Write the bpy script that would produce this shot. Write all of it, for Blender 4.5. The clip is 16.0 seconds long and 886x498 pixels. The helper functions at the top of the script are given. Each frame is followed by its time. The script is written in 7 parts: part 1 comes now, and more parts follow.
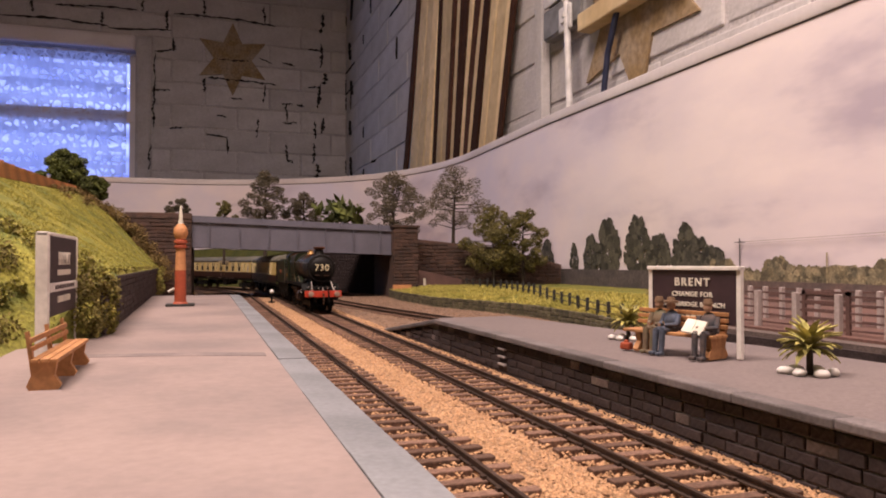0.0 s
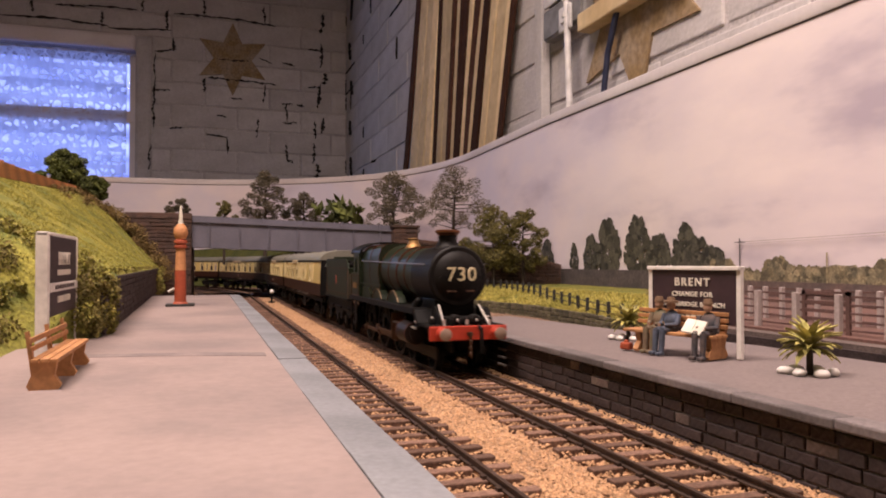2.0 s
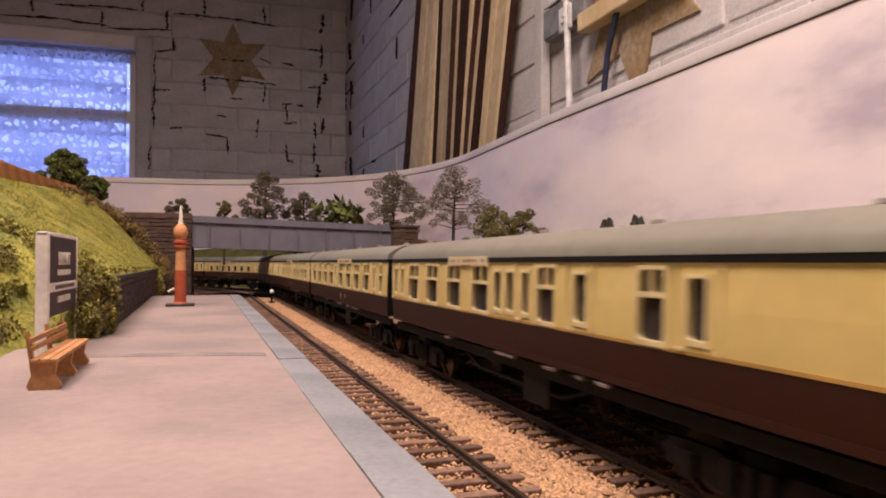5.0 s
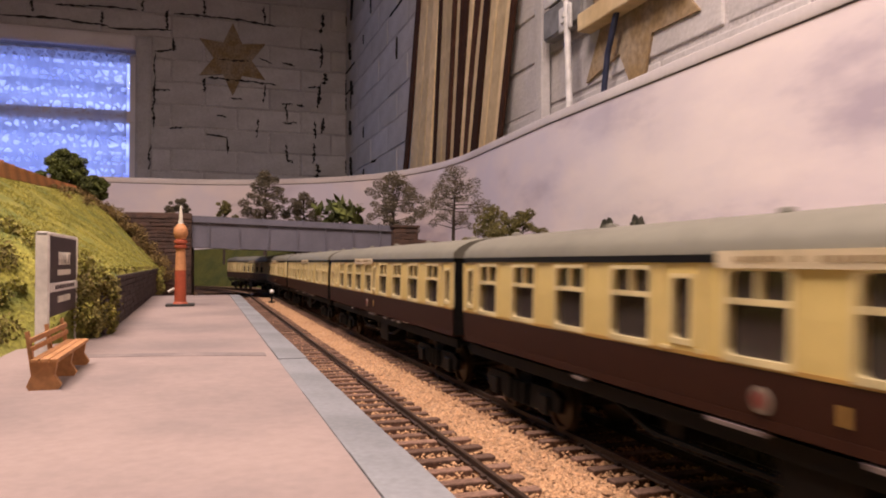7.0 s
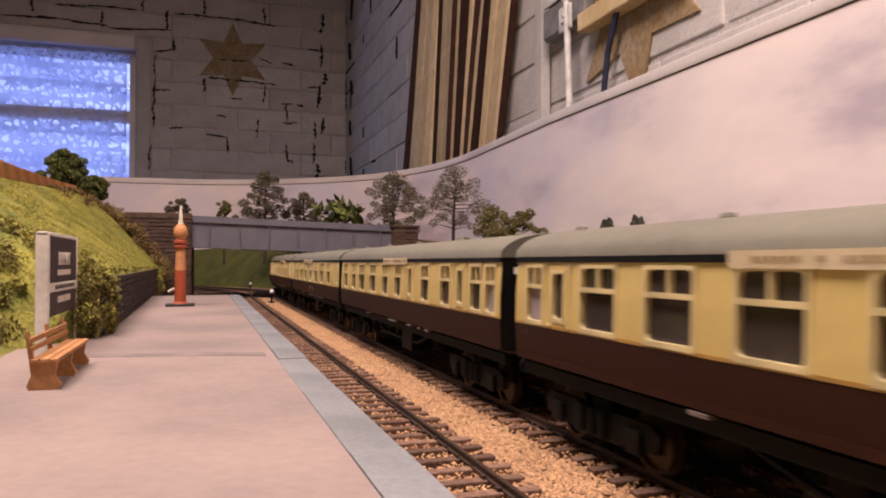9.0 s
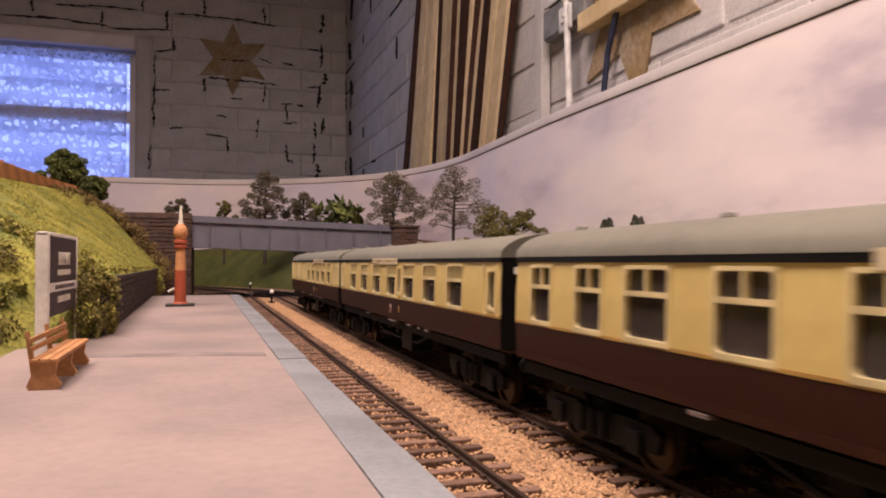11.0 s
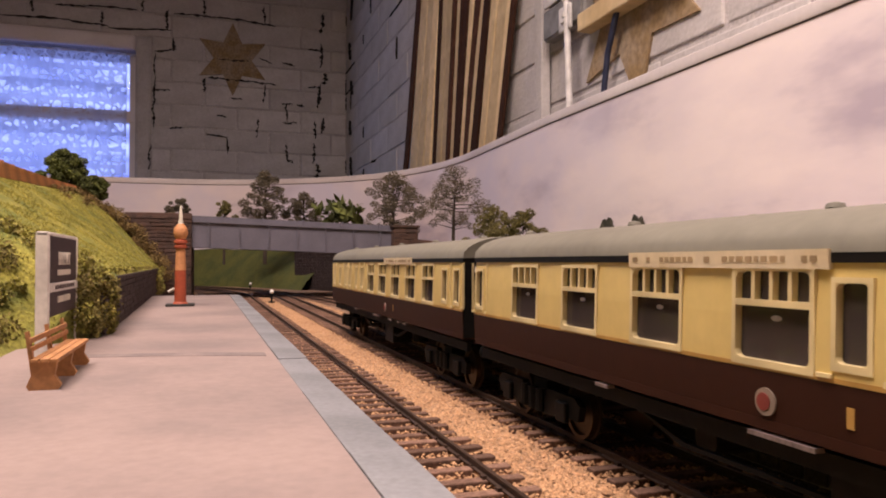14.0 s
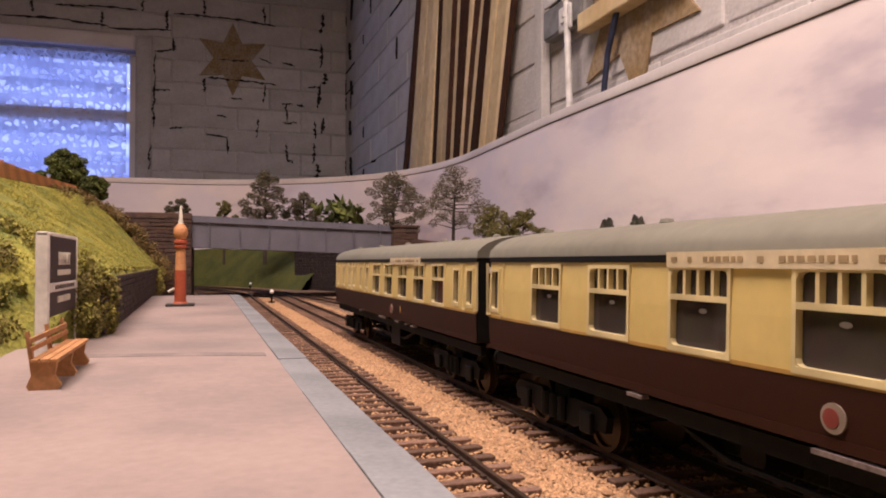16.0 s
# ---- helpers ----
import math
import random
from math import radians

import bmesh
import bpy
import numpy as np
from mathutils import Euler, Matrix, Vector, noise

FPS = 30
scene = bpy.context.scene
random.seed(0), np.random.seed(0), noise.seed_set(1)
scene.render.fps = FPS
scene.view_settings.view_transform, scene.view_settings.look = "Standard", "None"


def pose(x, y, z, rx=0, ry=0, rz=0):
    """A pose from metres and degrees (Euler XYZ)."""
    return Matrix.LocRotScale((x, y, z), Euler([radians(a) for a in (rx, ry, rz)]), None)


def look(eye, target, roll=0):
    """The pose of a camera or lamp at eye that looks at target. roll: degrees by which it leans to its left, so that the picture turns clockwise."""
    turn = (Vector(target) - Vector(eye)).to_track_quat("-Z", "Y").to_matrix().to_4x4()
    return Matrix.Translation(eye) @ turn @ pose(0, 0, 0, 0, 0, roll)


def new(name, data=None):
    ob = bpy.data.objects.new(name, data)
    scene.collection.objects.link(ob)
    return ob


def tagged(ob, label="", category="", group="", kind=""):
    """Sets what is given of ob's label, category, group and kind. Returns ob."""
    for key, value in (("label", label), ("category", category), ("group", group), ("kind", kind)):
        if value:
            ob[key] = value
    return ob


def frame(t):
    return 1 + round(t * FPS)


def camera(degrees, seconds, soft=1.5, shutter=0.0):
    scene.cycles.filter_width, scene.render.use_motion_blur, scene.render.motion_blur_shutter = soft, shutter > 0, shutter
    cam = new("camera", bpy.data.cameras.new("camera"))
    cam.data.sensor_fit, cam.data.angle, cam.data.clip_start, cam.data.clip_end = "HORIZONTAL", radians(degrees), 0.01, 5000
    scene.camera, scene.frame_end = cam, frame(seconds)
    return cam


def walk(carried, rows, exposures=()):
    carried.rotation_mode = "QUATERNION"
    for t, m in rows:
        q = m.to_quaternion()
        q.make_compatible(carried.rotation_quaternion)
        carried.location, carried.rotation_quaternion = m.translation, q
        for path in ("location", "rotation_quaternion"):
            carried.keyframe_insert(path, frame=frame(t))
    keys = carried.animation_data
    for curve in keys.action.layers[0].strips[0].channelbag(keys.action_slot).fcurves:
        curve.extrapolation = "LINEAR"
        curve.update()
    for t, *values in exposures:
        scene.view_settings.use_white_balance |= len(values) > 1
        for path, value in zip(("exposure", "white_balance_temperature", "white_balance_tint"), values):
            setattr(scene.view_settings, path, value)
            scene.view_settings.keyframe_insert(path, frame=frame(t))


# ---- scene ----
# A model railway (about 1:76) on a shelf in a brick-walled room. z = 0 is the top of the rails.
cam = camera(62.2, 16.0, soft=1.9, shutter=0.5)
EYE = (0.0, 0.0, 0.044)
AIM = (0.30871, 0.95099, 0.0617)
walk(cam, [(0.0, look(EYE, AIM)), (16.0, look(EYE, AIM))], exposures=[(0.0, 0.0), (16.0, 0.0)])

# ---- light ----
world = bpy.data.worlds.new("world")
scene.world = world
world.use_nodes = True
wn = world.node_tree
sky = wn.nodes.new("ShaderNodeTexSky")
sky.sky_type, sky.sun_disc = "NISHITA", False
sky.sun_elevation, sky.sun_rotation = radians(35), radians(200)
wn.links.new(sky.outputs[0], wn.nodes["Background"].inputs[0])
wn.nodes["Background"].inputs[1].default_value = 0.1


def area_lamp(name, at, target, sx, sy, watts, colour):
    data = bpy.data.lights.new(name, "AREA")
    data.shape, data.size, data.size_y, data.energy, data.color = "RECTANGLE", sx, sy, watts, colour
    ob = new(name, data)
    ob.matrix_world = look(at, target)
    return ob


area_lamp("ceiling_lamp_light", (-0.24, 0.04, 1.36), (-0.08, -0.08, 0.0), 0.30, 1.1, 55.0, (1.0, 0.79, 0.71))
area_lamp("window_light", (-0.75, 2.86, 0.62), (-0.75, 0.0, 0.4), 1.1, 0.5, 3.5, (0.5, 0.65, 1.0))


# ---- materials ----
def material(name, colour, rough=0.7, metal=0.0, vary=0.25, grain=900.0, bump=0.3, bump_at=0.0004, tint=None,
             patch=60.0, per_object=0.0, transmission=0.0, glow=None, island=0.0, coat=0.0, gloss=0.5):
    """Colour varied by fine grain and by large patches, with relief; tint: the patches' second colour."""
    m = bpy.data.materials.new(name)
    m.use_nodes = True
    t, n = m.node_tree, m.node_tree.nodes
    b = n["Principled BSDF"]
    b.inputs["Roughness"].default_value, b.inputs["Metallic"].default_value = rough, metal
    b.inputs["Transmission Weight"].default_value = transmission
    b.inputs["Coat Weight"].default_value = coat
    b.inputs["Specular IOR Level"].default_value = gloss
    if glow:
        b.inputs["Emission Color"].default_value, b.inputs["Emission Strength"].default_value = (*glow[0], 1), glow[1]
    co = n.new("ShaderNodeTexCoord").outputs["Object"]

    def tex(scale, detail=4.0):
        k = n.new("ShaderNodeTexNoise")
        k.inputs["Scale"].default_value, k.inputs["Detail"].default_value = scale, detail
        t.links.new(co, k.inputs["Vector"])
        return k.outputs["Fac"]

    fine, broad = tex(grain), tex(patch, 3.0)
    mix = n.new("ShaderNodeMix")
    mix.data_type = "RGBA"
    mix.inputs["A"].default_value = (*colour, 1)
    mix.inputs["B"].default_value = (*(tint or [c * 0.7 for c in colour]), 1)
    ramp = n.new("ShaderNodeMapRange")
    ramp.inputs["From Min"].default_value, ramp.inputs["From Max"].default_value = 0.38, 0.66
    t.links.new(broad, ramp.inputs["Value"])
    t.links.new(ramp.outputs[0], mix.inputs["Factor"])
    hsv = n.new("ShaderNodeHueSaturation")
    val = n.new("ShaderNodeMapRange")
    val.inputs["From Min"].default_value, val.inputs["From Max"].default_value = 0.3, 0.7
    val.inputs["To Min"].default_value, val.inputs["To Max"].default_value = 1 - vary, 1 + vary
    t.links.new(fine, val.inputs["Value"])
    last = val.outputs[0]
    for amount, source in ((per_object, "object"), (island, "island")):
        if amount:
            info = n.new("ShaderNodeObjectInfo" if source == "object" else "ShaderNodeNewGeometry")
            more = n.new("ShaderNodeMapRange")
            more.inputs["To Min"].default_value, more.inputs["To Max"].default_value = 1 - amount, 1 + amount
            t.links.new(info.outputs["Random" if source == "object" else "Random Per Island"], more.inputs["Value"])
            mul = n.new("ShaderNodeMath")
            mul.operation = "MULTIPLY"
            t.links.new(last, mul.inputs[0])
            t.links.new(more.outputs[0], mul.inputs[1])
            last = mul.outputs[0]
    t.links.new(last, hsv.inputs["Value"])
    t.links.new(mix.outputs["Result"], hsv.inputs["Color"])
    t.links.new(hsv.outputs[0], b.inputs["Base Color"])
    if bump:
        k = n.new("ShaderNodeBump")
        k.inputs["Strength"].default_value, k.inputs["Distance"].default_value = bump, bump_at
        t.links.new(fine, k.inputs["Height"])
        t.links.new(k.outputs[0], b.inputs["Normal"])
    return m


M = dict(
    rail=material("rusty_rail", (0.055, 0.032, 0.022), 0.6, 0.3, 0.3, 1500),
    railtop=material("worn_rail_top", (0.10, 0.065, 0.05), 0.45, 0.6, 0.3, 800),
    sleeper=material("sleeper_brown", (0.155, 0.092, 0.066), 0.9, 0, 0.35, 1200, tint=(0.115, 0.068, 0.05), island=0.3, per_object=0.35, gloss=0.2),
    ballast=material("ballast", (0.42, 0.26, 0.15), 0.95, 0, 0.35, 900, 0.8, 0.0012, tint=(0.36, 0.22, 0.13), patch=14),
    stone_chip=material("ballast_chip", (0.43, 0.255, 0.135), 0.9, 0, 0.25, 1500, island=0.32, tint=(0.35, 0.20, 0.105)),
    platform=material("platform_surface", (0.265, 0.207, 0.192), 0.95, 0, 0.06, 420, 0.25, 0.0003, tint=(0.188, 0.152, 0.147), patch=17, gloss=0.2),
    platform_grey=material("platform_asphalt", (0.165, 0.134, 0.13), 0.9, 0, 0.12, 900, 0.35, 0.0003, tint=(0.145, 0.12, 0.118), patch=18, gloss=0.2),
    edging=material("edging_slab", (0.185, 0.19, 0.205), 0.9, 0, 0.10, 700, 0.3, 0.0002, tint=(0.135, 0.14, 0.152), patch=38, per_object=0.05),
    coping=material("coping_grey", (0.13, 0.11, 0.11), 0.85, 0, 0.2, 900, per_object=0.2),
    stone_dark=material("stone_dark", (0.052, 0.039, 0.039), 0.95, 0, 0.35, 900, 0.6, 0.0004, per_object=0.16, tint=(0.064, 0.047, 0.045), gloss=0.15),
    stone_pale=material("stone_pale", (0.17, 0.125, 0.11), 0.9, 0, 0.3, 900, 0.5, 0.0004, per_object=0.4),
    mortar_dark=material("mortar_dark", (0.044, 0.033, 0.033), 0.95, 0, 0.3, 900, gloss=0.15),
    brick_brown=material("brick_brown", (0.085, 0.045, 0.032), 0.9, 0, 0.3, 900, 0.5, 0.0004, tint=(0.060, 0.037, 0.030), patch=90, per_object=0.3, island=0.3),
    girder=material("girder_grey", (0.115, 0.108, 0.138), 0.6, 0, 0.10, 500, 0.1, 0.0002, tint=(0.095, 0.09, 0.115), patch=40),
    grass=material("turf", (0.24, 0.215, 0.035), 0.95, 0, 0.4, 700, 0.8, 0.001, tint=(0.115, 0.135, 0.025), patch=40),
    tuft=material("grass_tuft", (0.34, 0.30, 0.06), 0.95, 0, 0.3, 500, 0, tint=(0.19, 0.185, 0.035), patch=45, island=0.45),
    scrub=material("scrub", (0.15, 0.125, 0.028), 0.95, 0, 0.35, 500, 0, tint=(0.19, 0.155, 0.05), patch=60, island=0.5),
    tree_leaf=material("tree_leaf", (0.11, 0.125, 0.025), 0.9, 0, 0.3, 500, 0, tint=(0.045, 0.055, 0.015), patch=80, island=0.5),
    tree_olive=material("tree_leaf_olive", (0.175, 0.148, 0.042), 0.9, 0, 0.3, 500, 0, tint=(0.085, 0.075, 0.026), patch=80, island=0.5),
    tree_dusk=material("tree_leaf_dusky", (0.145, 0.115, 0.07), 0.9, 0, 0.3, 500, 0, tint=(0.085, 0.075, 0.05), patch=80, island=0.5),
    bark=material("bark", (0.05, 0.035, 0.025), 0.95, 0, 0.3, 1200, 0.6),
    print_tree=material("printed_tree", (0.075, 0.07, 0.05), 0.8, 0, 0.35, 450, 0, tint=(0.05, 0.047, 0.036), patch=120, island=0.6),
    print_far=material("printed_far_wood", (0.25, 0.205, 0.12), 0.8, 0, 0.3, 450, 0, tint=(0.13, 0.115, 0.075), patch=90, island=0.55),
    print_grey=material("printed_hedge", (0.105, 0.085, 0.085), 0.8, 0, 0.25, 300, 0, tint=(0.07, 0.06, 0.062), patch=60),
    trim=material("white_trim", (0.74, 0.68, 0.68), 0.5, 0, 0.04, 200, 0.1, 0.0002, tint=(0.66, 0.60, 0.60), patch=8),
    wall_brick=material("painted_brick", (0.53, 0.50, 0.50), 0.8, 0, 0.08, 160, 0.6, 0.002, tint=(0.45, 0.42, 0.415), patch=14, per_object=0.07),
    wall_mortar=material("painted_mortar", (0.50, 0.465, 0.46), 0.9, 0, 0.2, 220, 0.6, 0.002, tint=(0.36, 0.33, 0.33), patch=7),
    crack=material("open_joint", (0.022, 0.018, 0.017), 0.95, 0, 0.3, 200),
    gold=material("gold_paint", (0.27, 0.185, 0.095), 0.8, 0.0, 0.25, 120, 0.4, 0.002, tint=(0.33, 0.26, 0.19), patch=24, gloss=0.2),
    plaster=material("plaster", (0.30, 0.265, 0.25), 0.9, 0, 0.06, 40, 0.3, 0.002, patch=3),
    floor=material("concrete_floor", (0.22, 0.20, 0.19), 0.85, 0, 0.15, 40, 0.3, 0.002, patch=3),
    board=material("baseboard_timber", (0.30, 0.22, 0.14), 0.8, 0, 0.15, 90, patch=10),
    ground=material("scenic_ground", (0.20, 0.15, 0.10), 0.95, 0, 0.35, 600, 0.7, 0.001, tint=(0.13, 0.11, 0.06), patch=16),
    white=material("white_paint", (0.72, 0.68, 0.64), 0.6, 0, 0.10, 500, 0.15, 0.0002, tint=(0.60, 0.56, 0.53)),
    pvc=material("white_plastic", (0.72, 0.70, 0.70), 0.4, 0, 0.03, 100, 0),
    grey_box=material("grey_plastic", (0.20, 0.195, 0.20), 0.5, 0, 0.06, 100, 0.1),
    cable=material("blue_cable", (0.02, 0.025, 0.06), 0.45, 0, 0.1, 300, 0),
    pine=material("pale_pine", (0.66, 0.52, 0.32), 0.8, 0, 0.12, 60, 0.2, 0.0005, tint=(0.54, 0.40, 0.22), patch=12, per_object=0.28),
    walnut=material("dark_timber", (0.060, 0.026, 0.016), 0.9, 0, 0.25, 60, 0.2, 0.0005, patch=12, per_object=0.4, gloss=0.15),
    bench_wood=material("bench_wood", (0.40, 0.19, 0.075), 0.7, 0, 0.2, 700, 0.3, 0.0003, tint=(0.30, 0.14, 0.055), patch=120),
    fence_orange=material("fence_wood", (0.46, 0.20, 0.07), 0.75, 0, 0.2, 700, 0.2, 0.0003, tint=(0.28, 0.13, 0.05)),
    fence_brown=material("fence_brown", (0.115, 0.06, 0.05), 0.85, 0, 0.2, 800, 0.2, 0.0002, tint=(0.085, 0.045, 0.04)),
    concrete=material("concrete_post", (0.42, 0.35, 0.33), 0.85, 0, 0.12, 700, 0.3, 0.0002),
    fence_black=material("fence_black", (0.03, 0.028, 0.026), 0.85, 0, 0.2, 800),
    sign_board=material("sign_chocolate", (0.040, 0.020, 0.026), 0.55, 0, 0.12, 400, 0.1, 0.0002),
    letter=material("cream_letter", (0.72, 0.66, 0.56), 0.6, 0, 0.06, 400, 0),
    crane_red=material("crane_red", (0.34, 0.062, 0.022), 0.65, 0, 0.15, 500, 0.2, 0.0002, tint=(0.26, 0.048, 0.018)),
    crane_orange=material("crane_stone", (0.54, 0.245, 0.10), 0.65, 0, 0.12, 500, 0.2, 0.0002, tint=(0.44, 0.19, 0.075)),
    black=material("black_paint", (0.005, 0.0045, 0.0045), 0.6, 0, 0.3, 600, 0.15, 0.0002, tint=(0.008, 0.0065, 0.006), gloss=0.15),
    smokebox=material("smokebox_black", (0.0075, 0.006, 0.0055), 0.55, 0, 0.25, 600, 0.1, 0.0002, gloss=0.16),
    green=material("loco_green", (0.0072, 0.0125, 0.0042), 0.46, 0, 0.12, 400, 0.05, 0.0001, tint=(0.0085, 0.0125, 0.0038), patch=40, gloss=0.34),
    orange=material("lining_orange", (0.075, 0.022, 0.009), 0.5, 0, 0.1, 400, 0, gloss=0.3),
    cylinder_brown=material("cylinder_brown", (0.011, 0.0055, 0.004), 0.5, 0, 0.3, 500, 0.1, 0.0002, gloss=0.25),
    brass=material("brass", (0.33, 0.19, 0.075), 0.52, 0.85, 0.12, 400, 0),
    dull_brass=material("dull_brass", (0.20, 0.13, 0.07), 0.5, 0.4, 0.12, 400, 0),
    copper=material("copper", (0.20, 0.08, 0.04), 0.42, 0.9, 0.12, 400, 0),
    red=material("beam_red", (0.38, 0.036, 0.015), 0.5, 0, 0.12, 500, 0.1, 0.0001, tint=(0.40, 0.035, 0.015)),
    steel=material("steel", (0.22, 0.185, 0.15), 0.42, 0.8, 0.15, 600, 0),
    bright_steel=material("bright_steel", (0.50, 0.45, 0.41), 0.4, 0.3, 0.15, 600, 0),
    rust_rod=material("oily_rod", (0.075, 0.033, 0.015), 0.5, 0.4, 0.2, 600, 0),
    cream=material("coach_cream", (0.58, 0.44, 0.165), 0.45, 0, 0.05, 300, 0.03, 0.0001, tint=(0.54, 0.405, 0.15), patch=30, gloss=0.3),
    cream_trim=material("window_frame_cream", (0.68, 0.56, 0.30), 0.45, 0, 0.05, 300, 0),
    brown=material("coach_chocolate", (0.032, 0.0102, 0.0056), 0.5, 0, 0.10, 300, 0.03, 0.0001, tint=(0.030, 0.0098, 0.0055), patch=30, gloss=0.18),
    roof=material("coach_roof_grey", (0.155, 0.145, 0.115), 0.7, 0, 0.08, 300, 0.1, 0.0001, tint=(0.135, 0.125, 0.10), patch=25),
    gold_line=material("gold_lining", (0.42, 0.24, 0.06), 0.5, 0, 0.1, 300, 0),
    worn_step=material("worn_step", (0.22, 0.17, 0.16), 0.5, 0.2, 0.35, 900, 0),
    seat=material("seat_fabric", (0.10, 0.055, 0.045), 0.9, 0, 0.2, 400, 0),
    blind=material("curtain_cloth", (0.30, 0.22, 0.13), 0.9, 0, 0.2, 400, 0),
    wheel_rim=material("wheel_rim", (0.06, 0.038, 0.02), 0.45, 0.6, 0.15, 400, 0),
    roundel_ring=material("roundel_ring", (0.25, 0.19, 0.15), 0.6, 0, 0.08, 400, 0),
    roundel_red=material("roundel_red", (0.20, 0.035, 0.028), 0.5, 0, 0.08, 400, 0),
    faded_letter=material("faded_letter", (0.34, 0.24, 0.13), 0.6, 0, 0.08, 400, 0),
    scrub_brown=material("scrub_brown", (0.155, 0.098, 0.034), 0.95, 0, 0.35, 500, 0, tint=(0.19, 0.135, 0.045), patch=60, island=0.5),
    board_cream=material("board_cream", (0.62, 0.52, 0.36), 0.6, 0, 0.10, 400, 0, tint=(0.54, 0.44, 0.28)),
    field_tuft=material("field_tuft", (0.46, 0.39, 0.10), 0.95, 0, 0.3, 500, 0, tint=(0.27, 0.25, 0.05), patch=45, island=0.45),
    number_white=material("number_white", (0.66, 0.57, 0.36), 0.5, 0, 0.05, 400, 0),
    buffer_pale=material("buffer_pale", (0.34, 0.24, 0.185), 0.45, 0.2, 0.1, 400, 0),
    plant_leaf=material("palm_leaf", (0.27, 0.25, 0.065), 0.7, 0, 0.25, 500, 0, tint=(0.50, 0.43, 0.15), patch=160, per_object=0.45),
    pebble=material("white_pebble", (0.74, 0.70, 0.66), 0.7, 0, 0.1, 600, 0.2, 0.0002),
    fig_hat=material("figure_hat", (0.20, 0.12, 0.07), 0.8, 0, 0.2, 500, 0),
    fig_flesh=material("figure_face", (0.42, 0.25, 0.17), 0.8, 0, 0.1, 500, 0),
    fig_dark=material("figure_dark_coat", (0.045, 0.045, 0.055), 0.8, 0, 0.3, 500, 0.2, 0.0002, tint=(0.09, 0.06, 0.05), patch=250),
    fig_blue=material("figure_blue_coat", (0.075, 0.09, 0.13), 0.8, 0, 0.3, 500, 0.2, 0.0002, tint=(0.04, 0.04, 0.05), patch=220),
    fig_tan=material("figure_tan_coat", (0.17, 0.11, 0.07), 0.8, 0, 0.3, 500, 0.2, 0.0002, tint=(0.10, 0.09, 0.05), patch=250),
)


def glass(name, colour, rough):
    m = bpy.data.materials.new(name)
    m.use_nodes = True
    b = m.node_tree.nodes["Principled BSDF"]
    b.inputs["Base Color"].default_value = (*colour, 1)
    b.inputs["Transmission Weight"].default_value, b.inputs["Roughness"].default_value, b.inputs["IOR"].default_value = 1.0, rough, 1.3
    return m


M["glass"] = glass("carriage_glass", (0.55, 0.52, 0.50), 0.05)
M["glass"].node_tree.nodes["Principled BSDF"].inputs["Base Color"].default_value = (0.085, 0.068, 0.066, 1)
M["glass"].node_tree.nodes["Principled BSDF"].inputs["Transmission Weight"].default_value = 0.45
M["frosted"] = material("frosted_glass", (0.30, 0.25, 0.27), 0.5, 0, 0.06, 300, 0, tint=(0.26, 0.22, 0.24))
M["sticker"] = material("window_label", (0.42, 0.40, 0.44), 0.6, 0, 0.05, 300, 0)
# turf for the bank beyond the bridge, with the shade there put into its colour
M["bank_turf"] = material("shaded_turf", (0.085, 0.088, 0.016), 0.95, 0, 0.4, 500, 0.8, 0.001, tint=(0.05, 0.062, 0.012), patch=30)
M["yard_ballast"] = material("yard_ballast", (0.20, 0.125, 0.085), 0.95, 0, 0.35, 900, 0.8, 0.001, tint=(0.14, 0.088, 0.062), patch=26)
M["yard_chip"] = material("yard_chip", (0.24, 0.15, 0.095), 0.9, 0, 0.25, 1500, island=0.45, tint=(0.17, 0.105, 0.07))
M["pane"] = glass("window_glass", (0.95, 0.97, 1.0), 0.0)


# ---- mesh helpers ----
def add_box(bm, x0, x1, y0, y1, z0, z1, bevel=0.0):
    made = bmesh.ops.create_cube(bm, size=1.0, matrix=Matrix.Translation(((x0 + x1) / 2, (y0 + y1) / 2, (z0 + z1) / 2))
                                 @ Matrix.Diagonal((abs(x1 - x0), abs(y1 - y0), abs(z1 - z0), 1)))
    if bevel:
        edges = list({e for v in made["verts"] for e in v.link_edges})
        bmesh.ops.bevel(bm, geom=edges, offset=bevel, segments=2, affect="EDGES", profile=0.5)
    return bm


def box(x0, x1, y0, y1, z0, z1, bevel=0.0):
    return add_box(bmesh.new(), x0, x1, y0, y1, z0, z1, bevel)


def add_cyl(bm, a, b, r0, r1=None, seg=16, caps=True):
    """A round bar or cone from point a to point b."""
    a, b = Vector(a), Vector(b)
    d = b - a
    m = Matrix.Translation((a + b) / 2) @ d.to_track_quat("Z", "Y").to_matrix().to_4x4()
    bmesh.ops.create_cone(bm, cap_ends=caps, segments=seg, radius1=r0, radius2=r0 if r1 is None else r1, depth=d.length, matrix=m)
    return bm


def cyl(a, b, r0, r1=None, seg=16):
    return add_cyl(bmesh.new(), a, b, r0, r1, seg)


def add_ball(bm, c, r, sx=1, sy=1, sz=1, sub=2):
    bmesh.ops.create_icosphere(bm, subdivisions=sub, radius=r, matrix=Matrix.Translation(c) @ Matrix.Diagonal((sx, sy, sz, 1)))
    return bm


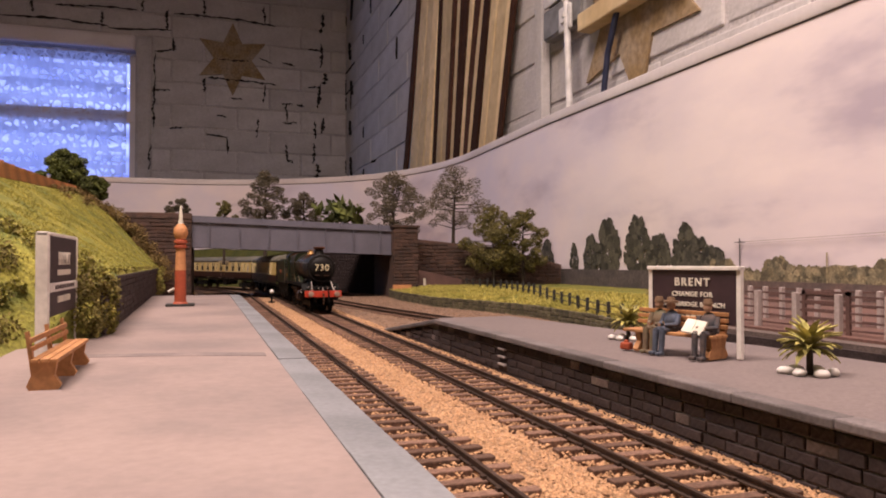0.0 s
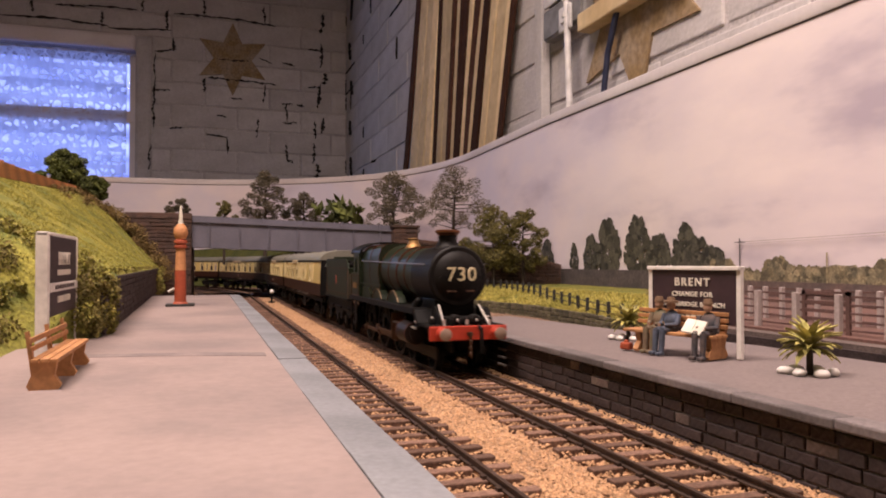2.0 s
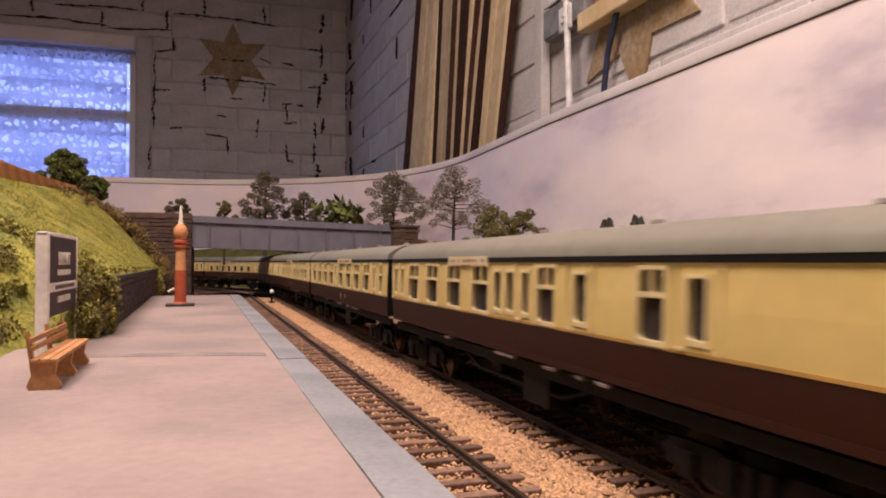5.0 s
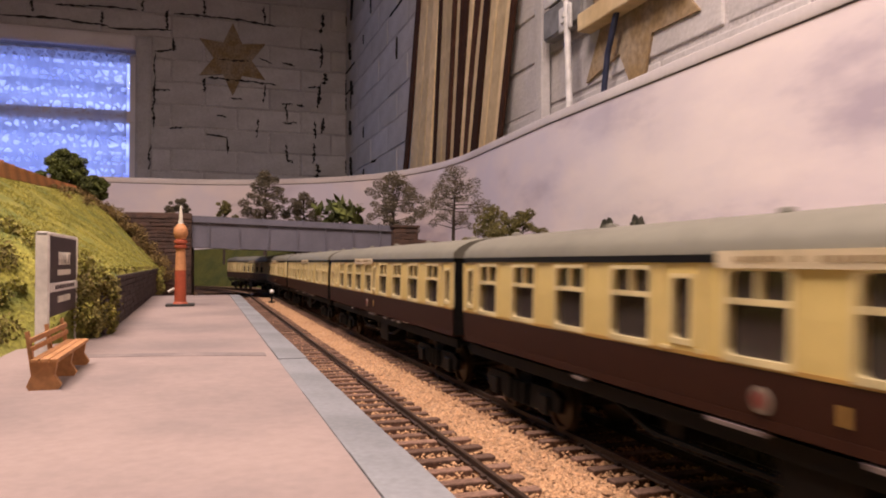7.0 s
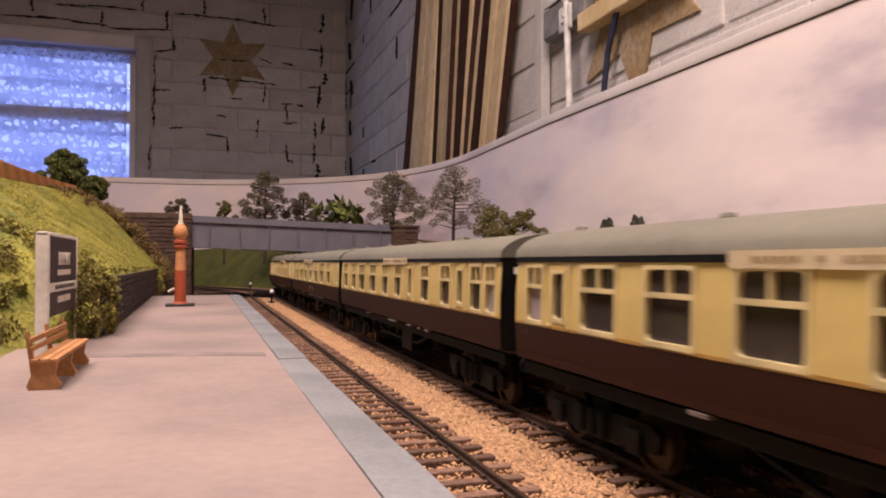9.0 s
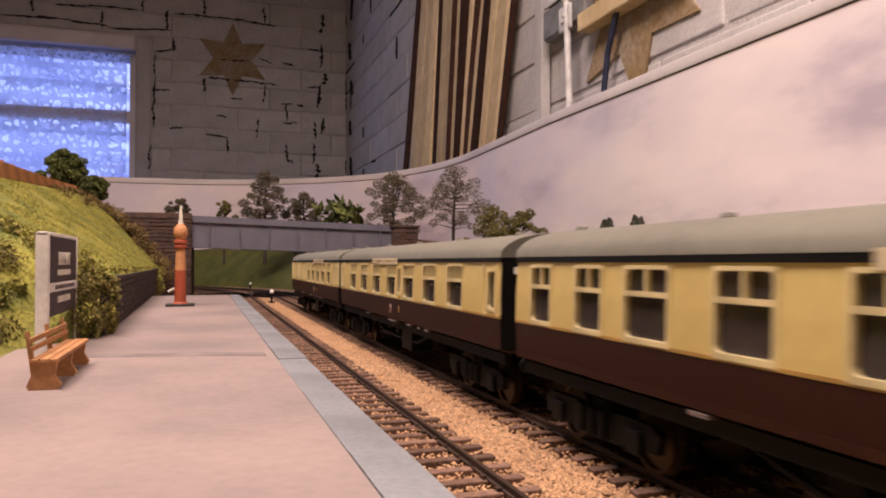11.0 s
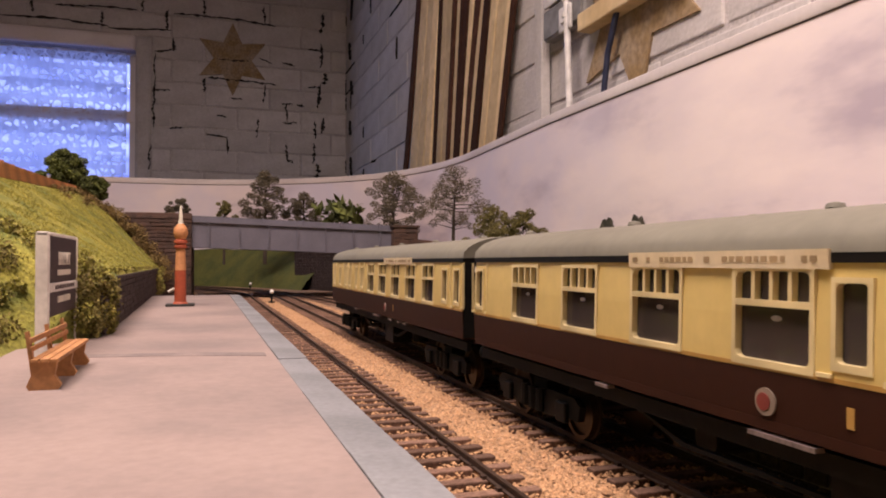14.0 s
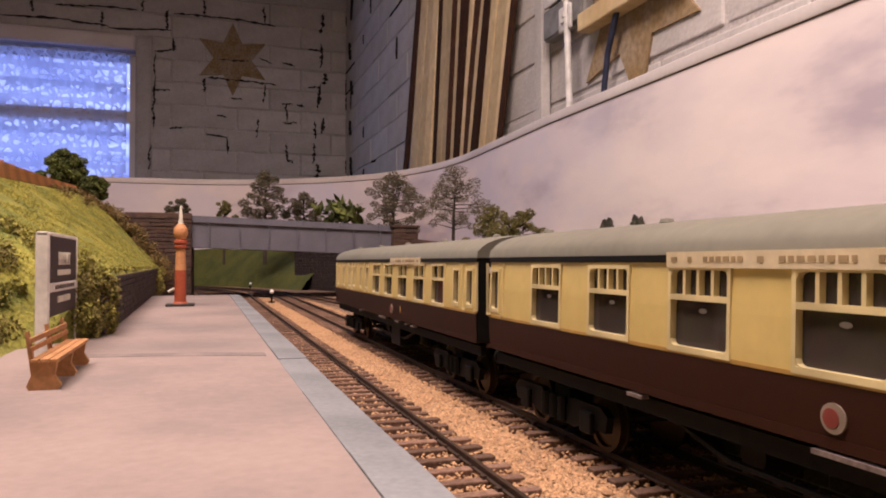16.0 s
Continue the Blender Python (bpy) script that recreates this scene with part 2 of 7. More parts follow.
def add_lathe(bm, profile, seg=20, m=None):
    """profile: (radius, height) pairs, turned round the z axis, then moved by m."""
    rings = []
    m = m or Matrix()
    for r, z in profile:
        rings.append([bm.verts.new(m @ Vector((r * math.cos(2 * math.pi * i / seg), r * math.sin(2 * math.pi * i / seg), z))) for i in range(seg)])
    for a, b in zip(rings, rings[1:]):
        for i in range(seg):
            bm.faces.new((a[i], a[(i + 1) % seg], b[(i + 1) % seg], b[i]))
    bm.faces.new(rings[0][::-1])
    bm.faces.new(rings[-1])
    return bm


def loft(bm, sections, caps=True, closed=True):
    """Joins closed sections, lists of points of the same length."""
    rings = [[bm.verts.new(p) for p in s] for s in sections]
    n = len(rings[0])
    for a, b in zip(rings, rings[1:]):
        for i in range(n if closed else n - 1):
            bm.faces.new((a[i], a[(i + 1) % n], b[(i + 1) % n], b[i]))
    if caps and closed:
        bm.faces.new(rings[0][::-1])
        bm.faces.new(rings[-1])
    return bm


def prism(bm, outline, axis, a, b):
    """A flat outline pushed along an axis from a to b. outline: pairs in the other two axes."""
    def put(p, q):
        return {"x": (q, p[0], p[1]), "y": (p[0], q, p[1]), "z": (p[0], p[1], q)}[axis]
    return loft(bm, [[put(p, a) for p in outline], [put(p, b) for p in outline]])


def mesh_of(name, bm, mat, smooth=False):
    bmesh.ops.recalc_face_normals(bm, faces=bm.faces)
    me = bpy.data.meshes.new(name)
    bm.to_mesh(me)
    bm.free()
    for k in (mat if isinstance(mat, (list, tuple)) else [mat]):
        me.materials.append(k)
    if smooth:
        me.polygons.foreach_set("use_smooth", [True] * len(me.polygons))
        me.set_sharp_from_angle(angle=radians(40))
    return me


def part(name, bm, mat, parent, label="", smooth=False):
    ob = new(name, mesh_of(name, bm, mat, smooth))
    ob.parent = parent
    if label:
        tagged(ob, label)
    return ob


def thing(name, bm, mat, label, category, group="", kind="", smooth=False):
    return tagged(new(name, mesh_of(name, bm, mat, smooth)), label, category, group, kind)


def empty(name, label, category, group="", kind="", at=(0, 0, 0), rz=0.0):
    ob = new(name)
    ob.empty_display_size = 0.01
    ob.matrix_world = pose(*at, 0, 0, rz)
    return tagged(ob, label, category, group, kind)


def courses(name, parent, mat, span, top, y, z0, pitch, seed):
    """A rough-coursed face: many small stones proud of the plane y, joined, between span on x and below top(x)."""
    rr_ = random.Random(seed)
    vs, fs = [], []
    z = z0
    while z < top(span[0]) + 0.05:
        x = span[0] + rr_.uniform(-0.004, 0)
        while x < span[1]:
            w = rr_.uniform(0.006, 0.017)
            a, b = max(x, span[0]), min(x + w - 0.0006, span[1])
            h = pitch * rr_.uniform(0.78, 0.95)
            if b - a > 0.002 and z + h < min(top(a), top(b)):
                d = y - rr_.uniform(0.0004, 0.0018)
                k = len(vs)
                e = 0.0005
                vs.extend([(a, y + 0.001, z), (b, y + 0.001, z), (b, y + 0.001, z + h), (a, y + 0.001, z + h), (a + e, d, z + e), (b - e, d, z + e), (b - e, d, z + h - e), (a + e, d, z + h - e)])
                fs.extend([(k + 4, k + 5, k + 6, k + 7), (k, k + 1, k + 5, k + 4), (k + 1, k + 2, k + 6, k + 5), (k + 2, k + 3, k + 7, k + 6), (k + 3, k, k + 4, k + 7)])
            x += w
        z += pitch
    me = bpy.data.meshes.new(name)
    me.from_pydata(vs, [], fs)
    me.materials.append(mat)
    ob = new(name, me)
    ob.parent = parent
    return tagged(ob, kind="stuff")


def piece(name, me, parent, m):
    """One of many alike pieces, on a shared mesh."""
    ob = new(name, me)
    ob.parent = parent
    ob.matrix_basis = m
    return ob


def lettering(text, size, depth, mat, parent, m, name="lettering", bold=0.022, spread=1.06):
    cu = bpy.data.curves.new(name, "FONT")
    cu.body, cu.size, cu.extrude, cu.align_x, cu.align_y, cu.resolution_u = text, size, depth, "CENTER", "CENTER", 3
    cu.offset, cu.space_character = size * bold, spread
    tmp = new(name + "_curve", cu)
    me = bpy.data.meshes.new_from_object(tmp)
    bpy.data.objects.remove(tmp)
    me.materials.clear()
    me.materials.append(mat)
    ob = new(name, me)
    ob.parent, ob.matrix_basis = parent, m
    return ob


# ---- the room ----
RW, FW, LW, BW = 0.535, 2.90, -3.0, -3.2
FLOOR, CEIL = -1.0, 1.45
thing("floor", box(LW - 0.2, RW + 0.2, BW - 0.2, FW + 0.2, FLOOR - 0.1, FLOOR), M["floor"], "grey concrete room floor", "floor", kind="structure")
thing("ceiling", box(LW - 0.2, RW + 0.2, BW - 0.2, FW + 0.2, CEIL, CEIL + 0.1), M["plaster"], "plain plastered ceiling of the room", "ceiling", kind="structure")
wall_east = thing("wall_east", box(RW + 0.0015, RW + 0.2, BW - 0.2, FW + 0.2, FLOOR, CEIL), M["wall_mortar"], "whitewashed brick wall with dark open joints", "wall", kind="structure")
thing("wall_west", box(LW - 0.2, LW, BW - 0.2, FW + 0.2, FLOOR, CEIL), M["plaster"], "plain plastered side wall", "wall", kind="structure")
thing("wall_south", box(LW, RW, BW - 0.2, BW, FLOOR, CEIL), M["plaster"], "plain plastered end wall", "wall", kind="structure")
WX0, WX1, WZ0, WZ1 = -1.35, -0.245, 0.30, 0.82
bm = bmesh.new()
add_box(bm, LW, WX0, FW + 0.0015, FW + 0.2, FLOOR, CEIL)
add_box(bm, WX1, RW + 0.006, FW + 0.0015, FW + 0.2, FLOOR, CEIL)
add_box(bm, WX0, WX1, FW + 0.0015, FW + 0.2, FLOOR, WZ0)
add_box(bm, WX0, WX1, FW + 0.0015, FW + 0.2, WZ1, CEIL)
wall_north = thing("wall_north", bm, M["wall_mortar"], "whitewashed brick wall with a net-curtained window", "wall", kind="structure")

# ---- baseboard, ground ----
thing("baseboard", box(-2.2, 0.47, -2.4, 2.03, -0.06, -0.012), M["board"], "timber baseboard that carries the model railway", "baseboard", kind="structure")

R_ARC, Y_ARC = 0.85, 1.0
T1, T2 = 0.0492, 0.0985


def along(s, x0=T2):
    """Place and heading (degrees to the left of +y) of the line through x0 at the length s."""
    r = R_ARC - (T2 - x0)
    cx = x0 - r
    if s <= Y_ARC:
        return Vector((x0, s, 0)), 0.0
    a = (s - Y_ARC) / r
    if a < math.pi / 2:
        return Vector((cx + r * math.cos(a), Y_ARC + r * math.sin(a), 0)), math.degrees(a)
    return Vector((cx - (s - Y_ARC - r * math.pi / 2), Y_ARC + r, 0)), 90.0


# bed of ballast under the tracks and the plain ground, one sheet
bm = bmesh.new()
nx, ny = 90, 150
grid = [[bm.verts.new((-2.2 + 2.67 * (i / nx), -2.4 + 4.43 * (j / ny), -0.0039)) for i in range(nx + 1)] for j in range(ny + 1)]
for j in range(ny):
    for i in range(nx):
        bm.faces.new((grid[j][i], grid[j][i + 1], grid[j + 1][i + 1], grid[j + 1][i]))
for v in bm.verts:
    v.co.z += 0.0006 * noise.noise(v.co * 30)
thing("ground", bm, M["ballast"], "sandy orange ballast of the model railway", "ground", kind="structure")

# ---- tracks ----
BRANCH = [(0.222, -0.6), (0.222, 0.20), (0.213, 0.36), (0.186, 0.52), (0.154, 0.74), (0.128, 0.98), (0.094, 1.16), (0.03, 1.34)]


def spline(points, step):
    """Even steps along a smooth line through the points: place and heading."""
    dense = []
    for i in range(len(points) - 1):
        p = [Vector(points[max(0, min(len(points) - 1, k))]) for k in (i - 1, i, i + 1, i + 2)]
        for k in range(40):
            t = k / 40
            dense.append(0.5 * (2 * p[1] + (p[2] - p[0]) * t + (2 * p[0] - 5 * p[1] + 4 * p[2] - p[3]) * t * t + (3 * p[1] - p[0] - 3 * p[2] + p[3]) * t ** 3))
    dense.append(Vector(points[-1]))
    out, carry = [], 0.0
    for a, b in zip(dense, dense[1:]):
        d = (b - a).length
        while carry <= d and d > 0:
            q = a + (b - a) * (carry / d)
            out.append((Vector((q.x, q.y, 0)), math.degrees(math.atan2(-(b - a).x, (b - a).y))))
            carry += step
        carry -= d
    return out


def line_steps(x0, s0, s1, step):
    n = int((s1 - s0) / step)
    return [along(s0 + step * i, x0) for i in range(n + 1)]


def rail_mesh(stations, off):
    """A bullhead rail: foot, web and head, swept along the line at off metres to its right."""
    profile = [(-0.0008, -0.0019), (0.0008, -0.0019), (0.0008, -0.0016), (0.0003, -0.0014), (0.0003, -0.0007), (0.0005, -0.0005),
               (0.0005, 0), (-0.0005, 0), (-0.0005, -0.0005), (-0.0003, -0.0007), (-0.0003, -0.0014), (-0.0008, -0.0016)]
    bm = bmesh.new()
    loft(bm, [[p + Matrix.Rotation(radians(h), 3, "Z") @ Vector((off + a, 0, b)) for a, b in profile] for p, h in stations])
    top = [f for f in bm.faces if all(abs(v.co.z) < 1e-5 for v in f.verts)]
    for f in top:
        f.material_index = 1
    return bm


def track(label, coarse, fine, near):
    """Rails and sleepers. Sleepers within near = (y0, y1) are pieces of their own, the rest one joined part."""
    t = empty("railway_track", label, "track", "running lines", "structure")
    for off in (-0.0084, 0.0084):
        part("rail", rail_mesh(coarse, off), [M["rail"], M["railtop"]], t, "rusty rail")
    one = mesh_of("sleeper", box(-0.0165, 0.0165, -0.00165, 0.00165, -0.0042, -0.0019, 0.0003), M["sleeper"])
    chair = bmesh.new()
    rest = bmesh.new()
    rnd = random.Random(4)
    for p, h in fine:
        m = Matrix.Translation(p) @ pose(rnd.uniform(-0.0006, 0.0006), rnd.uniform(-.0003, .0003), rnd.uniform(-.0003, 0.0001), 0, 0, h + rnd.uniform(-1, 1))
        if near[0] < p.y < near[1]:
            piece("sleeper", one, t, m)
        else:
            bmesh.ops.create_cube(rest, size=1.0, matrix=m @ Matrix.Translation((0, 0, -0.0030)) @ Matrix.Diagonal((0.033, 0.0033, 0.0022, 1)))
        if -0.1 < p.y < 0.8:
            for off in (-0.0084, 0.0084):
                for side in (-1, 1):
                    bmesh.ops.create_cube(chair, size=1.0, matrix=m @ Matrix.Translation((off + side * 0.0009, 0, -0.0016)) @ Matrix.Diagonal((0.0010, 0.0016, 0.0009, 1)))
    tagged(part("sleepers", rest, M["sleeper"], t), kind="stuff")
    tagged(part("rail_chairs", chair, M["rail"], t), kind="stuff")
    return t


PITCH = 0.0088
track("rusty double rails on brown sleepers, beside the pale platform", line_steps(T1, -2.3, 2.9, 0.02), line_steps(T1, -2.3, 2.9, PITCH), (0.05, 0.9))
track("rusty rails on brown sleepers that carry the express", line_steps(T2, -2.3, 3.3, 0.02), line_steps(T2, -2.3, 3.3, PITCH), (0.05, 0.95))
track("rusty branch rails behind the island platform", spline(BRANCH, 0.02), spline(BRANCH, PITCH), (0.15, 0.95))

# loose ballast chips, denser near the camera
rnd = random.Random(11)
verts, faces = [], []


def chip(x, y, z, r):
    k = len(verts)
    a = rnd.uniform(0, 6.28)
    for i in range(4):
        b = a + i * math.pi / 2 + rnd.uniform(-0.4, 0.4)
        verts.append((x + r * math.cos(b), y + r * math.sin(b), z + rnd.uniform(-0.3, 0.2) * r))
    verts.append((x + rnd.uniform(-.3, .3) * r, y + rnd.uniform(-.3, .3) * r, z + r * rnd.uniform(0.5, 0.9)))
    for i in range(4):
        faces.append((k + i, k + (i + 1) % 4, k + 4))


for _ in range(92000):
    y = 0.05 + 0.95 * rnd.random() ** 1.7
    x = rnd.uniform(0.028, 0.124)
    inside = min(abs(x - T1), abs(x - T2))
    if inside < 0.0165 and rnd.random() < 0.25:
        continue
    chip(x, y, -0.0035 + (0.0006 if inside > 0.0165 else 0.0010 * rnd.random()), rnd.uniform(0.0003, 0.00066))
me = bpy.data.meshes.new("ballast_chips")
me.from_pydata(verts, [], faces)
me.materials.append(M["stone_chip"])
tagged(new("ballast_chips", me), "loose sandy ballast chips between the rails", "ballast", kind="stuff")
# darker, dirtier ballast of the branch and the throat under the bridge
verts, faces = [], []
for _ in range(16000):
    y = rnd.uniform(0.30, 1.15)
    x = rnd.uniform(0.122, 0.30)
    chip(x, y, -0.0029, rnd.uniform(0.0005, 0.0010))
for _ in range(9000):
    chip(rnd.uniform(0.0, 0.122), rnd.uniform(0.86, 1.35), -0.0030, rnd.uniform(0.0005, 0.0010))
me = bpy.data.meshes.new("branch_ballast_chips")
me.from_pydata(verts, [], faces)
me.materials.append(M["yard_chip"])
tagged(new("branch_ballast_chips", me), "dirty brown ballast chips round the branch track", "ballast", kind="stuff")
bm = bmesh.new()
prism(bm, [(0.1235, 0.30), (0.31, 0.30), (0.31, 1.0), (0.235, 1.06), (0.20, 1.40), (-0.02, 1.40), (0.0, 0.93), (0.115, 0.88), (0.121, 0.52)], "z", -0.0060, -0.0030)
thing("branch_trackbed", bm, M["yard_ballast"], "dirty brown ballast bed of the branch track", "trackbed", kind="structure")

# ---- left platform ----
PZ = 0.0132
PL = 0.031
lp = thing("platform", prism(bmesh.new(), [(PL - 0.0088, -0.6), (PL - 0.0088, 0.70), (PL - 0.0105, 0.72), (-0.10, 0.72), (-0.10, -0.6)], "z", -0.006, PZ),
           M["platform"], "pale sandy station platform with grey edging slabs", "platform", kind="structure")
part("platform_wall", box(PL - 0.0087, PL - 0.0016, -0.6, 0.72, -0.006, PZ - 0.003), M["mortar_dark"], lp)
slab = mesh_of("edging_slab", box(-0.0035, 0.0054, -0.02979, 0.02979, -0.0035, 0.00012, 0.0001), M["edging"])
rnd = random.Random(3)
for i in range(15):
    piece("edging_slab", slab, lp, pose(PL - 0.0052 + rnd.uniform(-.0002, .0002), -0.15 + i * 0.0596, PZ + rnd.uniform(-.0001, .0002), 0, rnd.uniform(-.15, .15), rnd.uniform(-.1, .1)))

# ---- island platform ----
PR = 0.1195
outline = [(PR + 0.0009, -0.6), (PR + 0.0009, 0.375), (0.125, 0.392), (0.168, 0.394), (0.180, 0.312), (0.198, 0.225), (0.203, 0.12), (0.205, -0.6)]
rp = thing("island_platform", prism(bmesh.new(), outline, "z", -0.006, PZ - 0.0005), M["platform_grey"],
           "grey asphalt island platform faced with dark stone", "platform", kind="structure")
ramp = bmesh.new()
loft(ramp, [[(PR + 0.0017, 0.374, -0.006), (0.167, 0.393, -0.006), (0.167, 0.393, PZ - 0.0008), (PR + 0.0017, 0.374, PZ - 0.0008)],
            [(PR + 0.0030, 0.505, -0.006), (0.150, 0.505, -0.006), (0.150, 0.505, -0.0035), (PR + 0.0030, 0.505, -0.0035)]])
RAMP_TILT = -math.degrees(math.atan2(PZ + 0.003, 0.125))
part("ramp", ramp, M["platform_grey"], rp)
lip = mesh_of("coping_stone", box(-0.0022, 0.0042, -0.0145, 0.0145, -0.0022, 0.0002, 0.0005), M["coping"])
for i in range(4):
    f = 0.379 + 0.0145 + i * 0.0292
    piece("coping_stone", lip, rp, pose(PR + 0.0008, f, PZ - 0.0003 - (f - 0.379) * 0.128, RAMP_TILT, 0, 0))
for i in range(17):
    piece("coping_stone", lip, rp, pose(PR + rnd.uniform(-.0002, .0002), -0.105 + i * 0.0292, PZ + rnd.uniform(-.0001, .0001), 0, 0, rnd.uniform(-.3, .3)))
shapes = [mesh_of("stone", box(0, 0.0012, -w / 2, w / 2, -0.00135, 0.00135, 0.0003), M["stone_dark"]) for w in (0.0060, 0.0082, 0.0105)]
pale = [mesh_of("stone", box(0, 0.0014, -w / 2, w / 2, -0.00135, 0.00135, 0.0003), M["stone_pale"]) for w in (0.0060, 0.0082, 0.0105)]
for row in range(5):
    y = -0.05 + 0.004 * (row % 2)
    while y < 0.375 + (4 - row) * 0.025:
        k = rnd.randrange(3)
        w = (0.0060, 0.0082, 0.0105)[k]
        top = pale if rnd.random() < 0.05 else shapes
        piece("stone", top[k], rp, pose(PR + 0.0002 + rnd.uniform(-.0003, .0002), y + w / 2, -0.0035 + row * 0.0031, 0, 0, 0))
        y += w + 0.0005

# soft shadow streak across the platform, painted as a thin, patchy darker strip
part("platform_joint", prism(bmesh.new(), [(-0.040, 0.2700), (-0.021, 0.2662), (0.0, 0.2632), (0.0195, 0.2568), (0.0195, 0.2478), (0.0, 0.2540), (-0.019, 0.2584), (-0.040, 0.2612)], "z", PZ - 0.001, PZ + 0.00012),
     material("shadow_paint", (0.165, 0.137, 0.135), 0.95, 0, 0.12, 500, 0.3, 0.0003, tint=(0.215, 0.174, 0.166), patch=70, gloss=0.2), lp)

# ---- backscene ----
def backscene_line(step=0.04):
    pts, r = [], 0.62
    y = -2.35
    while y < 1.36:
        pts.append(Vector((0.5, y, 0)))
        y += step
    for i in range(25):
        a = radians(90 * i / 24)
        pts.append(Vector((0.5 - r + r * math.cos(a), 1.36 + r * math.sin(a), 0)))
    x = 0.5 - r - step
    while x > -2.2:
        pts.append(Vector((x, 1.98, 0)))
        x -= step
    return pts


BL = backscene_line()


def board_top(i):
    """The board's upper edge, which is a little lower round the corner."""
    p = BL[i]
    f = min(1, max(0, (p.y - 1.0) / 0.7)) if p.x > 0.3 else 1
    return 0.265 - 0.014 * f


def inward(i):
    d = (BL[min(i + 1, len(BL) - 1)] - BL[max(i - 1, 0)]).normalized()
    return Vector((-d.y, d.x, 0))


sections = []
for i, p in enumerate(BL):
    n = inward(i)
    sections.append([p + Vector((0, 0, -0.06)), p + Vector((0, 0, board_top(i))), p - n * 0.004 + Vector((0, 0, board_top(i))), p - n * 0.004 + Vector((0, 0, -0.06))])
cloud = bpy.data.materials.new("painted_sky")
cloud.use_nodes = True
t, n = cloud.node_tree, cloud.node_tree.nodes
co = n.new("ShaderNodeTexCoord").outputs["Object"]
mp = n.new("ShaderNodeMapping")
mp.inputs["Scale"].default_value = (2.2, 2.2, 6.5)
t.links.new(co, mp.inputs[0])
k = n.new("ShaderNodeTexNoise")
k.inputs["Scale"].default_value, k.inputs["Detail"].default_value, k.inputs["Roughness"].default_value = 1.7, 5.0, 0.52
t.links.new(mp.outputs[0], k.inputs["Vector"])
ramp_n = n.new("ShaderNodeValToRGB")
ramp_n.color_ramp.elements[0].position, ramp_n.color_ramp.elements[0].color = 0.33, (0.47, 0.41, 0.48, 1)
ramp_n.color_ramp.elements[1].position, ramp_n.color_ramp.elements[1].color = 0.60, (0.84, 0.735, 0.725, 1)
e = ramp_n.color_ramp.elements.new(0.46)
e.color = (0.74, 0.65, 0.67, 1)
t.links.new(k.outputs["Fac"], ramp_n.inputs[0])
xyz = n.new("ShaderNodeSeparateXYZ")
t.links.new(co, xyz.inputs[0])
k2 = n.new("ShaderNodeTexNoise")
k2.inputs["Scale"].default_value, k2.inputs["Detail"].default_value = 5.5, 4.0
t.links.new(co, k2.inputs["Vector"])
far = n.new("ShaderNodeMapRange")
far.inputs["From Min"].default_value, far.inputs["From Max"].default_value = 0.55, 1.25
t.links.new(xyz.outputs["Y"], far.inputs["Value"])
wisp = n.new("ShaderNodeMapRange")
wisp.inputs["From Min"].default_value, wisp.inputs["From Max"].default_value = 0.36, 0.62
t.links.new(k2.outputs["Fac"], wisp.inputs["Value"])
amount = n.new("ShaderNodeMath")
amount.operation = "MULTIPLY"
t.links.new(far.outputs[0], amount.inputs[0])
t.links.new(wisp.outputs[0], amount.inputs[1])
lilac = n.new("ShaderNodeMix")
lilac.data_type = "RGBA"
lilac.inputs["B"].default_value = (0.66, 0.62, 0.73, 1)
t.links.new(amount.outputs[0], lilac.inputs["Factor"])
t.links.new(ramp_n.outputs[0], lilac.inputs["A"])
t.links.new(lilac.outputs["Result"], n["Principled BSDF"].inputs["Base Color"])
n["Principled BSDF"].inputs["Roughness"].default_value = 0.75
M["sky_print"] = cloud
backscene = thing("backscene", loft(bmesh.new(), sections), M["sky_print"], "curved backscene board painted with a cloudy pinkish sky", "backscene", kind="structure", smooth=True)
sections = []
for i, p in enumerate(BL):
    n_ = inward(i)
    sections.append([p + n_ * a + Vector((0, 0, board_top(i) + b)) for a, b in ((0.0018, -0.009), (0.0026, -0.007), (0.0026, 0.003), (0.001, 0.004), (-0.012, 0.004), (-0.012, -0.001), (0.0, -0.001), (0.0, -0.009))])
part("trim", loft(bmesh.new(), sections), M["trim"], backscene, "white plastic capping strip", smooth=True)
# dark strip on the board that stands in for the shadow gap under the capping
sections = []
for i, p in enumerate(BL):
    sections.append([p + inward(i) * a + Vector((0, 0, board_top(i) + b)) for a, b in ((0.0, -0.0105), (0.0007, -0.0105), (0.0007, -0.0088), (0.0, -0.0088))])
part("trim_joint", loft(bmesh.new(), sections), M["print_grey"], backscene, "thin dark strip for the shadow gap below the capping")

# ---- bridge ----
BY0, BY1 = 0.95, 1.07
bridge = empty("girder_bridge", "grey steel girder road bridge on brown brick abutments", "bridge")
BXL, BXR = -0.015, 0.236


def deck_z(x):
    return 0.0 - 0.034 * (x - BXL)


bm = bmesh.new()
for y0 in (BY0, BY1 - 0.006):
    loft(bm, [[(x, y0, 0.0635 + deck_z(x)), (x, y0 + 0.006, 0.0635 + deck_z(x)), (x, y0 + 0.006, 0.0945 + deck_z(x)), (x, y0, 0.0945 + deck_z(x))] for x in (BXL - 0.01, BXR)])
part("girder", bm, M["girder"], bridge, "grey plate girder")
bm = bmesh.new()
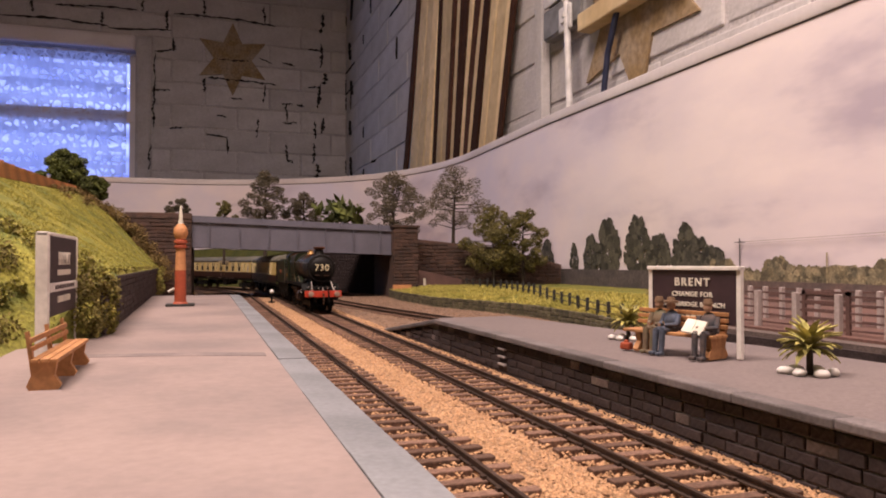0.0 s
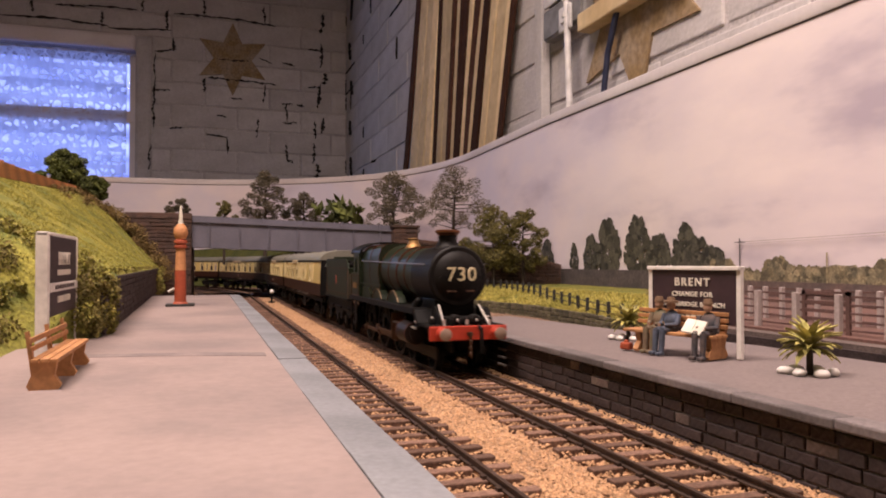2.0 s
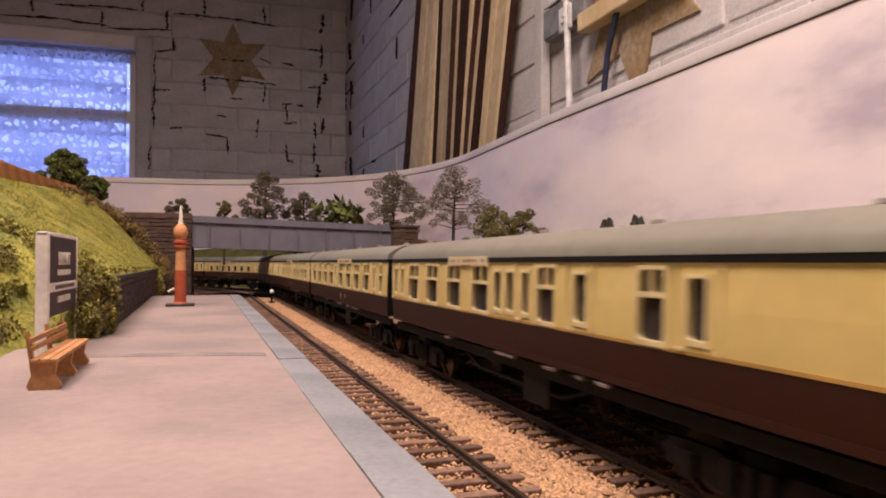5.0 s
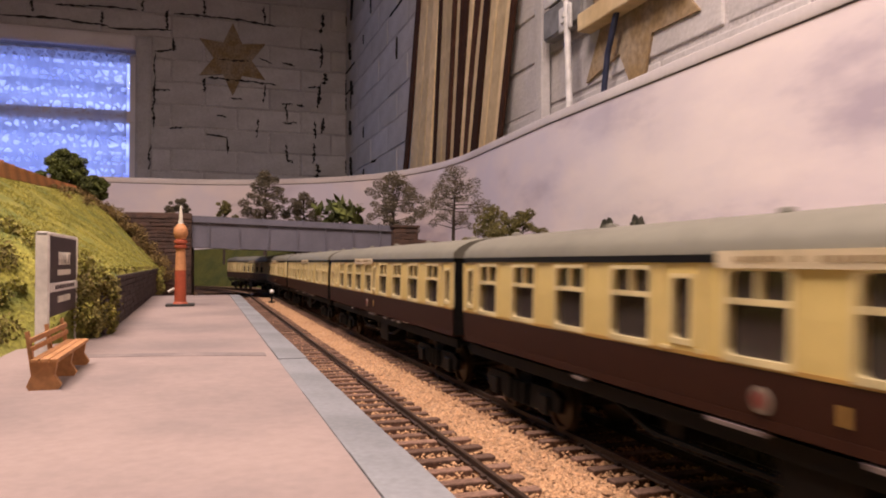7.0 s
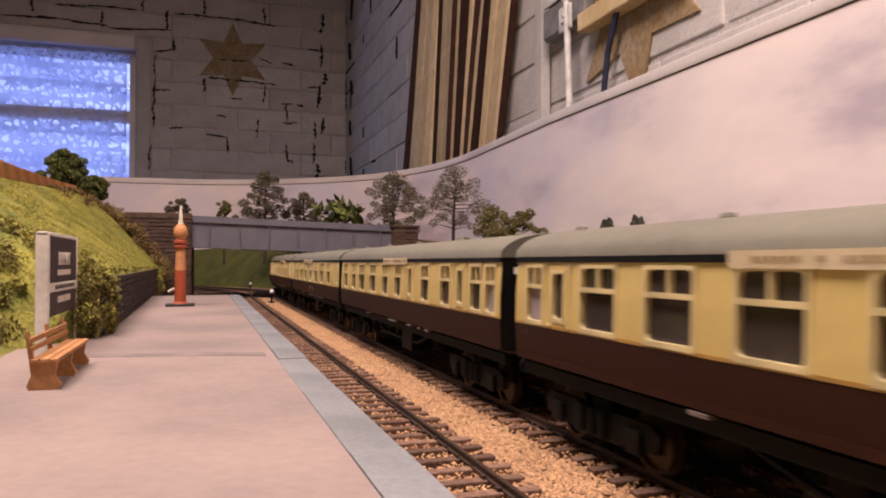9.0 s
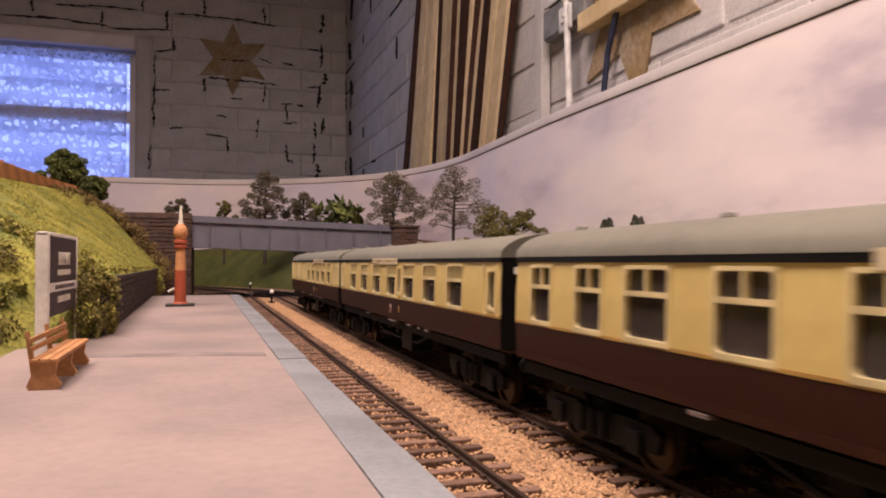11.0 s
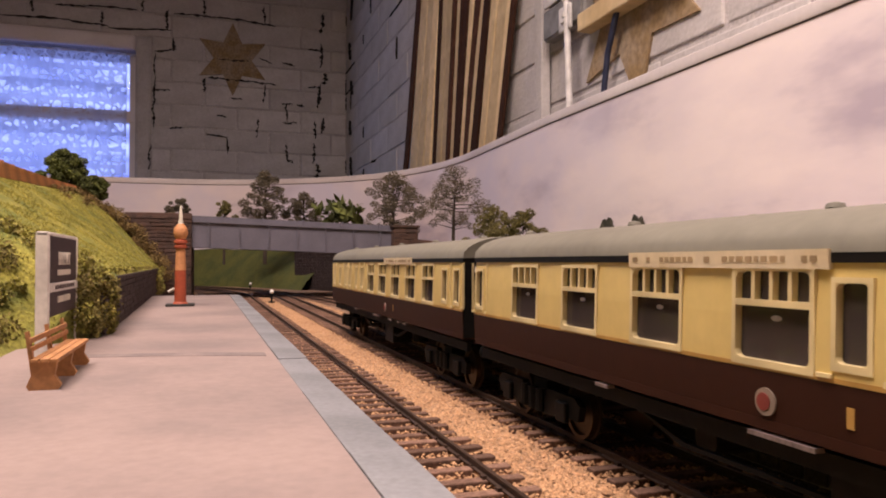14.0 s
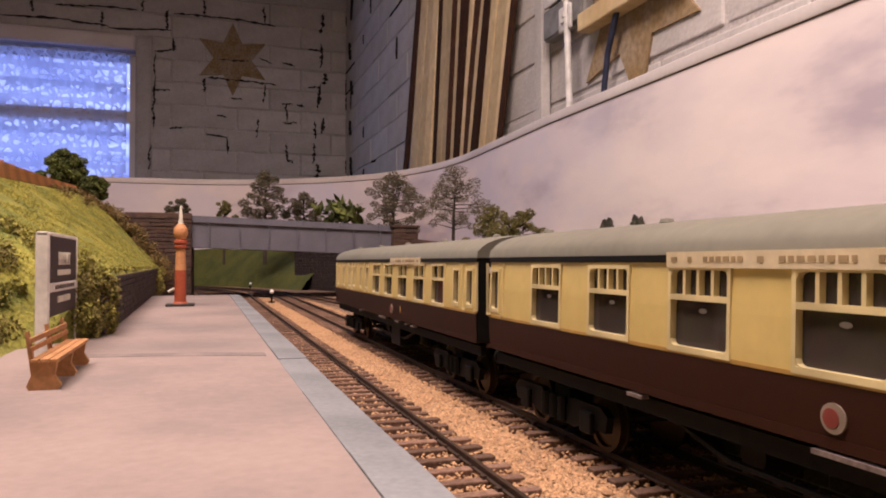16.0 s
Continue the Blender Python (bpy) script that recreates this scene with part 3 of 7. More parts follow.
loft(bm, [[(x, BY0 - 0.0022, z0 + deck_z(x)), (x, BY0 + 0.008, z0 + deck_z(x)), (x, BY0 + 0.008, z0 + 0.0016 + deck_z(x)), (x, BY0 - 0.0022, z0 + 0.0016 + deck_z(x))] for z0 in (0.062,) for x in (BXL - 0.01, BXR)])
part("bottom_flange", bm, M["girder"], bridge)
bm = bmesh.new()
loft(bm, [[(x, BY0 - 0.0030, 0.0930 + deck_z(x)), (x, BY0 + 0.009, 0.0930 + deck_z(x)), (x, BY0 + 0.009, 0.0952 + deck_z(x)), (x, BY0 - 0.0030, 0.0952 + deck_z(x))] for x in (BXL - 0.01, BXR)])
part("top_flange", bm, M["girder"], bridge)
bm = bmesh.new()
loft(bm, [[(x, BY0 + 0.001, 0.0950 + deck_z(x)), (x, BY0 + 0.004, 0.0950 + deck_z(x)), (x, BY0 + 0.004, 0.1010 + deck_z(x)), (x, BY0 + 0.001, 0.1010 + deck_z(x))] for x in (BXL - 0.01, BXR)])
part("parapet_rail", bm, M["girder"], bridge)
stiff = mesh_of("stiffener", box(-0.0006, 0.0006, -0.0026, 0.0, -0.0145, 0.0145), M["girder"])
for i in range(7):
    x = BXL + 0.02 + i * 0.036
    piece("stiffener", stiff, bridge, pose(x, BY0, 0.0785 + deck_z(x)))
post = mesh_of("parapet_post", box(-0.0012, 0.0012, -0.001, 0.0045, 0, 0.0072, 0.0003), M["girder"])
for i in range(5):
    x = BXL + 0.035 + i * 0.05
    piece("parapet_post", post, bridge, pose(x, BY0, 0.0952 + deck_z(x)))
bm = bmesh.new()
loft(bm, [[(x, BY0 + 0.006, 0.064 + deck_z(x)), (x, BY1 - 0.006, 0.064 + deck_z(x)), (x, BY1 - 0.006, 0.080 + deck_z(x)), (x, BY0 + 0.006, 0.080 + deck_z(x))] for x in (BXL - 0.01, BXR)])
part("deck", bm, M["ground"], bridge)
part("abutment", box(BXL - 0.075, BXL, BY0 - 0.006, BY1 + 0.12, -0.006, 0.1035, 0.001), M["brick_brown"], bridge, "dark brown brick abutment")
part("abutment", box(BXR, BXR + 0.034, BY0 - 0.012, BY1 + 0.02, -0.006, 0.0895, 0.001), M["brick_brown"], bridge, "brown brick pier")
part("pier_cap", box(BXR - 0.002, BXR + 0.036, BY0 - 0.014, BY1 + 0.02, 0.0895, 0.0925, 0.0006), M["brick_brown"], bridge)
for span, top_, y_, sd in (((BXL - 0.075, BXL), lambda x: 0.1035, BY0 - 0.006, 1), ((BXR, BXR + 0.034), lambda x: 0.0895, BY0 - 0.012, 2)):
    courses("brickwork", bridge, M["brick_brown"], span, top_, y_, -0.003, 0.0045, sd)
part("pier_plinth", box(BXR - 0.001, BXR + 0.024, BY0 - 0.016, BY0 - 0.011, -0.006, 0.014, 0.0006), M["crane_orange"], bridge, "ochre stone plinth")
wing = thing("wing_wall", prism(bmesh.new(), [(BXR + 0.034, -0.006), (0.497, -0.006), (0.497, 0.040), (0.40, 0.064), (BXR + 0.034, 0.076)], "y", BY0 + 0.02, BY0 + 0.04),
      M["brick_brown"], "brown brick wing wall beside the bridge pier", "wall", kind="structure")
courses("brickwork", wing, M["brick_brown"], (BXR + 0.034, 0.495), lambda x: 0.076 - 0.012 * (x - 0.27) / 0.13 if x < 0.40 else 0.064 - 0.024 * (x - 0.40) / 0.097, BY0 + 0.02, -0.003, 0.0050, 3)

CUT_A, CUT_B = Vector((0.150, 1.30, 0)), Vector((BXR + 0.002, BY1 - 0.02, 0))
CUT = Matrix.Translation(CUT_A) @ Matrix.Rotation(math.atan2(CUT_B.y - CUT_A.y, CUT_B.x - CUT_A.x), 4, "Z")
CUT_LONG = (CUT_B - CUT_A).length
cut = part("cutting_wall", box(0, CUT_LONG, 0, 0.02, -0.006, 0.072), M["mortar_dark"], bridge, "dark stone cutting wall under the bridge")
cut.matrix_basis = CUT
courses("stonework", bridge, M["stone_dark"], (0, CUT_LONG), lambda x: 0.070, 0.0, -0.004, 0.0050, 12).matrix_basis = CUT

# ---- the bank beyond the bridge ----
bm = bmesh.new()
rows_ = []
for j in range(9):
    f = j / 8
    row = []
    for i in range(41):
        a = radians(14 + 76 * i / 40)
        r = 0.93 + 0.075 * f
        row.append(bm.verts.new((T2 - 0.85 + r * math.cos(a), Y_ARC + r * math.sin(a) * 1.0, -0.004 + 0.075 * f ** 0.8 + 0.004 * noise.noise((i * 0.4, f * 3, 1)))))
    rows_.append(row)
for a, b in zip(rows_, rows_[1:]):
    for i in range(40):
        bm.faces.new((a[i], a[i + 1], b[i + 1], b[i]))
thing("grass_bank", bm, M["bank_turf"], "grassy bank beyond the bridge, its green darkened for shade", "bank", kind="structure", smooth=True)
# ---- train: coaches ----
TRAIN, ROLLING, RODS = [], [], []
GAP = 0.266
CL = 0.255


def half_width(z):
    """The coach side's gentle curve."""
    return 0.0185 - 0.0009 * ((z - 0.029) / 0.0155) ** 2


def side_cells(bm, s, ys, zs, holes=()):
    """Panels of one side (s = -1 or 1) between the breaks; holes: (column, row) cells left open."""
    grid_ = [[bm.verts.new((s * half_width(z), y, z)) for y in ys] for z in zs]
    for r in range(len(zs) - 1):
        for c_ in range(len(ys) - 1):
            if (c_, r) not in holes:
                bm.faces.new((grid_[r][c_], grid_[r][c_ + 1], grid_[r + 1][c_ + 1], grid_[r + 1][c_]))


def window_frame(w, h, bars, split):
    """A raised frame round an opening w by h, with a crossbar at the height split and upright bars above it."""
    bm = bmesh.new()
    f = 0.0008
    t0, t1 = -0.0012, 0.0004
    corners = ((-1, 0), (1, 0), (1, 1), (-1, 1))
    rings = []
    for x, g in ((t0, 0), (t1, 0), (t1, f), (t0, f)):
        rings.append([bm.verts.new((x, a * (w / 2 + g), -g * 1.3 if b == 0 else h + g)) for a, b in corners])
    for p, q in zip(rings, rings[1:] + rings[:1]):
        for i in range(4):
            bm.faces.new((p[i], p[(i + 1) % 4], q[(i + 1) % 4], q[i]))
    r = min(0.0011, w * 0.16)
    for a, b in corners:
        cy, cz = a * w / 2, b * h
        iy, iz = -a, 1 - 2 * b
        prism(bm, [(cy, cz), (cy + iy * r, cz), (cy + iy * r * 0.3, cz + iz * r * 0.3), (cy, cz + iz * r)], "x", -0.0008, 0.0003)
    return bm


FRAMES = {}


def coach_window(parent, s, y, w, z, h, bars, split, frosted=False, sticker=False):
    """A window of one side: its frame, with the glass behind it."""
    key = (round(w, 5), round(h, 5), bars, split, frosted)
    if key not in FRAMES:
        FRAMES[key] = (mesh_of("window", window_frame(w, h, bars, split), M["cream_trim"]),
                       mesh_of("pane", box(-0.0013, -0.0009, -w / 2, w / 2, 0, h), M["frosted" if frosted else "glass"]),
                       mesh_of("transom", box(-0.0009, 0.0004, -w / 2, w / 2, -0.0005, 0.0005), M["cream_trim"]),
                       mesh_of("glazing_bar", box(-0.0009, 0.0003, -0.00035, 0.00035, split, h), M["cream_trim"]))
    fr, pn, tr_, gb_ = FRAMES[key]
    lean = math.degrees(math.atan2(half_width(z) - half_width(z + h), h))
    m = Matrix.Translation((s * half_width(z + h / 2), y, z)) @ pose(0, 0, 0, 0, 0, 0 if s > 0 else 180) @ pose(0, 0, 0, 0, -lean * 0.5, 0)
    ob = piece("window", fr, parent, m)
    piece("pane", pn, ob, Matrix())
    if split:
        piece("transom", tr_, ob, pose(0, 0, split))
        for k in range(bars):
            piece("glazing_bar", gb_, ob, pose(0, -w / 2 + w * (k + 1) / (bars + 1), 0))
    if sticker:
        if "sticker" not in FRAMES:
            FRAMES["sticker"] = mesh_of("window_label", add_lathe(bmesh.new(), [(0.00105, -0.00004), (0.00105, 0.00004)], 16, Matrix.Rotation(radians(90), 4, "Y") @ Matrix.Diagonal((0.42, 1, 1, 1))), M["sticker"])
        piece("window_label", FRAMES["sticker"], ob, pose(-0.00084, 0, split - 0.0022))


def spoked_wheel(r, width, spokes, rim):
    """One wheel on the x axis: tyre, flange, hub and spokes."""
    bm = bmesh.new()
    turn = Matrix.Rotation(radians(90), 4, "Y")
    seg = 28
    for a, b, x0, x1 in ((r, r - rim, -width / 2, width / 2), (r + 0.0006, r - 0.0004, -width / 2, -width / 2 + 0.0006)):
        rings = []
        for rad, x in ((a, x0), (a, x1), (b, x1), (b, x0)):
            rings.append([bm.verts.new((x, rad * math.cos(6.28319 * i / seg), rad * math.sin(6.28319 * i / seg))) for i in range(seg)])
        for p, q in zip(rings, rings[1:] + rings[:1]):
            for i in range(seg):
                bm.faces.new((p[i], p[(i + 1) % seg], q[(i + 1) % seg], q[i]))
    add_cyl(bm, (-width * 0.6, 0, 0), (width * 0.7, 0, 0), r * 0.2, seg=14)
    for k in range(spokes):
        a = 2 * math.pi * k / spokes
        bmesh.ops.create_cube(bm, size=1.0, matrix=Matrix.Rotation(a, 4, "X") @ Matrix.Translation((0, 0, r * 0.52)) @ Matrix.Diagonal((width * 0.45, r * 0.09, r * 0.75, 1)))
    return bm


def wheel_mesh(s, r, gauge, spokes):
    if spokes:
        bm = spoked_wheel(r, 0.0026, spokes, r * 0.12)
    else:
        bm = add_lathe(bmesh.new(), [(r * 0.2, -0.0012), (r + 0.0006, -0.0012), (r + 0.0006, -0.0006), (r, -0.0005), (r, 0.0012), (r * 0.86, 0.0012), (r * 0.8, 0.0004), (r * 0.35, 0.0005), (r * 0.25, 0.0014), (r * 0.1, 0.0014)],
                       24, Matrix.Rotation(radians(90), 4, "Y"))
    if s < 0:
        bmesh.ops.transform(bm, matrix=Matrix.Rotation(math.pi, 4, "Z"), verts=bm.verts)
    bmesh.ops.translate(bm, verts=bm.verts, vec=(s * gauge, 0, 0))
    return bm


def wheelset(parent, y, r, gauge=0.0084, spokes=0, name="wheelset"):
    """Two wheels on an axle, which turns; with no spokes they are dished discs. Under a bogie it is one mesh."""
    mat = M["black"] if spokes else M["wheel_rim"]
    axle = cyl((-gauge, 0, 0), (gauge, 0, 0), 0.001, seg=8)
    if parent.parent:
        for s in (-1, 1):
            wb = wheel_mesh(s, r, gauge, spokes)
            tmp = bpy.data.meshes.new("tmp")
            wb.to_mesh(tmp)
            wb.free()
            axle.from_mesh(tmp)
            bpy.data.meshes.remove(tmp)
        ob = part(name, axle, mat, parent)
    else:
        ob = part(name, axle, mat, parent)
        for s in (-1, 1):
            part("wheel", wheel_mesh(s, r, gauge, spokes), mat, ob)
    ob.location = (0, y, r)
    return ob


def coach(label, layout, board, badge, vents=9):
    """layout: (kind, start from the front in mm, width in mm); kinds: w window, v window with a four-light vent, t frosted window, d door light, s small light."""
    c_ = empty("coach", label, "railway coach", "coaches of the express")
    y0, y1 = -CL / 2, CL / 2
    zb, zw, z0, z1, zg = 0.0192, 0.0282, 0.0292, 0.0426, 0.0445
    bm = bmesh.new()
    for s in (-1, 1):
        side_cells(bm, s, [y0, y1], [zb - 0.0004, 0.0212, 0.0235, 0.0257, zw])
    add_box(bm, -0.0183, 0.0183, y0 + 0.0003, y1 - 0.0003, zb - 0.0004, zb + 0.0012)
    part("lower_panel", bm, M["brown"], c_, "chocolate brown lower panels")
    bm = bmesh.new()
    ys, spans = {y0, y1}, []
    for kind, a, w in layout:
        ya, yb = y0 + (a - 1.5) / 1000, y0 + (a + w - 1.5) / 1000
        lo, hi = (z0, z1) if kind in "wvt" else (0.0305, 0.0412)
        spans.append((kind, ya, yb, lo, hi))
        ys |= {ya, yb}
    ys = sorted(ys)
    zs = [zw, z0, 0.0305, 0.036, 0.0412, z1, zg]
    holes = set()
    for kind, ya, yb, lo, hi in spans:
        for ci in range(len(ys) - 1):
            if ya - 1e-6 <= ys[ci] and ys[ci + 1] <= yb + 1e-6:
                holes |= {(ci, r) for r in range(6) if zs[r] >= lo - 1e-6 and zs[r + 1] <= hi + 1e-6}
    for s in (-1, 1):
        side_cells(bm, s, ys, zs, holes)
    part("upper_panel", bm, M["cream"], c_, "cream upper panels")
    for s in (-1, 1):
        for kind, ya, yb, lo, hi in spans:
            bars = {"w": 1, "v": 3, "t": 1, "d": 0, "s": 0}[kind]
            coach_window(c_, s, (ya + yb) / 2, yb - ya, lo, hi - lo, bars, 0.0086 if kind in "wvt" else 0, kind == "t", kind == "v")
    # doors: raised frames, hinges and a grab rail beside each door light
    for kind, ya, yb, lo, hi in spans:
        if kind == "d":
            for s in (-1, 1):
                bm = bmesh.new()
                m = (ya + yb) / 2
                for dy in (-0.0062, 0.0062):
                    add_box(bm, s * 0.0179, s * 0.01860, m + dy - 0.00014, m + dy + 0.00014, 0.0288, 0.0436)
                add_box(bm, s * 0.0180, s * 0.0190, m - 0.0058, m - 0.0050, 0.0284, 0.0292)
                add_box(bm, s * 0.0180, s * 0.0190, m + 0.0030, m + 0.0056, 0.0284, 0.0290)
                part("door_frame", bm, M["cream_trim"], c_)
    for s in (-1, 1):
        part("lining", box(s * half_width(zw) - 0.0001, s * half_width(zw) + 0.00018, y0, y1, zw - 0.0004, zw + 0.0003), M["gold_line"], c_, "thin gold lining")
        part("cantrail", box(s * 0.0172, s * 0.0182, y0, y1, zg - 0.0006, zg + 0.0010), M["black"], c_, "dark gutter strip")
    # roof: a shell arched over the sides, drawn in at the ends
    sections_ = []
    for y, f in ((y0 - 0.0002, 0.965), (y0 + 0.004, 0.992), (y0 + 0.012, 1), (0, 1), (y1 - 0.012, 1), (y1 - 0.004, 0.992), (y1 + 0.0002, 0.965)):
        arc = []
        for i in range(17):
            a = math.pi * i / 16
            arc.append((0.0179 * math.cos(a) * (1 if abs(math.cos(a)) < 0.98 else 1.02), y, zg + 0.0008 + (0.0074 * f) * math.sin(a) ** 0.80))
        sections_.append(arc)
    part("roof", loft(bmesh.new(), sections_), M["roof"], c_, "grey arched roof", smooth=True)
    vent = mesh_of("roof_vent", add_lathe(bmesh.new(), [(0.0012, -0.001), (0.0012, 0.0006), (0.0016, 0.0008), (0.0013, 0.0015), (0.0005, 0.0017)], 10), M["roof"], True)
    for i in range(vents):
        y = y0 + CL * (i + 0.6) / vents
        side = 0.0045 if i % 2 else -0.0045
        piece("roof_vent", vent, c_, pose(side, y, 0.0517))
    # ends and gangways
    for y, s in ((y0, -1), (y1, 1)):
        ring = [(0.0176 * math.cos(math.pi * i / 12), zg + 0.0078 * math.sin(math.pi * i / 12) ** 0.8) for i in range(13)] + [(-0.0181, zb), (0.0181, zb)]
        part("end_panel", prism(bmesh.new(), ring, "y", y - 0.0006 * s, y), M["black"], c_, "black end panel")
        bm = bmesh.new()
        for k in range(4):
            d = 0.0009 * k * s
            add_box(bm, -0.0062 + 0.0003 * (k % 2), 0.0062 - 0.0003 * (k % 2), min(y + d, y + d + 0.0009 * s), max(y + d, y + d + 0.0009 * s), 0.0150, 0.0455, 0)
        part("gangway", bm, M["black"], c_, "black corridor bellows")
        for x in (-0.0114, 0.0114):
            bm = add_cyl(bmesh.new(), (x, y, 0.0148), (x, y + 0.0028 * s, 0.0148), 0.0010, seg=10)
            add_cyl(bm, (x, y + 0.0028 * s, 0.0148), (x, y + 0.0034 * s, 0.0148), 0.0023, 0.0021, 14)
            part("buffer", bm, M["black"], c_)
        part("jumper_box", box(-0.0142, -0.0122, min(y, y + 0.001 * s), max(y, y + 0.001 * s), 0.0405, 0.0425), M["white"], c_)
    # underframe
    bm = bmesh.new()
    for s in (-1, 1):
        add_box(bm, s * 0.0150, s * 0.0164, y0 + 0.001, y1 - 0.001, 0.0146, 0.0176)
        prism(bm, [(-0.045, 0.0146), (-0.028, 0.0100), (0.028, 0.0100), (0.045, 0.0146), (0.043, 0.0146), (0.027, 0.0108), (-0.027, 0.0108), (-0.043, 0.0146)], "x", s * 0.0135, s * 0.0148)
    part("solebar", bm, M["black"], c_, "black underframe")
    part("battery_box", box(-0.0152, -0.0060, -0.022, -0.006, 0.0064, 0.0146, 0.0004), M["black"], c_)
    part("battery_box", box(0.0060, 0.0152, 0.004, 0.020, 0.0064, 0.0146, 0.0004), M["black"], c_)
    part("dynamo", cyl((-0.008, 0.030, 0.0105), (0.004, 0.030, 0.0105), 0.0032, seg=14), M["black"], c_)
    part("vacuum_cylinder", cyl((-0.006, -0.036, 0.0085), (-0.006, -0.036, 0.0140), 0.0034, seg=14), M["black"], c_)
    for a, b in ((-0.0068, 0.0064), (-0.0316, -0.0253), (-0.0447, -0.0421), (-0.0561, -0.0512), (0.048, 0.053)):
        for s in (-1, 1):
            part("step_board", box(s * 0.0168, s * 0.0186, a, b, 0.0176, 0.0183), M["worn_step"], c_, "worn pale step board")
    for yb in (-0.0935, 0.0935):
        bm = bmesh.new()
        for s in (-1, 1):
            prism(bm, [(yb - 0.025, 0.0095), (yb - 0.022, 0.0112), (yb - 0.008, 0.0112), (yb - 0.004, 0.0075), (yb + 0.004, 0.0075), (yb + 0.008, 0.0112), (yb + 0.022, 0.0112), (yb + 0.025, 0.0095), (yb + 0.024, 0.0058), (yb + 0.014, 0.0058), (yb + 0.010, 0.0045), (yb - 0.010, 0.0045), (yb - 0.014, 0.0058), (yb - 0.024, 0.0058)], "x", s * 0.0120, s * 0.0138)
            for dy in (-0.0168, 0.0168):
                add_box(bm, s * 0.0136, s * 0.0150, yb + dy - 0.0026, yb + dy + 0.0026, 0.0045, 0.0095, 0.0004)
            for dy in (-0.0045, 0, 0.0045):
                add_cyl(bm, (s * 0.0143, yb + dy, 0.0050), (s * 0.0143, yb + dy, 0.0108), 0.0013, seg=8)
        add_box(bm, -0.0120, 0.0120, yb - 0.004, yb + 0.004, 0.0070, 0.0125)
        bogie = part("bogie", bm, M["black"], c_, "black bogie frame")
        for dy in (-0.0168, 0.0168):
            wheelset(bogie, yb + dy, 0.0069)
    # inside: floor, centre partition and seats
    part("floor_board", box(-0.0170, 0.0170, y0 + 0.001, y1 - 0.001, 0.0200, 0.0206), M["seat"], c_)
    part("partition", box(0.004, 0.0046, y0 + 0.024, y1 - 0.024, 0.0206, 0.0440), M["seat"], c_)
    bm = bmesh.new()
    for kind, ya, yb, lo, hi in spans:
        if kind in "wvt":
            for yy in (ya - 0.004, yb + 0.001):
                add_box(bm, -0.0160, 0.003, yy, yy + 0.003, 0.0206, 0.0355, 0.0004)
    part("seats", bm, M["seat"], c_)
    bm = bmesh.new()
    for kind, ya, yb, lo, hi in spans:
        if kind in "wvt":
            for yy in (ya + 0.0003, yb - 0.0020):
                for s in (-1, 1):
                    add_box(bm, s * 0.0160, s * 0.0163, yy, yy + 0.0017, z0 + 0.0085, z1)
    part("window_curtains", bm, M["blind"], c_)
    if badge is not None:
        y = y0 + badge / 1000
        for s in (-1, 1):
            m = Matrix.Translation((s * (half_width(0.0231) + 0.0001), y, 0.0231)) @ Matrix.Rotation(radians(90), 4, "Y")
            b_ = part("roundel", add_lathe(bmesh.new(), [(0.0021, -0.0002), (0.0021, 0.0002)], 24, m), M["roundel_ring"], c_, "cream roundel with a red middle")
            part("roundel_centre", add_lathe(bmesh.new(), [(0.00135, -0.0003), (0.00135, 0.0003)], 20, m @ Matrix.Translation((0, 0.0003, 0))), M["roundel_red"], b_)
            part("number_bar", box(s * half_width(0.0235), s * half_width(0.0235) + s * 0.00015, y - 0.0158, y - 0.0146, 0.0222, 0.0250), M["gold_line"], c_)
    if board is not None:
        a, b = (y0 + k / 1000 for k in board)
        for s in (-1, 1):
            bd_ = part("destination_board", box(s * 0.0177, s * 0.0186, a, b, zg - 0.0015, zg + 0.0013), M["board_cream"], c_, "cream roof board with dark lettering")
            bm = bmesh.new()
            rr = random.Random(9)
            y = a + 0.002
            while y < b - 0.003:
                w = rr.uniform(0.0008, 0.0016)
                add_box(bm, s * 0.01855, s * 0.01872, y, y + w, zg - 0.0005, zg + 0.0004)
                y += w + (0.0006 if rr.random() < 0.75 else 0.0032)
            part("lettering", bm, M["faded_letter"], bd_)
    return c_


OPEN_ROW = [("d", 6, 5)] + [("v", 34.5 + 29.5 * i, 15) for i in range(3)] + [("d", 113.5, 5)] + [("v", 123 + 29.5 * i, 15) for i in range(4)] + [("d", 249.5, 5)]
SIDE_ROW = [("d", 5, 5)] + [("w", 18.8 + 26.2 * i, 14) for i in range(4)] + [("d", 120, 5.5)] + [("w", 130.5 + 25.3 * i, 14) for i in range(4)] + [("d", 229, 5.5), ("t", 240.6, 8.5)]
TURNED_ROW = [("t", 11, 7), ("d", 26.4, 4.7)] + [("w", 41.8 + 25.0 * i, 13.2) for i in range(4)] + [("d", 139.5, 5)] + [("w", 152 + 25.6 * i, 13.2) for i in range(4)] + [("d", 248, 4.5)]
BRAKE_ROW = [("d", 5, 5), ("s", 18, 5)] + [("w", 34 + 25 * i, 14) for i in range(5)] + [("d", 160, 5), ("s", 176, 4), ("d", 194, 5), ("d", 207, 5), ("s", 226, 5), ("d", 246, 5)]
FIRST_ROW = [("d", 41, 5), ("w", 53, 8.5), ("d", 82, 5.5), ("w", 97.5, 9.5), ("d", 112, 4.5), ("s", 122, 5), ("s", 131, 5)] + [("w", 141 + 25 * i, 13.2) for i in range(4)] + [("s", 238, 4), ("d", 248, 5)]
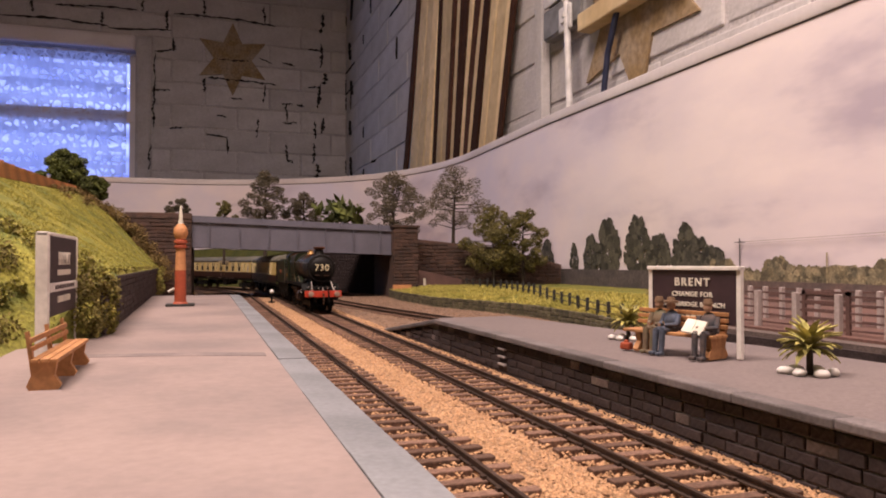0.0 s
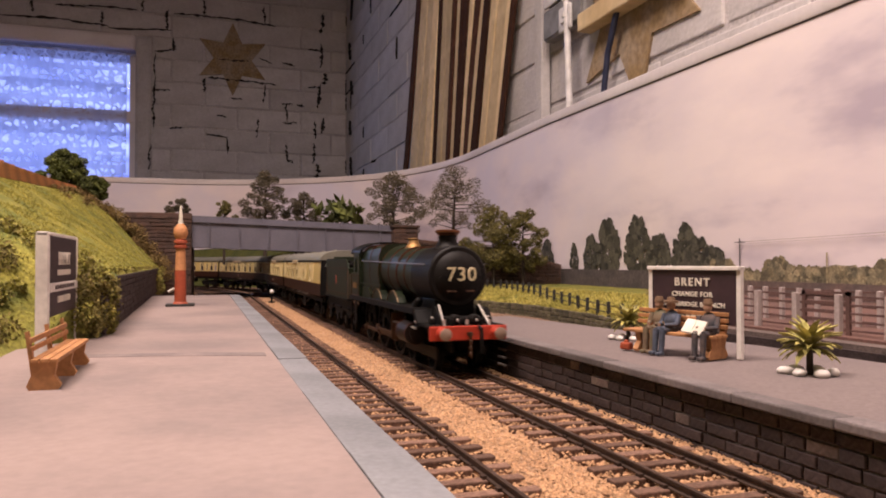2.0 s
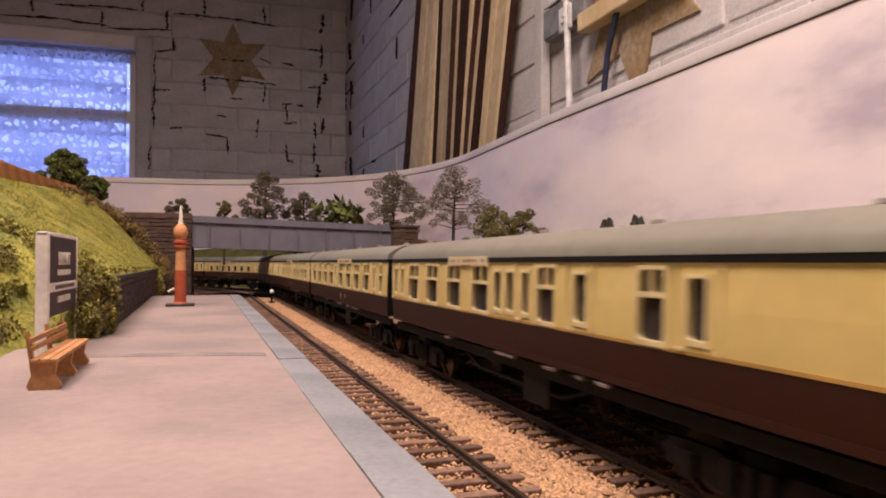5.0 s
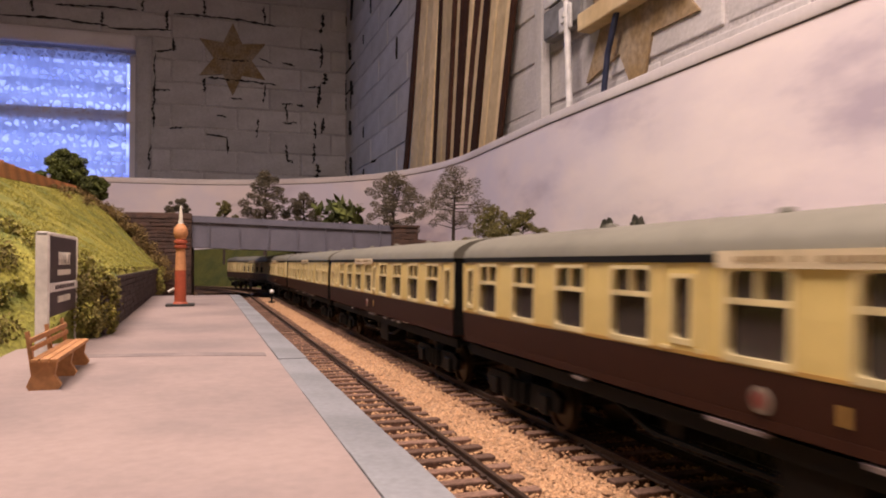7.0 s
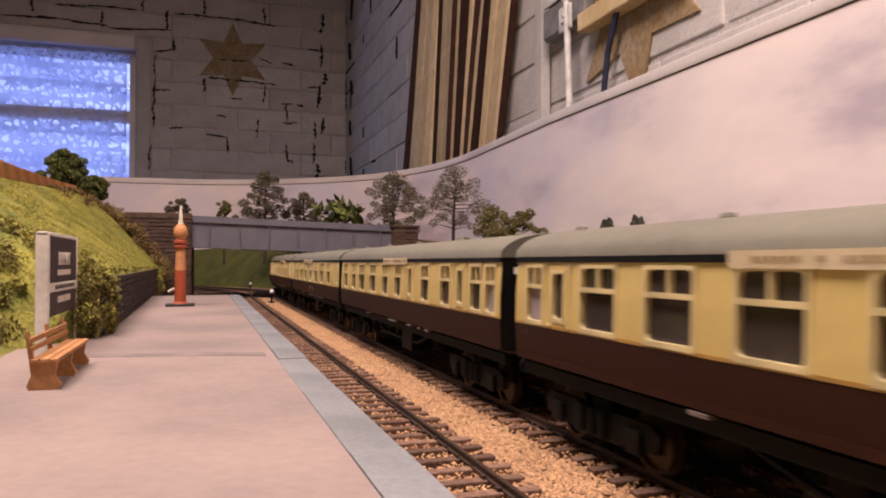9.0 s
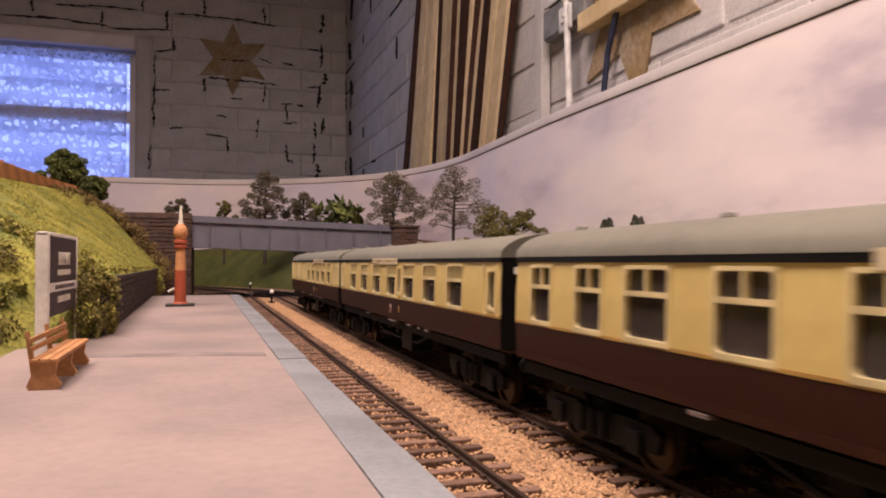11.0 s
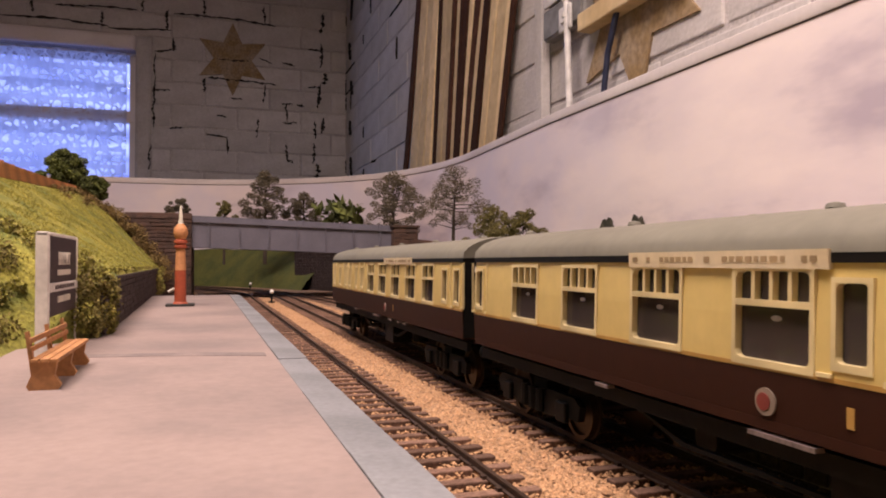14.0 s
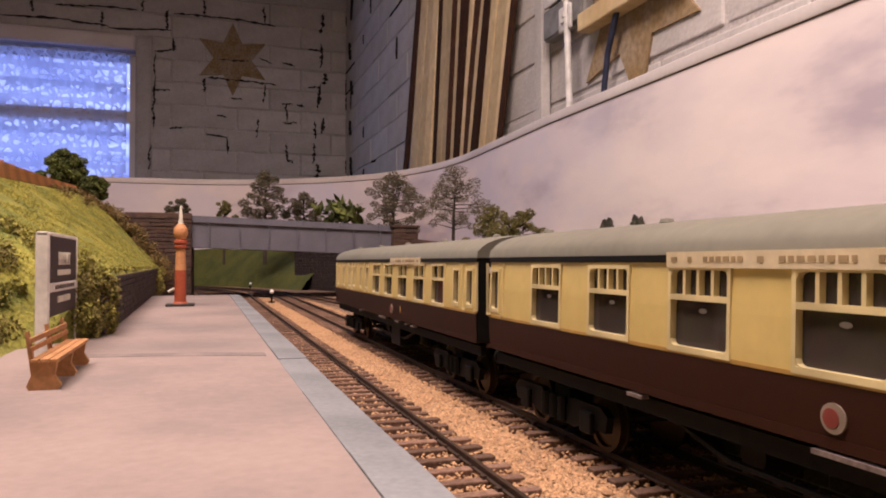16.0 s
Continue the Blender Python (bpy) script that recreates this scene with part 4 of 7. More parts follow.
LONG_ROW = [("t", 5.7, 7.4), ("w", 17.3, 9), ("d", 33.9, 5), ("w", 47.2, 10), ("w", 72.3, 9.8), ("d", 95.9, 5.3), ("w", 113.5, 10), ("w", 137, 11), ("w", 162, 13), ("w", 188.3, 14), ("w", 212.0, 11), ("w", 236, 10.5)]
coaches = [
    coach("chocolate and cream brake coach coupled behind the tender", FIRST_ROW, (140, 176), None),
    coach("chocolate and cream corridor coach with frosted window in front", TURNED_ROW, (88, 131), 121),
    coach("chocolate and cream corridor coach with grey roof", SIDE_ROW, (126, 170), 138),
]
coaches.append(coach("chocolate and cream corridor coach with a window at each end", LONG_ROW, (102, 143), None))
coaches.append(coach("chocolate and cream open coach with white roof board and roundel", OPEN_ROW, (118, 167), 130))
coaches.append(coach("chocolate and cream brake coach at the train's tail", BRAKE_ROW, (62, 110), 108))
for k, c_ in enumerate(coaches):
    TRAIN.append((c_, 0.129 + k * GAP, 0.0935))

# ---- train: locomotive ----
BEAM = 0.083


def Y(a):
    """From the length behind the buffer beam to the engine's own y."""
    return a - BEAM


loco = empty("steam_locomotive", "dark green express steam locomotive with copper-capped chimney", "locomotive")


def round_body(name, stations, mat, seg=28, label=""):
    """A barrel along y: (length behind the beam, radius, centre height)."""
    return part(name, loft(bmesh.new(), [[(r * math.cos(2 * math.pi * i / seg), Y(a), z + r * math.sin(2 * math.pi * i / seg)) for i in range(seg)] for a, r, z in stations]), mat, loco, label, smooth=True)


round_body("smokebox", [(0.0165, 0.0119, 0.0382), (0.0172, 0.0126, 0.0382), (0.044, 0.0126, 0.0382)], M["smokebox"], label="black smokebox")
round_body("smokebox_door", [(0.0136, 0.0020, 0.0382), (0.0140, 0.0060, 0.0382), (0.0152, 0.0092, 0.0382), (0.0166, 0.0104, 0.0382), (0.0170, 0.0104, 0.0382)], M["smokebox"])
round_body("boiler", [(0.044, 0.0117, 0.0386), (0.070, 0.0119, 0.0388), (0.100, 0.0130, 0.0398)], M["green"], label="dark green tapered boiler")
for a in (0.0445, 0.058, 0.071, 0.0855, 0.0995):
    f = (a - 0.044) / 0.056
    round_body("boiler_band", [(a - 0.00032, 0.0119 + 0.0012 * f, 0.0386 + 0.0011 * f), (a + 0.00032, 0.0119 + 0.0012 * f, 0.0386 + 0.0011 * f)], M["orange"], label="orange-lined boiler band")
bm = bmesh.new()
shape = [(-0.0125, 0.026), (-0.0140, 0.038), (-0.0136, 0.0470), (-0.0122, 0.0512), (-0.0095, 0.0530), (-0.004, 0.0535), (0.004, 0.0535), (0.0095, 0.0530), (0.0122, 0.0512), (0.0136, 0.0470), (0.0140, 0.038), (0.0125, 0.026)]
loft(bm, [[(x, Y(a), z - d) for x, z in shape] for a, d in ((0.1, 0.0), (0.142, 0.0012))])
part("firebox", bm, M["green"], loco, "square-shouldered green firebox", smooth=True)
for a in (0.1006, 0.121, 0.1405):
    part("firebox_band", loft(bmesh.new(), [[(x * 1.012, Y(b), z * 1.006 - 0.0002) for x, z in shape] for b in (a - 0.0004, a + 0.0004)]), M["orange"], loco)
chim = add_lathe(bmesh.new(), [(0.0066, -0.0012), (0.0048, 0.0004), (0.0040, 0.0022), (0.0041, 0.0050)], 24, pose(0, Y(0.030), 0.0505))
chimney = part("chimney", chim, M["smokebox"], loco, "black chimney", smooth=True)
part("chimney_cap", add_lathe(bmesh.new(), [(0.0041, 0.0048), (0.0045, 0.0053), (0.0054, 0.0060), (0.0054, 0.0068), (0.0044, 0.0072), (0.0032, 0.0066)], 24, pose(0, Y(0.030), 0.0505)), M["copper"], chimney, "flared copper cap", smooth=True)
part("safety_valve_bonnet", add_lathe(bmesh.new(), [(0.0046, -0.0010), (0.0036, 0.0008), (0.0028, 0.0020), (0.0024, 0.0036), (0.0028, 0.0043), (0.0022, 0.0047), (0.0014, 0.0043)], 20, pose(0, Y(0.084), 0.0512)), M["brass"], loco, "polished brass bonnet", smooth=True)
# cab
bm = bmesh.new()
roof_line = [(0.0158 * math.cos(math.pi * i / 12), 0.0492 + 0.0062 * math.sin(math.pi * i / 12)) for i in range(13)]
inner = [(x * 0.94, z - 0.0007) for x, z in reversed(roof_line)]
prism(bm, roof_line + inner, "y", Y(0.139), Y(0.1655))
part("cab_roof", bm, M["smokebox"], loco, "dark arched cab roof", smooth=True)
for s in (-1, 1):
    bm = bmesh.new()
    for a, b, z0, z1 in ((0.1405, 0.1640, 0.0225, 0.0380), (0.1405, 0.1460, 0.0380, 0.0492), (0.1525, 0.1560, 0.0380, 0.0492), (0.1460, 0.1525, 0.0460, 0.0492)):
        add_box(bm, s * 0.0150, s * 0.0158, Y(a), Y(b), z0, z1)
    cs = part("cab_side", bm, M["green"], loco, "green cab side with orange lining")
    bm = bmesh.new()
    for a, b, z0, z1 in ((0.1420, 0.1625, 0.0248, 0.0252), (0.1420, 0.1625, 0.0362, 0.0366), (0.1420, 0.1424, 0.0248, 0.0366), (0.1621, 0.1625, 0.0248, 0.0366)):
        add_box(bm, s * 0.01575, s * 0.0160, Y(a), Y(b), z0, z1)
    part("lining", bm, M["orange"], cs)
    part("nameplate_bar", box(s * 0.01575, s * 0.0161, Y(0.1470), Y(0.1570), 0.0292, 0.0322), M["brass"], cs, "brass plate")
    part("handrail", cyl((s * 0.0163, Y(0.1648), 0.0225), (s * 0.0163, Y(0.1648), 0.0370), 0.0004, seg=8), M["steel"], loco)
    part("boiler_handrail", cyl((s * 0.0132, Y(0.0200), 0.0430), (s * 0.0146, Y(0.138), 0.0446), 0.00032, seg=8), M["steel"], loco)
part("cab_front", box(-0.0150, 0.0150, Y(0.1400), Y(0.1412), 0.0225, 0.0500), M["green"], loco)
part("cab_floor", box(-0.0150, 0.0150, Y(0.1412), Y(0.1640), 0.0220, 0.0228), M["black"], loco)
part("backhead", box(-0.0095, 0.0095, Y(0.1415), Y(0.1450), 0.0228, 0.0440, 0.001), M["black"], loco)
# footplate, frames, splashers
bm = bmesh.new()
add_box(bm, -0.0164, 0.0164, Y(0.026), Y(0.1650), 0.0238, 0.0247)
for s in (-1, 1):
    add_box(bm, s * 0.0154, s * 0.0166, Y(0.026), Y(0.1650), 0.0224, 0.0248)
    prism(bm, [(Y(0.0270), 0.0248), (Y(0.0240), 0.0244), (Y(0.0200), 0.0194), (Y(0.0200), 0.0179), (Y(0.0216), 0.0179), (Y(0.0260), 0.0228), (Y(0.0270), 0.0228)], "x", s * 0.0070, s * 0.0164)
add_box(bm, -0.0158, 0.0158, Y(0.0050), Y(0.0212), 0.0182, 0.0191)
part("footplate", bm, M["black"], loco, "black running plate")
bm = bmesh.new()
for s in (-1, 1):
    add_box(bm, s * 0.0058, s * 0.0066, Y(0.0050), Y(0.164), 0.0085, 0.0216)
    prism(bm, [(Y(0.0055), 0.0190), (Y(0.013), 0.0232), (Y(0.017), 0.0260), (Y(0.020), 0.0260), (Y(0.020), 0.0190)], "x", s * 0.0090, s * 0.0098)
part("main_frame", bm, M["black"], loco)
part("saddle", box(-0.0085, 0.0085, Y(0.0200), Y(0.0400), 0.0185, 0.0290, 0.0008), M["black"], loco)
part("valve_cover", box(-0.0074, 0.0074, Y(0.008), Y(0.0165), 0.0191, 0.0222, 0.0008), M["black"], loco)
for s in (-1, 1):
    vc = part("valve_chest", add_lathe(bmesh.new(), [(0.0021, 0), (0.0021, 0.0044), (0.0017, 0.0050), (0.0006, 0.0053)], 18, pose(s * 0.0040, Y(0.0110), 0.0211) @ Matrix.Rotation(radians(90), 4, "X")), M["smokebox"], loco, "round black valve chest", smooth=True)
    part("cover_bolt", add_ball(bmesh.new(), (s * 0.0040, Y(0.0056), 0.0211), 0.0006, sub=1), M["bright_steel"], vc)
    part("lubricator", box(s * 0.0108, s * 0.0132, Y(0.012), Y(0.015), 0.0191, 0.0214, 0.0003), M["black"], loco)
    part("lubricator_cap", add_ball(bmesh.new(), (s * 0.0120, Y(0.0135), 0.0217), 0.0006, sub=1), M["bright_steel"], loco)
    fs_ = part("front_step", box(s * 0.0140, s * 0.0164, Y(0.0215), Y(0.0285), 0.0166, 0.0173), M["black"], loco, "black front step with worn edges")
    part("step_edge", box(s * 0.0163, s * 0.0166, Y(0.0215), Y(0.0285), 0.0166, 0.0174), M["bright_steel"], fs_)
    part("drain_cock", add_ball(bmesh.new(), (s * 0.0160, Y(0.0225), 0.0196), 0.0008, sub=1), M["bright_steel"], loco)
for s in (-1, 1):
    part("frame_stay", cyl((s * 0.0094, Y(0.0056), 0.0190), (s * 0.0086, Y(0.0155), 0.0266), 0.00042, seg=8), M["bright_steel"], loco, "bright diagonal stay")
    part("steam_pipe", add_cyl(add_ball(bmesh.new(), (s * 0.0112, Y(0.036), 0.0272), 0.0018), (s * 0.0112, Y(0.036), 0.0272), (s * 0.0130, Y(0.038), 0.0215), 0.0019, seg=12), M["smokebox"], loco, smooth=True)
    bm = add_cyl(bmesh.new(), (s * 0.0142, Y(0.030), 0.0140), (s * 0.0142, Y(0.047), 0.0140), 0.0046, seg=20)
    add_cyl(bm, (s * 0.0142, Y(0.0295), 0.0140), (s * 0.0142, Y(0.0300), 0.0140), 0.0026, seg=14)
    part("cylinder", bm, M["cylinder_brown"], loco, "oily brown outside cylinder", smooth=True)
    for a in (0.031, 0.046):
        part("cylinder_band", cyl((s * 0.0142, Y(a - 0.0004), 0.0140), (s * 0.0142, Y(a + 0.0004), 0.0140), 0.0048, seg=20), M["orange"], loco)
    for a in (0.071, 0.1045):
        ring = [(Y(a) + 0.0152 * math.cos(math.pi * i / 28), 0.0130 + 0.0174 * math.sin(math.pi * i / 28)) for i in range(29)]
        ring = [p for p in ring if p[1] > 0.0246]
        sp = part("splasher", prism(bmesh.new(), [(ring[0][0], 0.0246)] + ring + [(ring[-1][0], 0.0246)], "x", s * 0.0100, s * 0.0138), M["green"], loco, "green splasher with brass beading", smooth=True)
        bm = bmesh.new()
        for p, q in zip(ring, ring[1:]):
            add_cyl(bm, (s * 0.0139, p[0], p[1]), (s * 0.0139, q[0], q[1]), 0.0003, seg=6)
        part("beading", bm, M["dull_brass"], sp)
    prism_ = [(Y(0.118), 0.0246), (Y(0.118), 0.0270), (Y(0.124), 0.0304), (Y(0.1405), 0.0312), (Y(0.1405), 0.0246)]
    part("splasher", prism(bmesh.new(), prism_, "x", s * 0.0100, s * 0.0142), M["green"], loco)
    part("reversing_lever", add_box(bmesh.new(), s * 0.0144, s * 0.0149, Y(0.092), Y(0.140), 0.0318, 0.0326), M["green"], loco)
    part("slide_bar", box(s * 0.0136, s * 0.0150, Y(0.047), Y(0.066), 0.0160, 0.0168), M["steel"], loco)
    part("slide_bracket", box(s * 0.0100, s * 0.0156, Y(0.0655), Y(0.0665), 0.0080, 0.0205), M["rust_rod"], loco)
    bm = add_box(bmesh.new(), s * 0.0146, s * 0.0158, Y(0.150), Y(0.158), 0.0085, 0.0092)
    add_box(bm, s * 0.0146, s * 0.0158, Y(0.150), Y(0.158), 0.0150, 0.0157)
    add_box(bm, s * 0.0146, s * 0.0150, Y(0.151), Y(0.157), 0.0085, 0.0218)
    part("cab_steps", bm, M["black"], loco)
# front
beam = part("buffer_beam", box(-0.0160, 0.0160, Y(0.0035), Y(0.0050), 0.0134, 0.0190, 0.0003), M["red"], loco, "bright red buffer beam")
for s in (-1, 1):
    bm = add_lathe(bmesh.new(), [(0.0024, 0), (0.0024, 0.0008), (0.0017, 0.0012), (0.0014, 0.0048)], 16, pose(s * 0.0112, Y(0.0035), 0.0163) @ Matrix.Rotation(radians(90), 4, "X"))
    b_ = part("buffer", bm, M["red"], loco, "red buffer housing", smooth=True)
    part("buffer_head", add_lathe(bmesh.new(), [(0.0010, 0.0040), (0.0024, 0.0050), (0.0024, 0.0056), (0.0010, 0.0060)], 20, pose(s * 0.0112, Y(0.0035), 0.0163) @ Matrix.Rotation(radians(90), 4, "X")), M["buffer_pale"], b_, "pale worn buffer head", smooth=True)
bm = bmesh.new()
for k in range(4):
    add_ball(bm, (0, Y(0.0013), 0.0152 - 0.0024 * k), 0.0010, 0.7, 0.7, 1.5, 1)
add_box(bm, -0.0008, 0.0008, Y(0.0009), Y(0.0035), 0.0153, 0.0167)
part("screw_coupling", bm, M["rust_rod"], beam, "hanging screw coupling")
bm = bmesh.new()
pts = [Vector((0.0042, Y(0.0034), 0.0186)), Vector((0.0042, Y(0.0005), 0.0178)), Vector((0.0042, Y(0.0001), 0.0130)), Vector((0.0042, Y(0.0005), 0.0085))]
for p, q in zip(pts, pts[1:]):
    add_cyl(bm, p, q, 0.0007, seg=8)
part("vacuum_hose", bm, M["black"], beam)
for x in (-0.0095, 0.0, 0.0095):
    part("lamp_iron", box(x - 0.0005, x + 0.0005, Y(0.0056), Y(0.0060), 0.0190, 0.0214), M["bright_steel"], loco)
for s in (-1, 1):
    part("door_handrail", cyl((s * 0.0058, Y(0.0128), 0.0322), (s * 0.0022, Y(0.0124), 0.0322), 0.0003, seg=8), M["rust_rod"], loco)
frame_ = part("number_frame", box(-0.0093, 0.0093, Y(0.0122), Y(0.0126), 0.0375, 0.0383), M["black"], loco)
lettering("730", 0.0080, 0.0003, M["number_white"], frame_, pose(0, Y(0.0119), 0.0388, 90, 0, 0), "train_number", 0.004, 1.10)
# wheels and rods
bogie = part("bogie", add_box(add_box(bmesh.new(), -0.0105, -0.0095, Y(0.012), Y(0.060), 0.0050, 0.0100, 0.0003), 0.0095, 0.0105, Y(0.012), Y(0.060), 0.0050, 0.0100, 0.0003), M["black"], loco, "black bogie frame")
for a in (0.0205, 0.0511):
    wheelset(bogie, Y(a), 0.0062, spokes=10)
for a in (0.073, 0.105, 0.138):
    wheelset(loco, Y(a), 0.0130, spokes=18, name="driving_wheelset")
for s in (-1, 1):
    bm = bmesh.new()
    add_box(bm, s * 0.0112, s * 0.0119, Y(0.073), Y(0.138), -0.0009, 0.0009, 0.0002)
    for a in (0.073, 0.105, 0.138):
        add_cyl(bm, (s * 0.0108, Y(a), 0), (s * 0.0123, Y(a), 0), 0.0018, seg=12)
    rod = part("coupling_rod", bm, M["rust_rod"], loco, "oily coupling rod", smooth=False)
    RODS.append((rod, (0, 0, 0.0130), 0.0130, 0.0050))
    bm = bmesh.new()
    add_box(bm, s * 0.0126, s * 0.0133, Y(0.058), Y(0.105), -0.0008, 0.0008, 0.0002)
    add_cyl(bm, (s * 0.0121, Y(0.105), 0), (s * 0.0136, Y(0.105), 0), 0.0021, seg=12)
    rod = part("connecting_rod", bm, M["rust_rod"], loco, "oily connecting rod")
    RODS.append((rod, (0, 0, 0.0132), 0.0130, 0.0032))
TRAIN.append((loco, -0.268 + BEAM, 0.045))

# ---- train: tender ----
tender = empty("tender", "dark green locomotive tender with black frames", "tender")
for s in (-1, 1):
    bm = prism(bmesh.new(), [(-0.041, 0.0215), (0.043, 0.0215), (0.043, 0.0445), (0.040, 0.0462), (-0.030, 0.0462), (-0.036, 0.0440), (-0.041, 0.0400)], "x", s * 0.0150, s * 0.0158)
    sd = part("tender_side", bm, M["green"], tender, "green tender side lined in orange")
    bm = bmesh.new()
    for a, b, z0, z1 in ((-0.038, 0.040, 0.0240, 0.0244), (-0.038, 0.040, 0.0398, 0.0402), (-0.038, -0.0376, 0.0240, 0.0402), (0.0396, 0.040, 0.0240, 0.0402)):
        add_box(bm, s * 0.01575, s * 0.0160, a, b, z0, z1)
    part("lining", bm, M["orange"], sd)
    part("crest", add_lathe(bmesh.new(), [(0.0022, -0.0002), (0.0022, 0.0002)], 12, Matrix.Translation((s * 0.0159, 0.002, 0.0325)) @ Matrix.Rotation(radians(90), 4, "Y") @ Matrix.Diagonal((1.4, 0.7, 1, 1))), M["crane_red"], sd, "red crest")
    bm = prism(bmesh.new(), [(-0.042, 0.0205), (0.044, 0.0205), (0.044, 0.0130), (0.036, 0.0090), (0.028, 0.0130), (0.016, 0.0130), (0.009, 0.0075), (-0.007, 0.0075), (-0.013, 0.0130), (-0.024, 0.0130), (-0.030, 0.0090), (-0.042, 0.0130)], "x", s * 0.0128, s * 0.0138)
    for y in (-0.028, 0.001, 0.030):
        add_box(bm, s * 0.0136, s * 0.0150, y - 0.003, y + 0.003, 0.0060, 0.0110, 0.0004)
        add_box(bm, s * 0.0138, s * 0.0146, y - 0.009, y + 0.009, 0.0140, 0.0156, 0.0004)
    part("tender_frame", bm, M["black"], tender, "black outside frame")
    part("handrail", cyl((s * 0.0162, -0.0425, 0.0220), (s * 0.0162, -0.0425, 0.0390), 0.0004, seg=8), M["steel"], tender)
part("tank", box(-0.0151, 0.0151, -0.030, 0.0432, 0.0215, 0.0400), M["green"], tender)
part("footplate", box(-0.0166, 0.0166, -0.0425, 0.0445, 0.0205, 0.0216), M["black"], tender)
bm = bmesh.new()
rr = random.Random(8)
for k in range(160):
    add_ball(bm, (rr.uniform(-0.013, 0.013), rr.uniform(-0.028, 0.014), 0.0400 + rr.uniform(0, 0.0045)), rr.uniform(0.0009, 0.0019), 1, 1, 0.8, 1)
tagged(part("coal", bm, M["black"], tender, "heap of black coal"), kind="stuff")
part("coal_plate", box(-0.0150, 0.0150, 0.016, 0.0168, 0.0400, 0.0475), M["green"], tender)
part("rear_panel", box(-0.0158, 0.0158, 0.0425, 0.0434, 0.0215, 0.0445), M["black"], tender)
part("filler", cyl((0, 0.030, 0.0400), (0, 0.030, 0.0440), 0.0032, seg=16), M["black"], tender)
for s in (-1, 1):
    part("buffer", add_lathe(bmesh.new(), [(0.0018, 0), (0.0013, 0.0026), (0.0026, 0.0034), (0.0026, 0.0040)], 14, pose(s * 0.0116, 0.0434, 0.0148) @ Matrix.Rotation(radians(-90), 4, "X")), M["black"], tender)
for y in (-0.028, 0.001, 0.030):
    wheelset(tender, y, 0.0082, spokes=12)
TRAIN.append((tender, -0.0105 - 0.0434, 0.029))
for c_ in coaches + [loco, tender]:
    for o in c_.children_recursive:
        if "wheelset" in o.name:
            r = o.location.z
            ROLLING.append((o, tuple(o.location), r, 1 if r < 0.010 else 2))
# ---- foliage ----
def leaves(blobs, count, size, seed, flat=0.0):
    """Small four-cornered leaves scattered through blobs (x, y, z, radius, squash), denser towards their skins."""
    rr = random.Random(seed)
    vs, fs = [], []
    weight = [b[3] ** 2 for b in blobs]
    for b in rr.choices(blobs, weight, k=count):
        d = Vector((rr.gauss(0, 1), rr.gauss(0, 1), rr.gauss(0, 1))).normalized()
        r = b[3] * (0.35 + 0.65 * rr.random() ** 0.5) * rr.uniform(0.85, 1.12)
        p = Vector((b[0] + d.x * r, b[1] + d.y * r, b[2] + d.z * r * b[4]))
        a = Vector((rr.gauss(0, 1), rr.gauss(0, 1), rr.gauss(0, 1) * (1 - flat))).normalized()
        c_ = a.cross(Vector((rr.gauss(0, 1), rr.gauss(0, 1), rr.gauss(0, 1)))).normalized()
        s = size * rr.uniform(0.6, 1.3)
        k = len(vs)
        vs += [p - a * s, p + c_ * s * 0.55, p + a * s, p - c_ * s * 0.55]
        fs.append((k, k + 1, k + 2, k + 3))
    return vs, fs


def raw_mesh(name, vs, fs, mat):
    me = bpy.data.meshes.new(name)
    me.from_pydata([tuple(v) for v in vs], [], fs)
    me.materials.append(mat)
    return me


def tree(label, at, height, width, mat, seed, count=2600, bare=0.3, clumps=16, lean=0.0, leaf=0.0015):
    """A tapered trunk with limbs that reach into clumps of leaves."""
    rr = random.Random(seed)
    t = empty("tree", label, "tree", at=at)
    blobs, bm = [], bmesh.new()
    top = Vector((lean, 0, height * 0.86))
    mid = Vector((lean * 0.3, 0, height * 0.45))
    r = height * 0.026
    add_cyl(bm, (0, 0, -0.01), mid, r, r * 0.65, 10)
    add_cyl(bm, mid, top, r * 0.65, r * 0.15, 8)
    clumps = int(clumps * 1.7) if leaf < 0.003 else clumps
    for k in range(clumps):
        f = bare + (1 - bare) * (k + 0.5) / clumps
        a = k * 2.4 + rr.uniform(-0.4, 0.4)
        spread = width * 0.56 * math.sin(math.pi * min(0.97, 0.22 + 0.74 * (f - bare) / (1 - bare))) ** 0.8 * rr.uniform(0.35, 0.95)
        c_ = Vector((math.cos(a) * spread + lean * f, math.sin(a) * spread, height * f * rr.uniform(0.95, 1.02)))
        base = mid.lerp(top, max(0, min(1, (f - 0.45) / 0.5))) if f > 0.45 else Vector((0, 0, height * f * 0.8))
        add_cyl(bm, base, c_, r * 0.3, r * 0.08, 6)
        blobs.append((*c_, width * (rr.uniform(0.08, 0.17) if leaf < 0.003 else 0.2), 0.75))
    part("trunk", bm, M["bark"], t, "thin brown trunk and limbs")
    vs, fs = leaves(blobs, int(count * (2.9 if leaf < 0.003 else 1)), leaf * (0.95 if leaf < 0.003 else 1), seed)
    me = raw_mesh("crown", vs, fs, mat)
    ob = new("crown", me)
    ob.parent = t
    return t


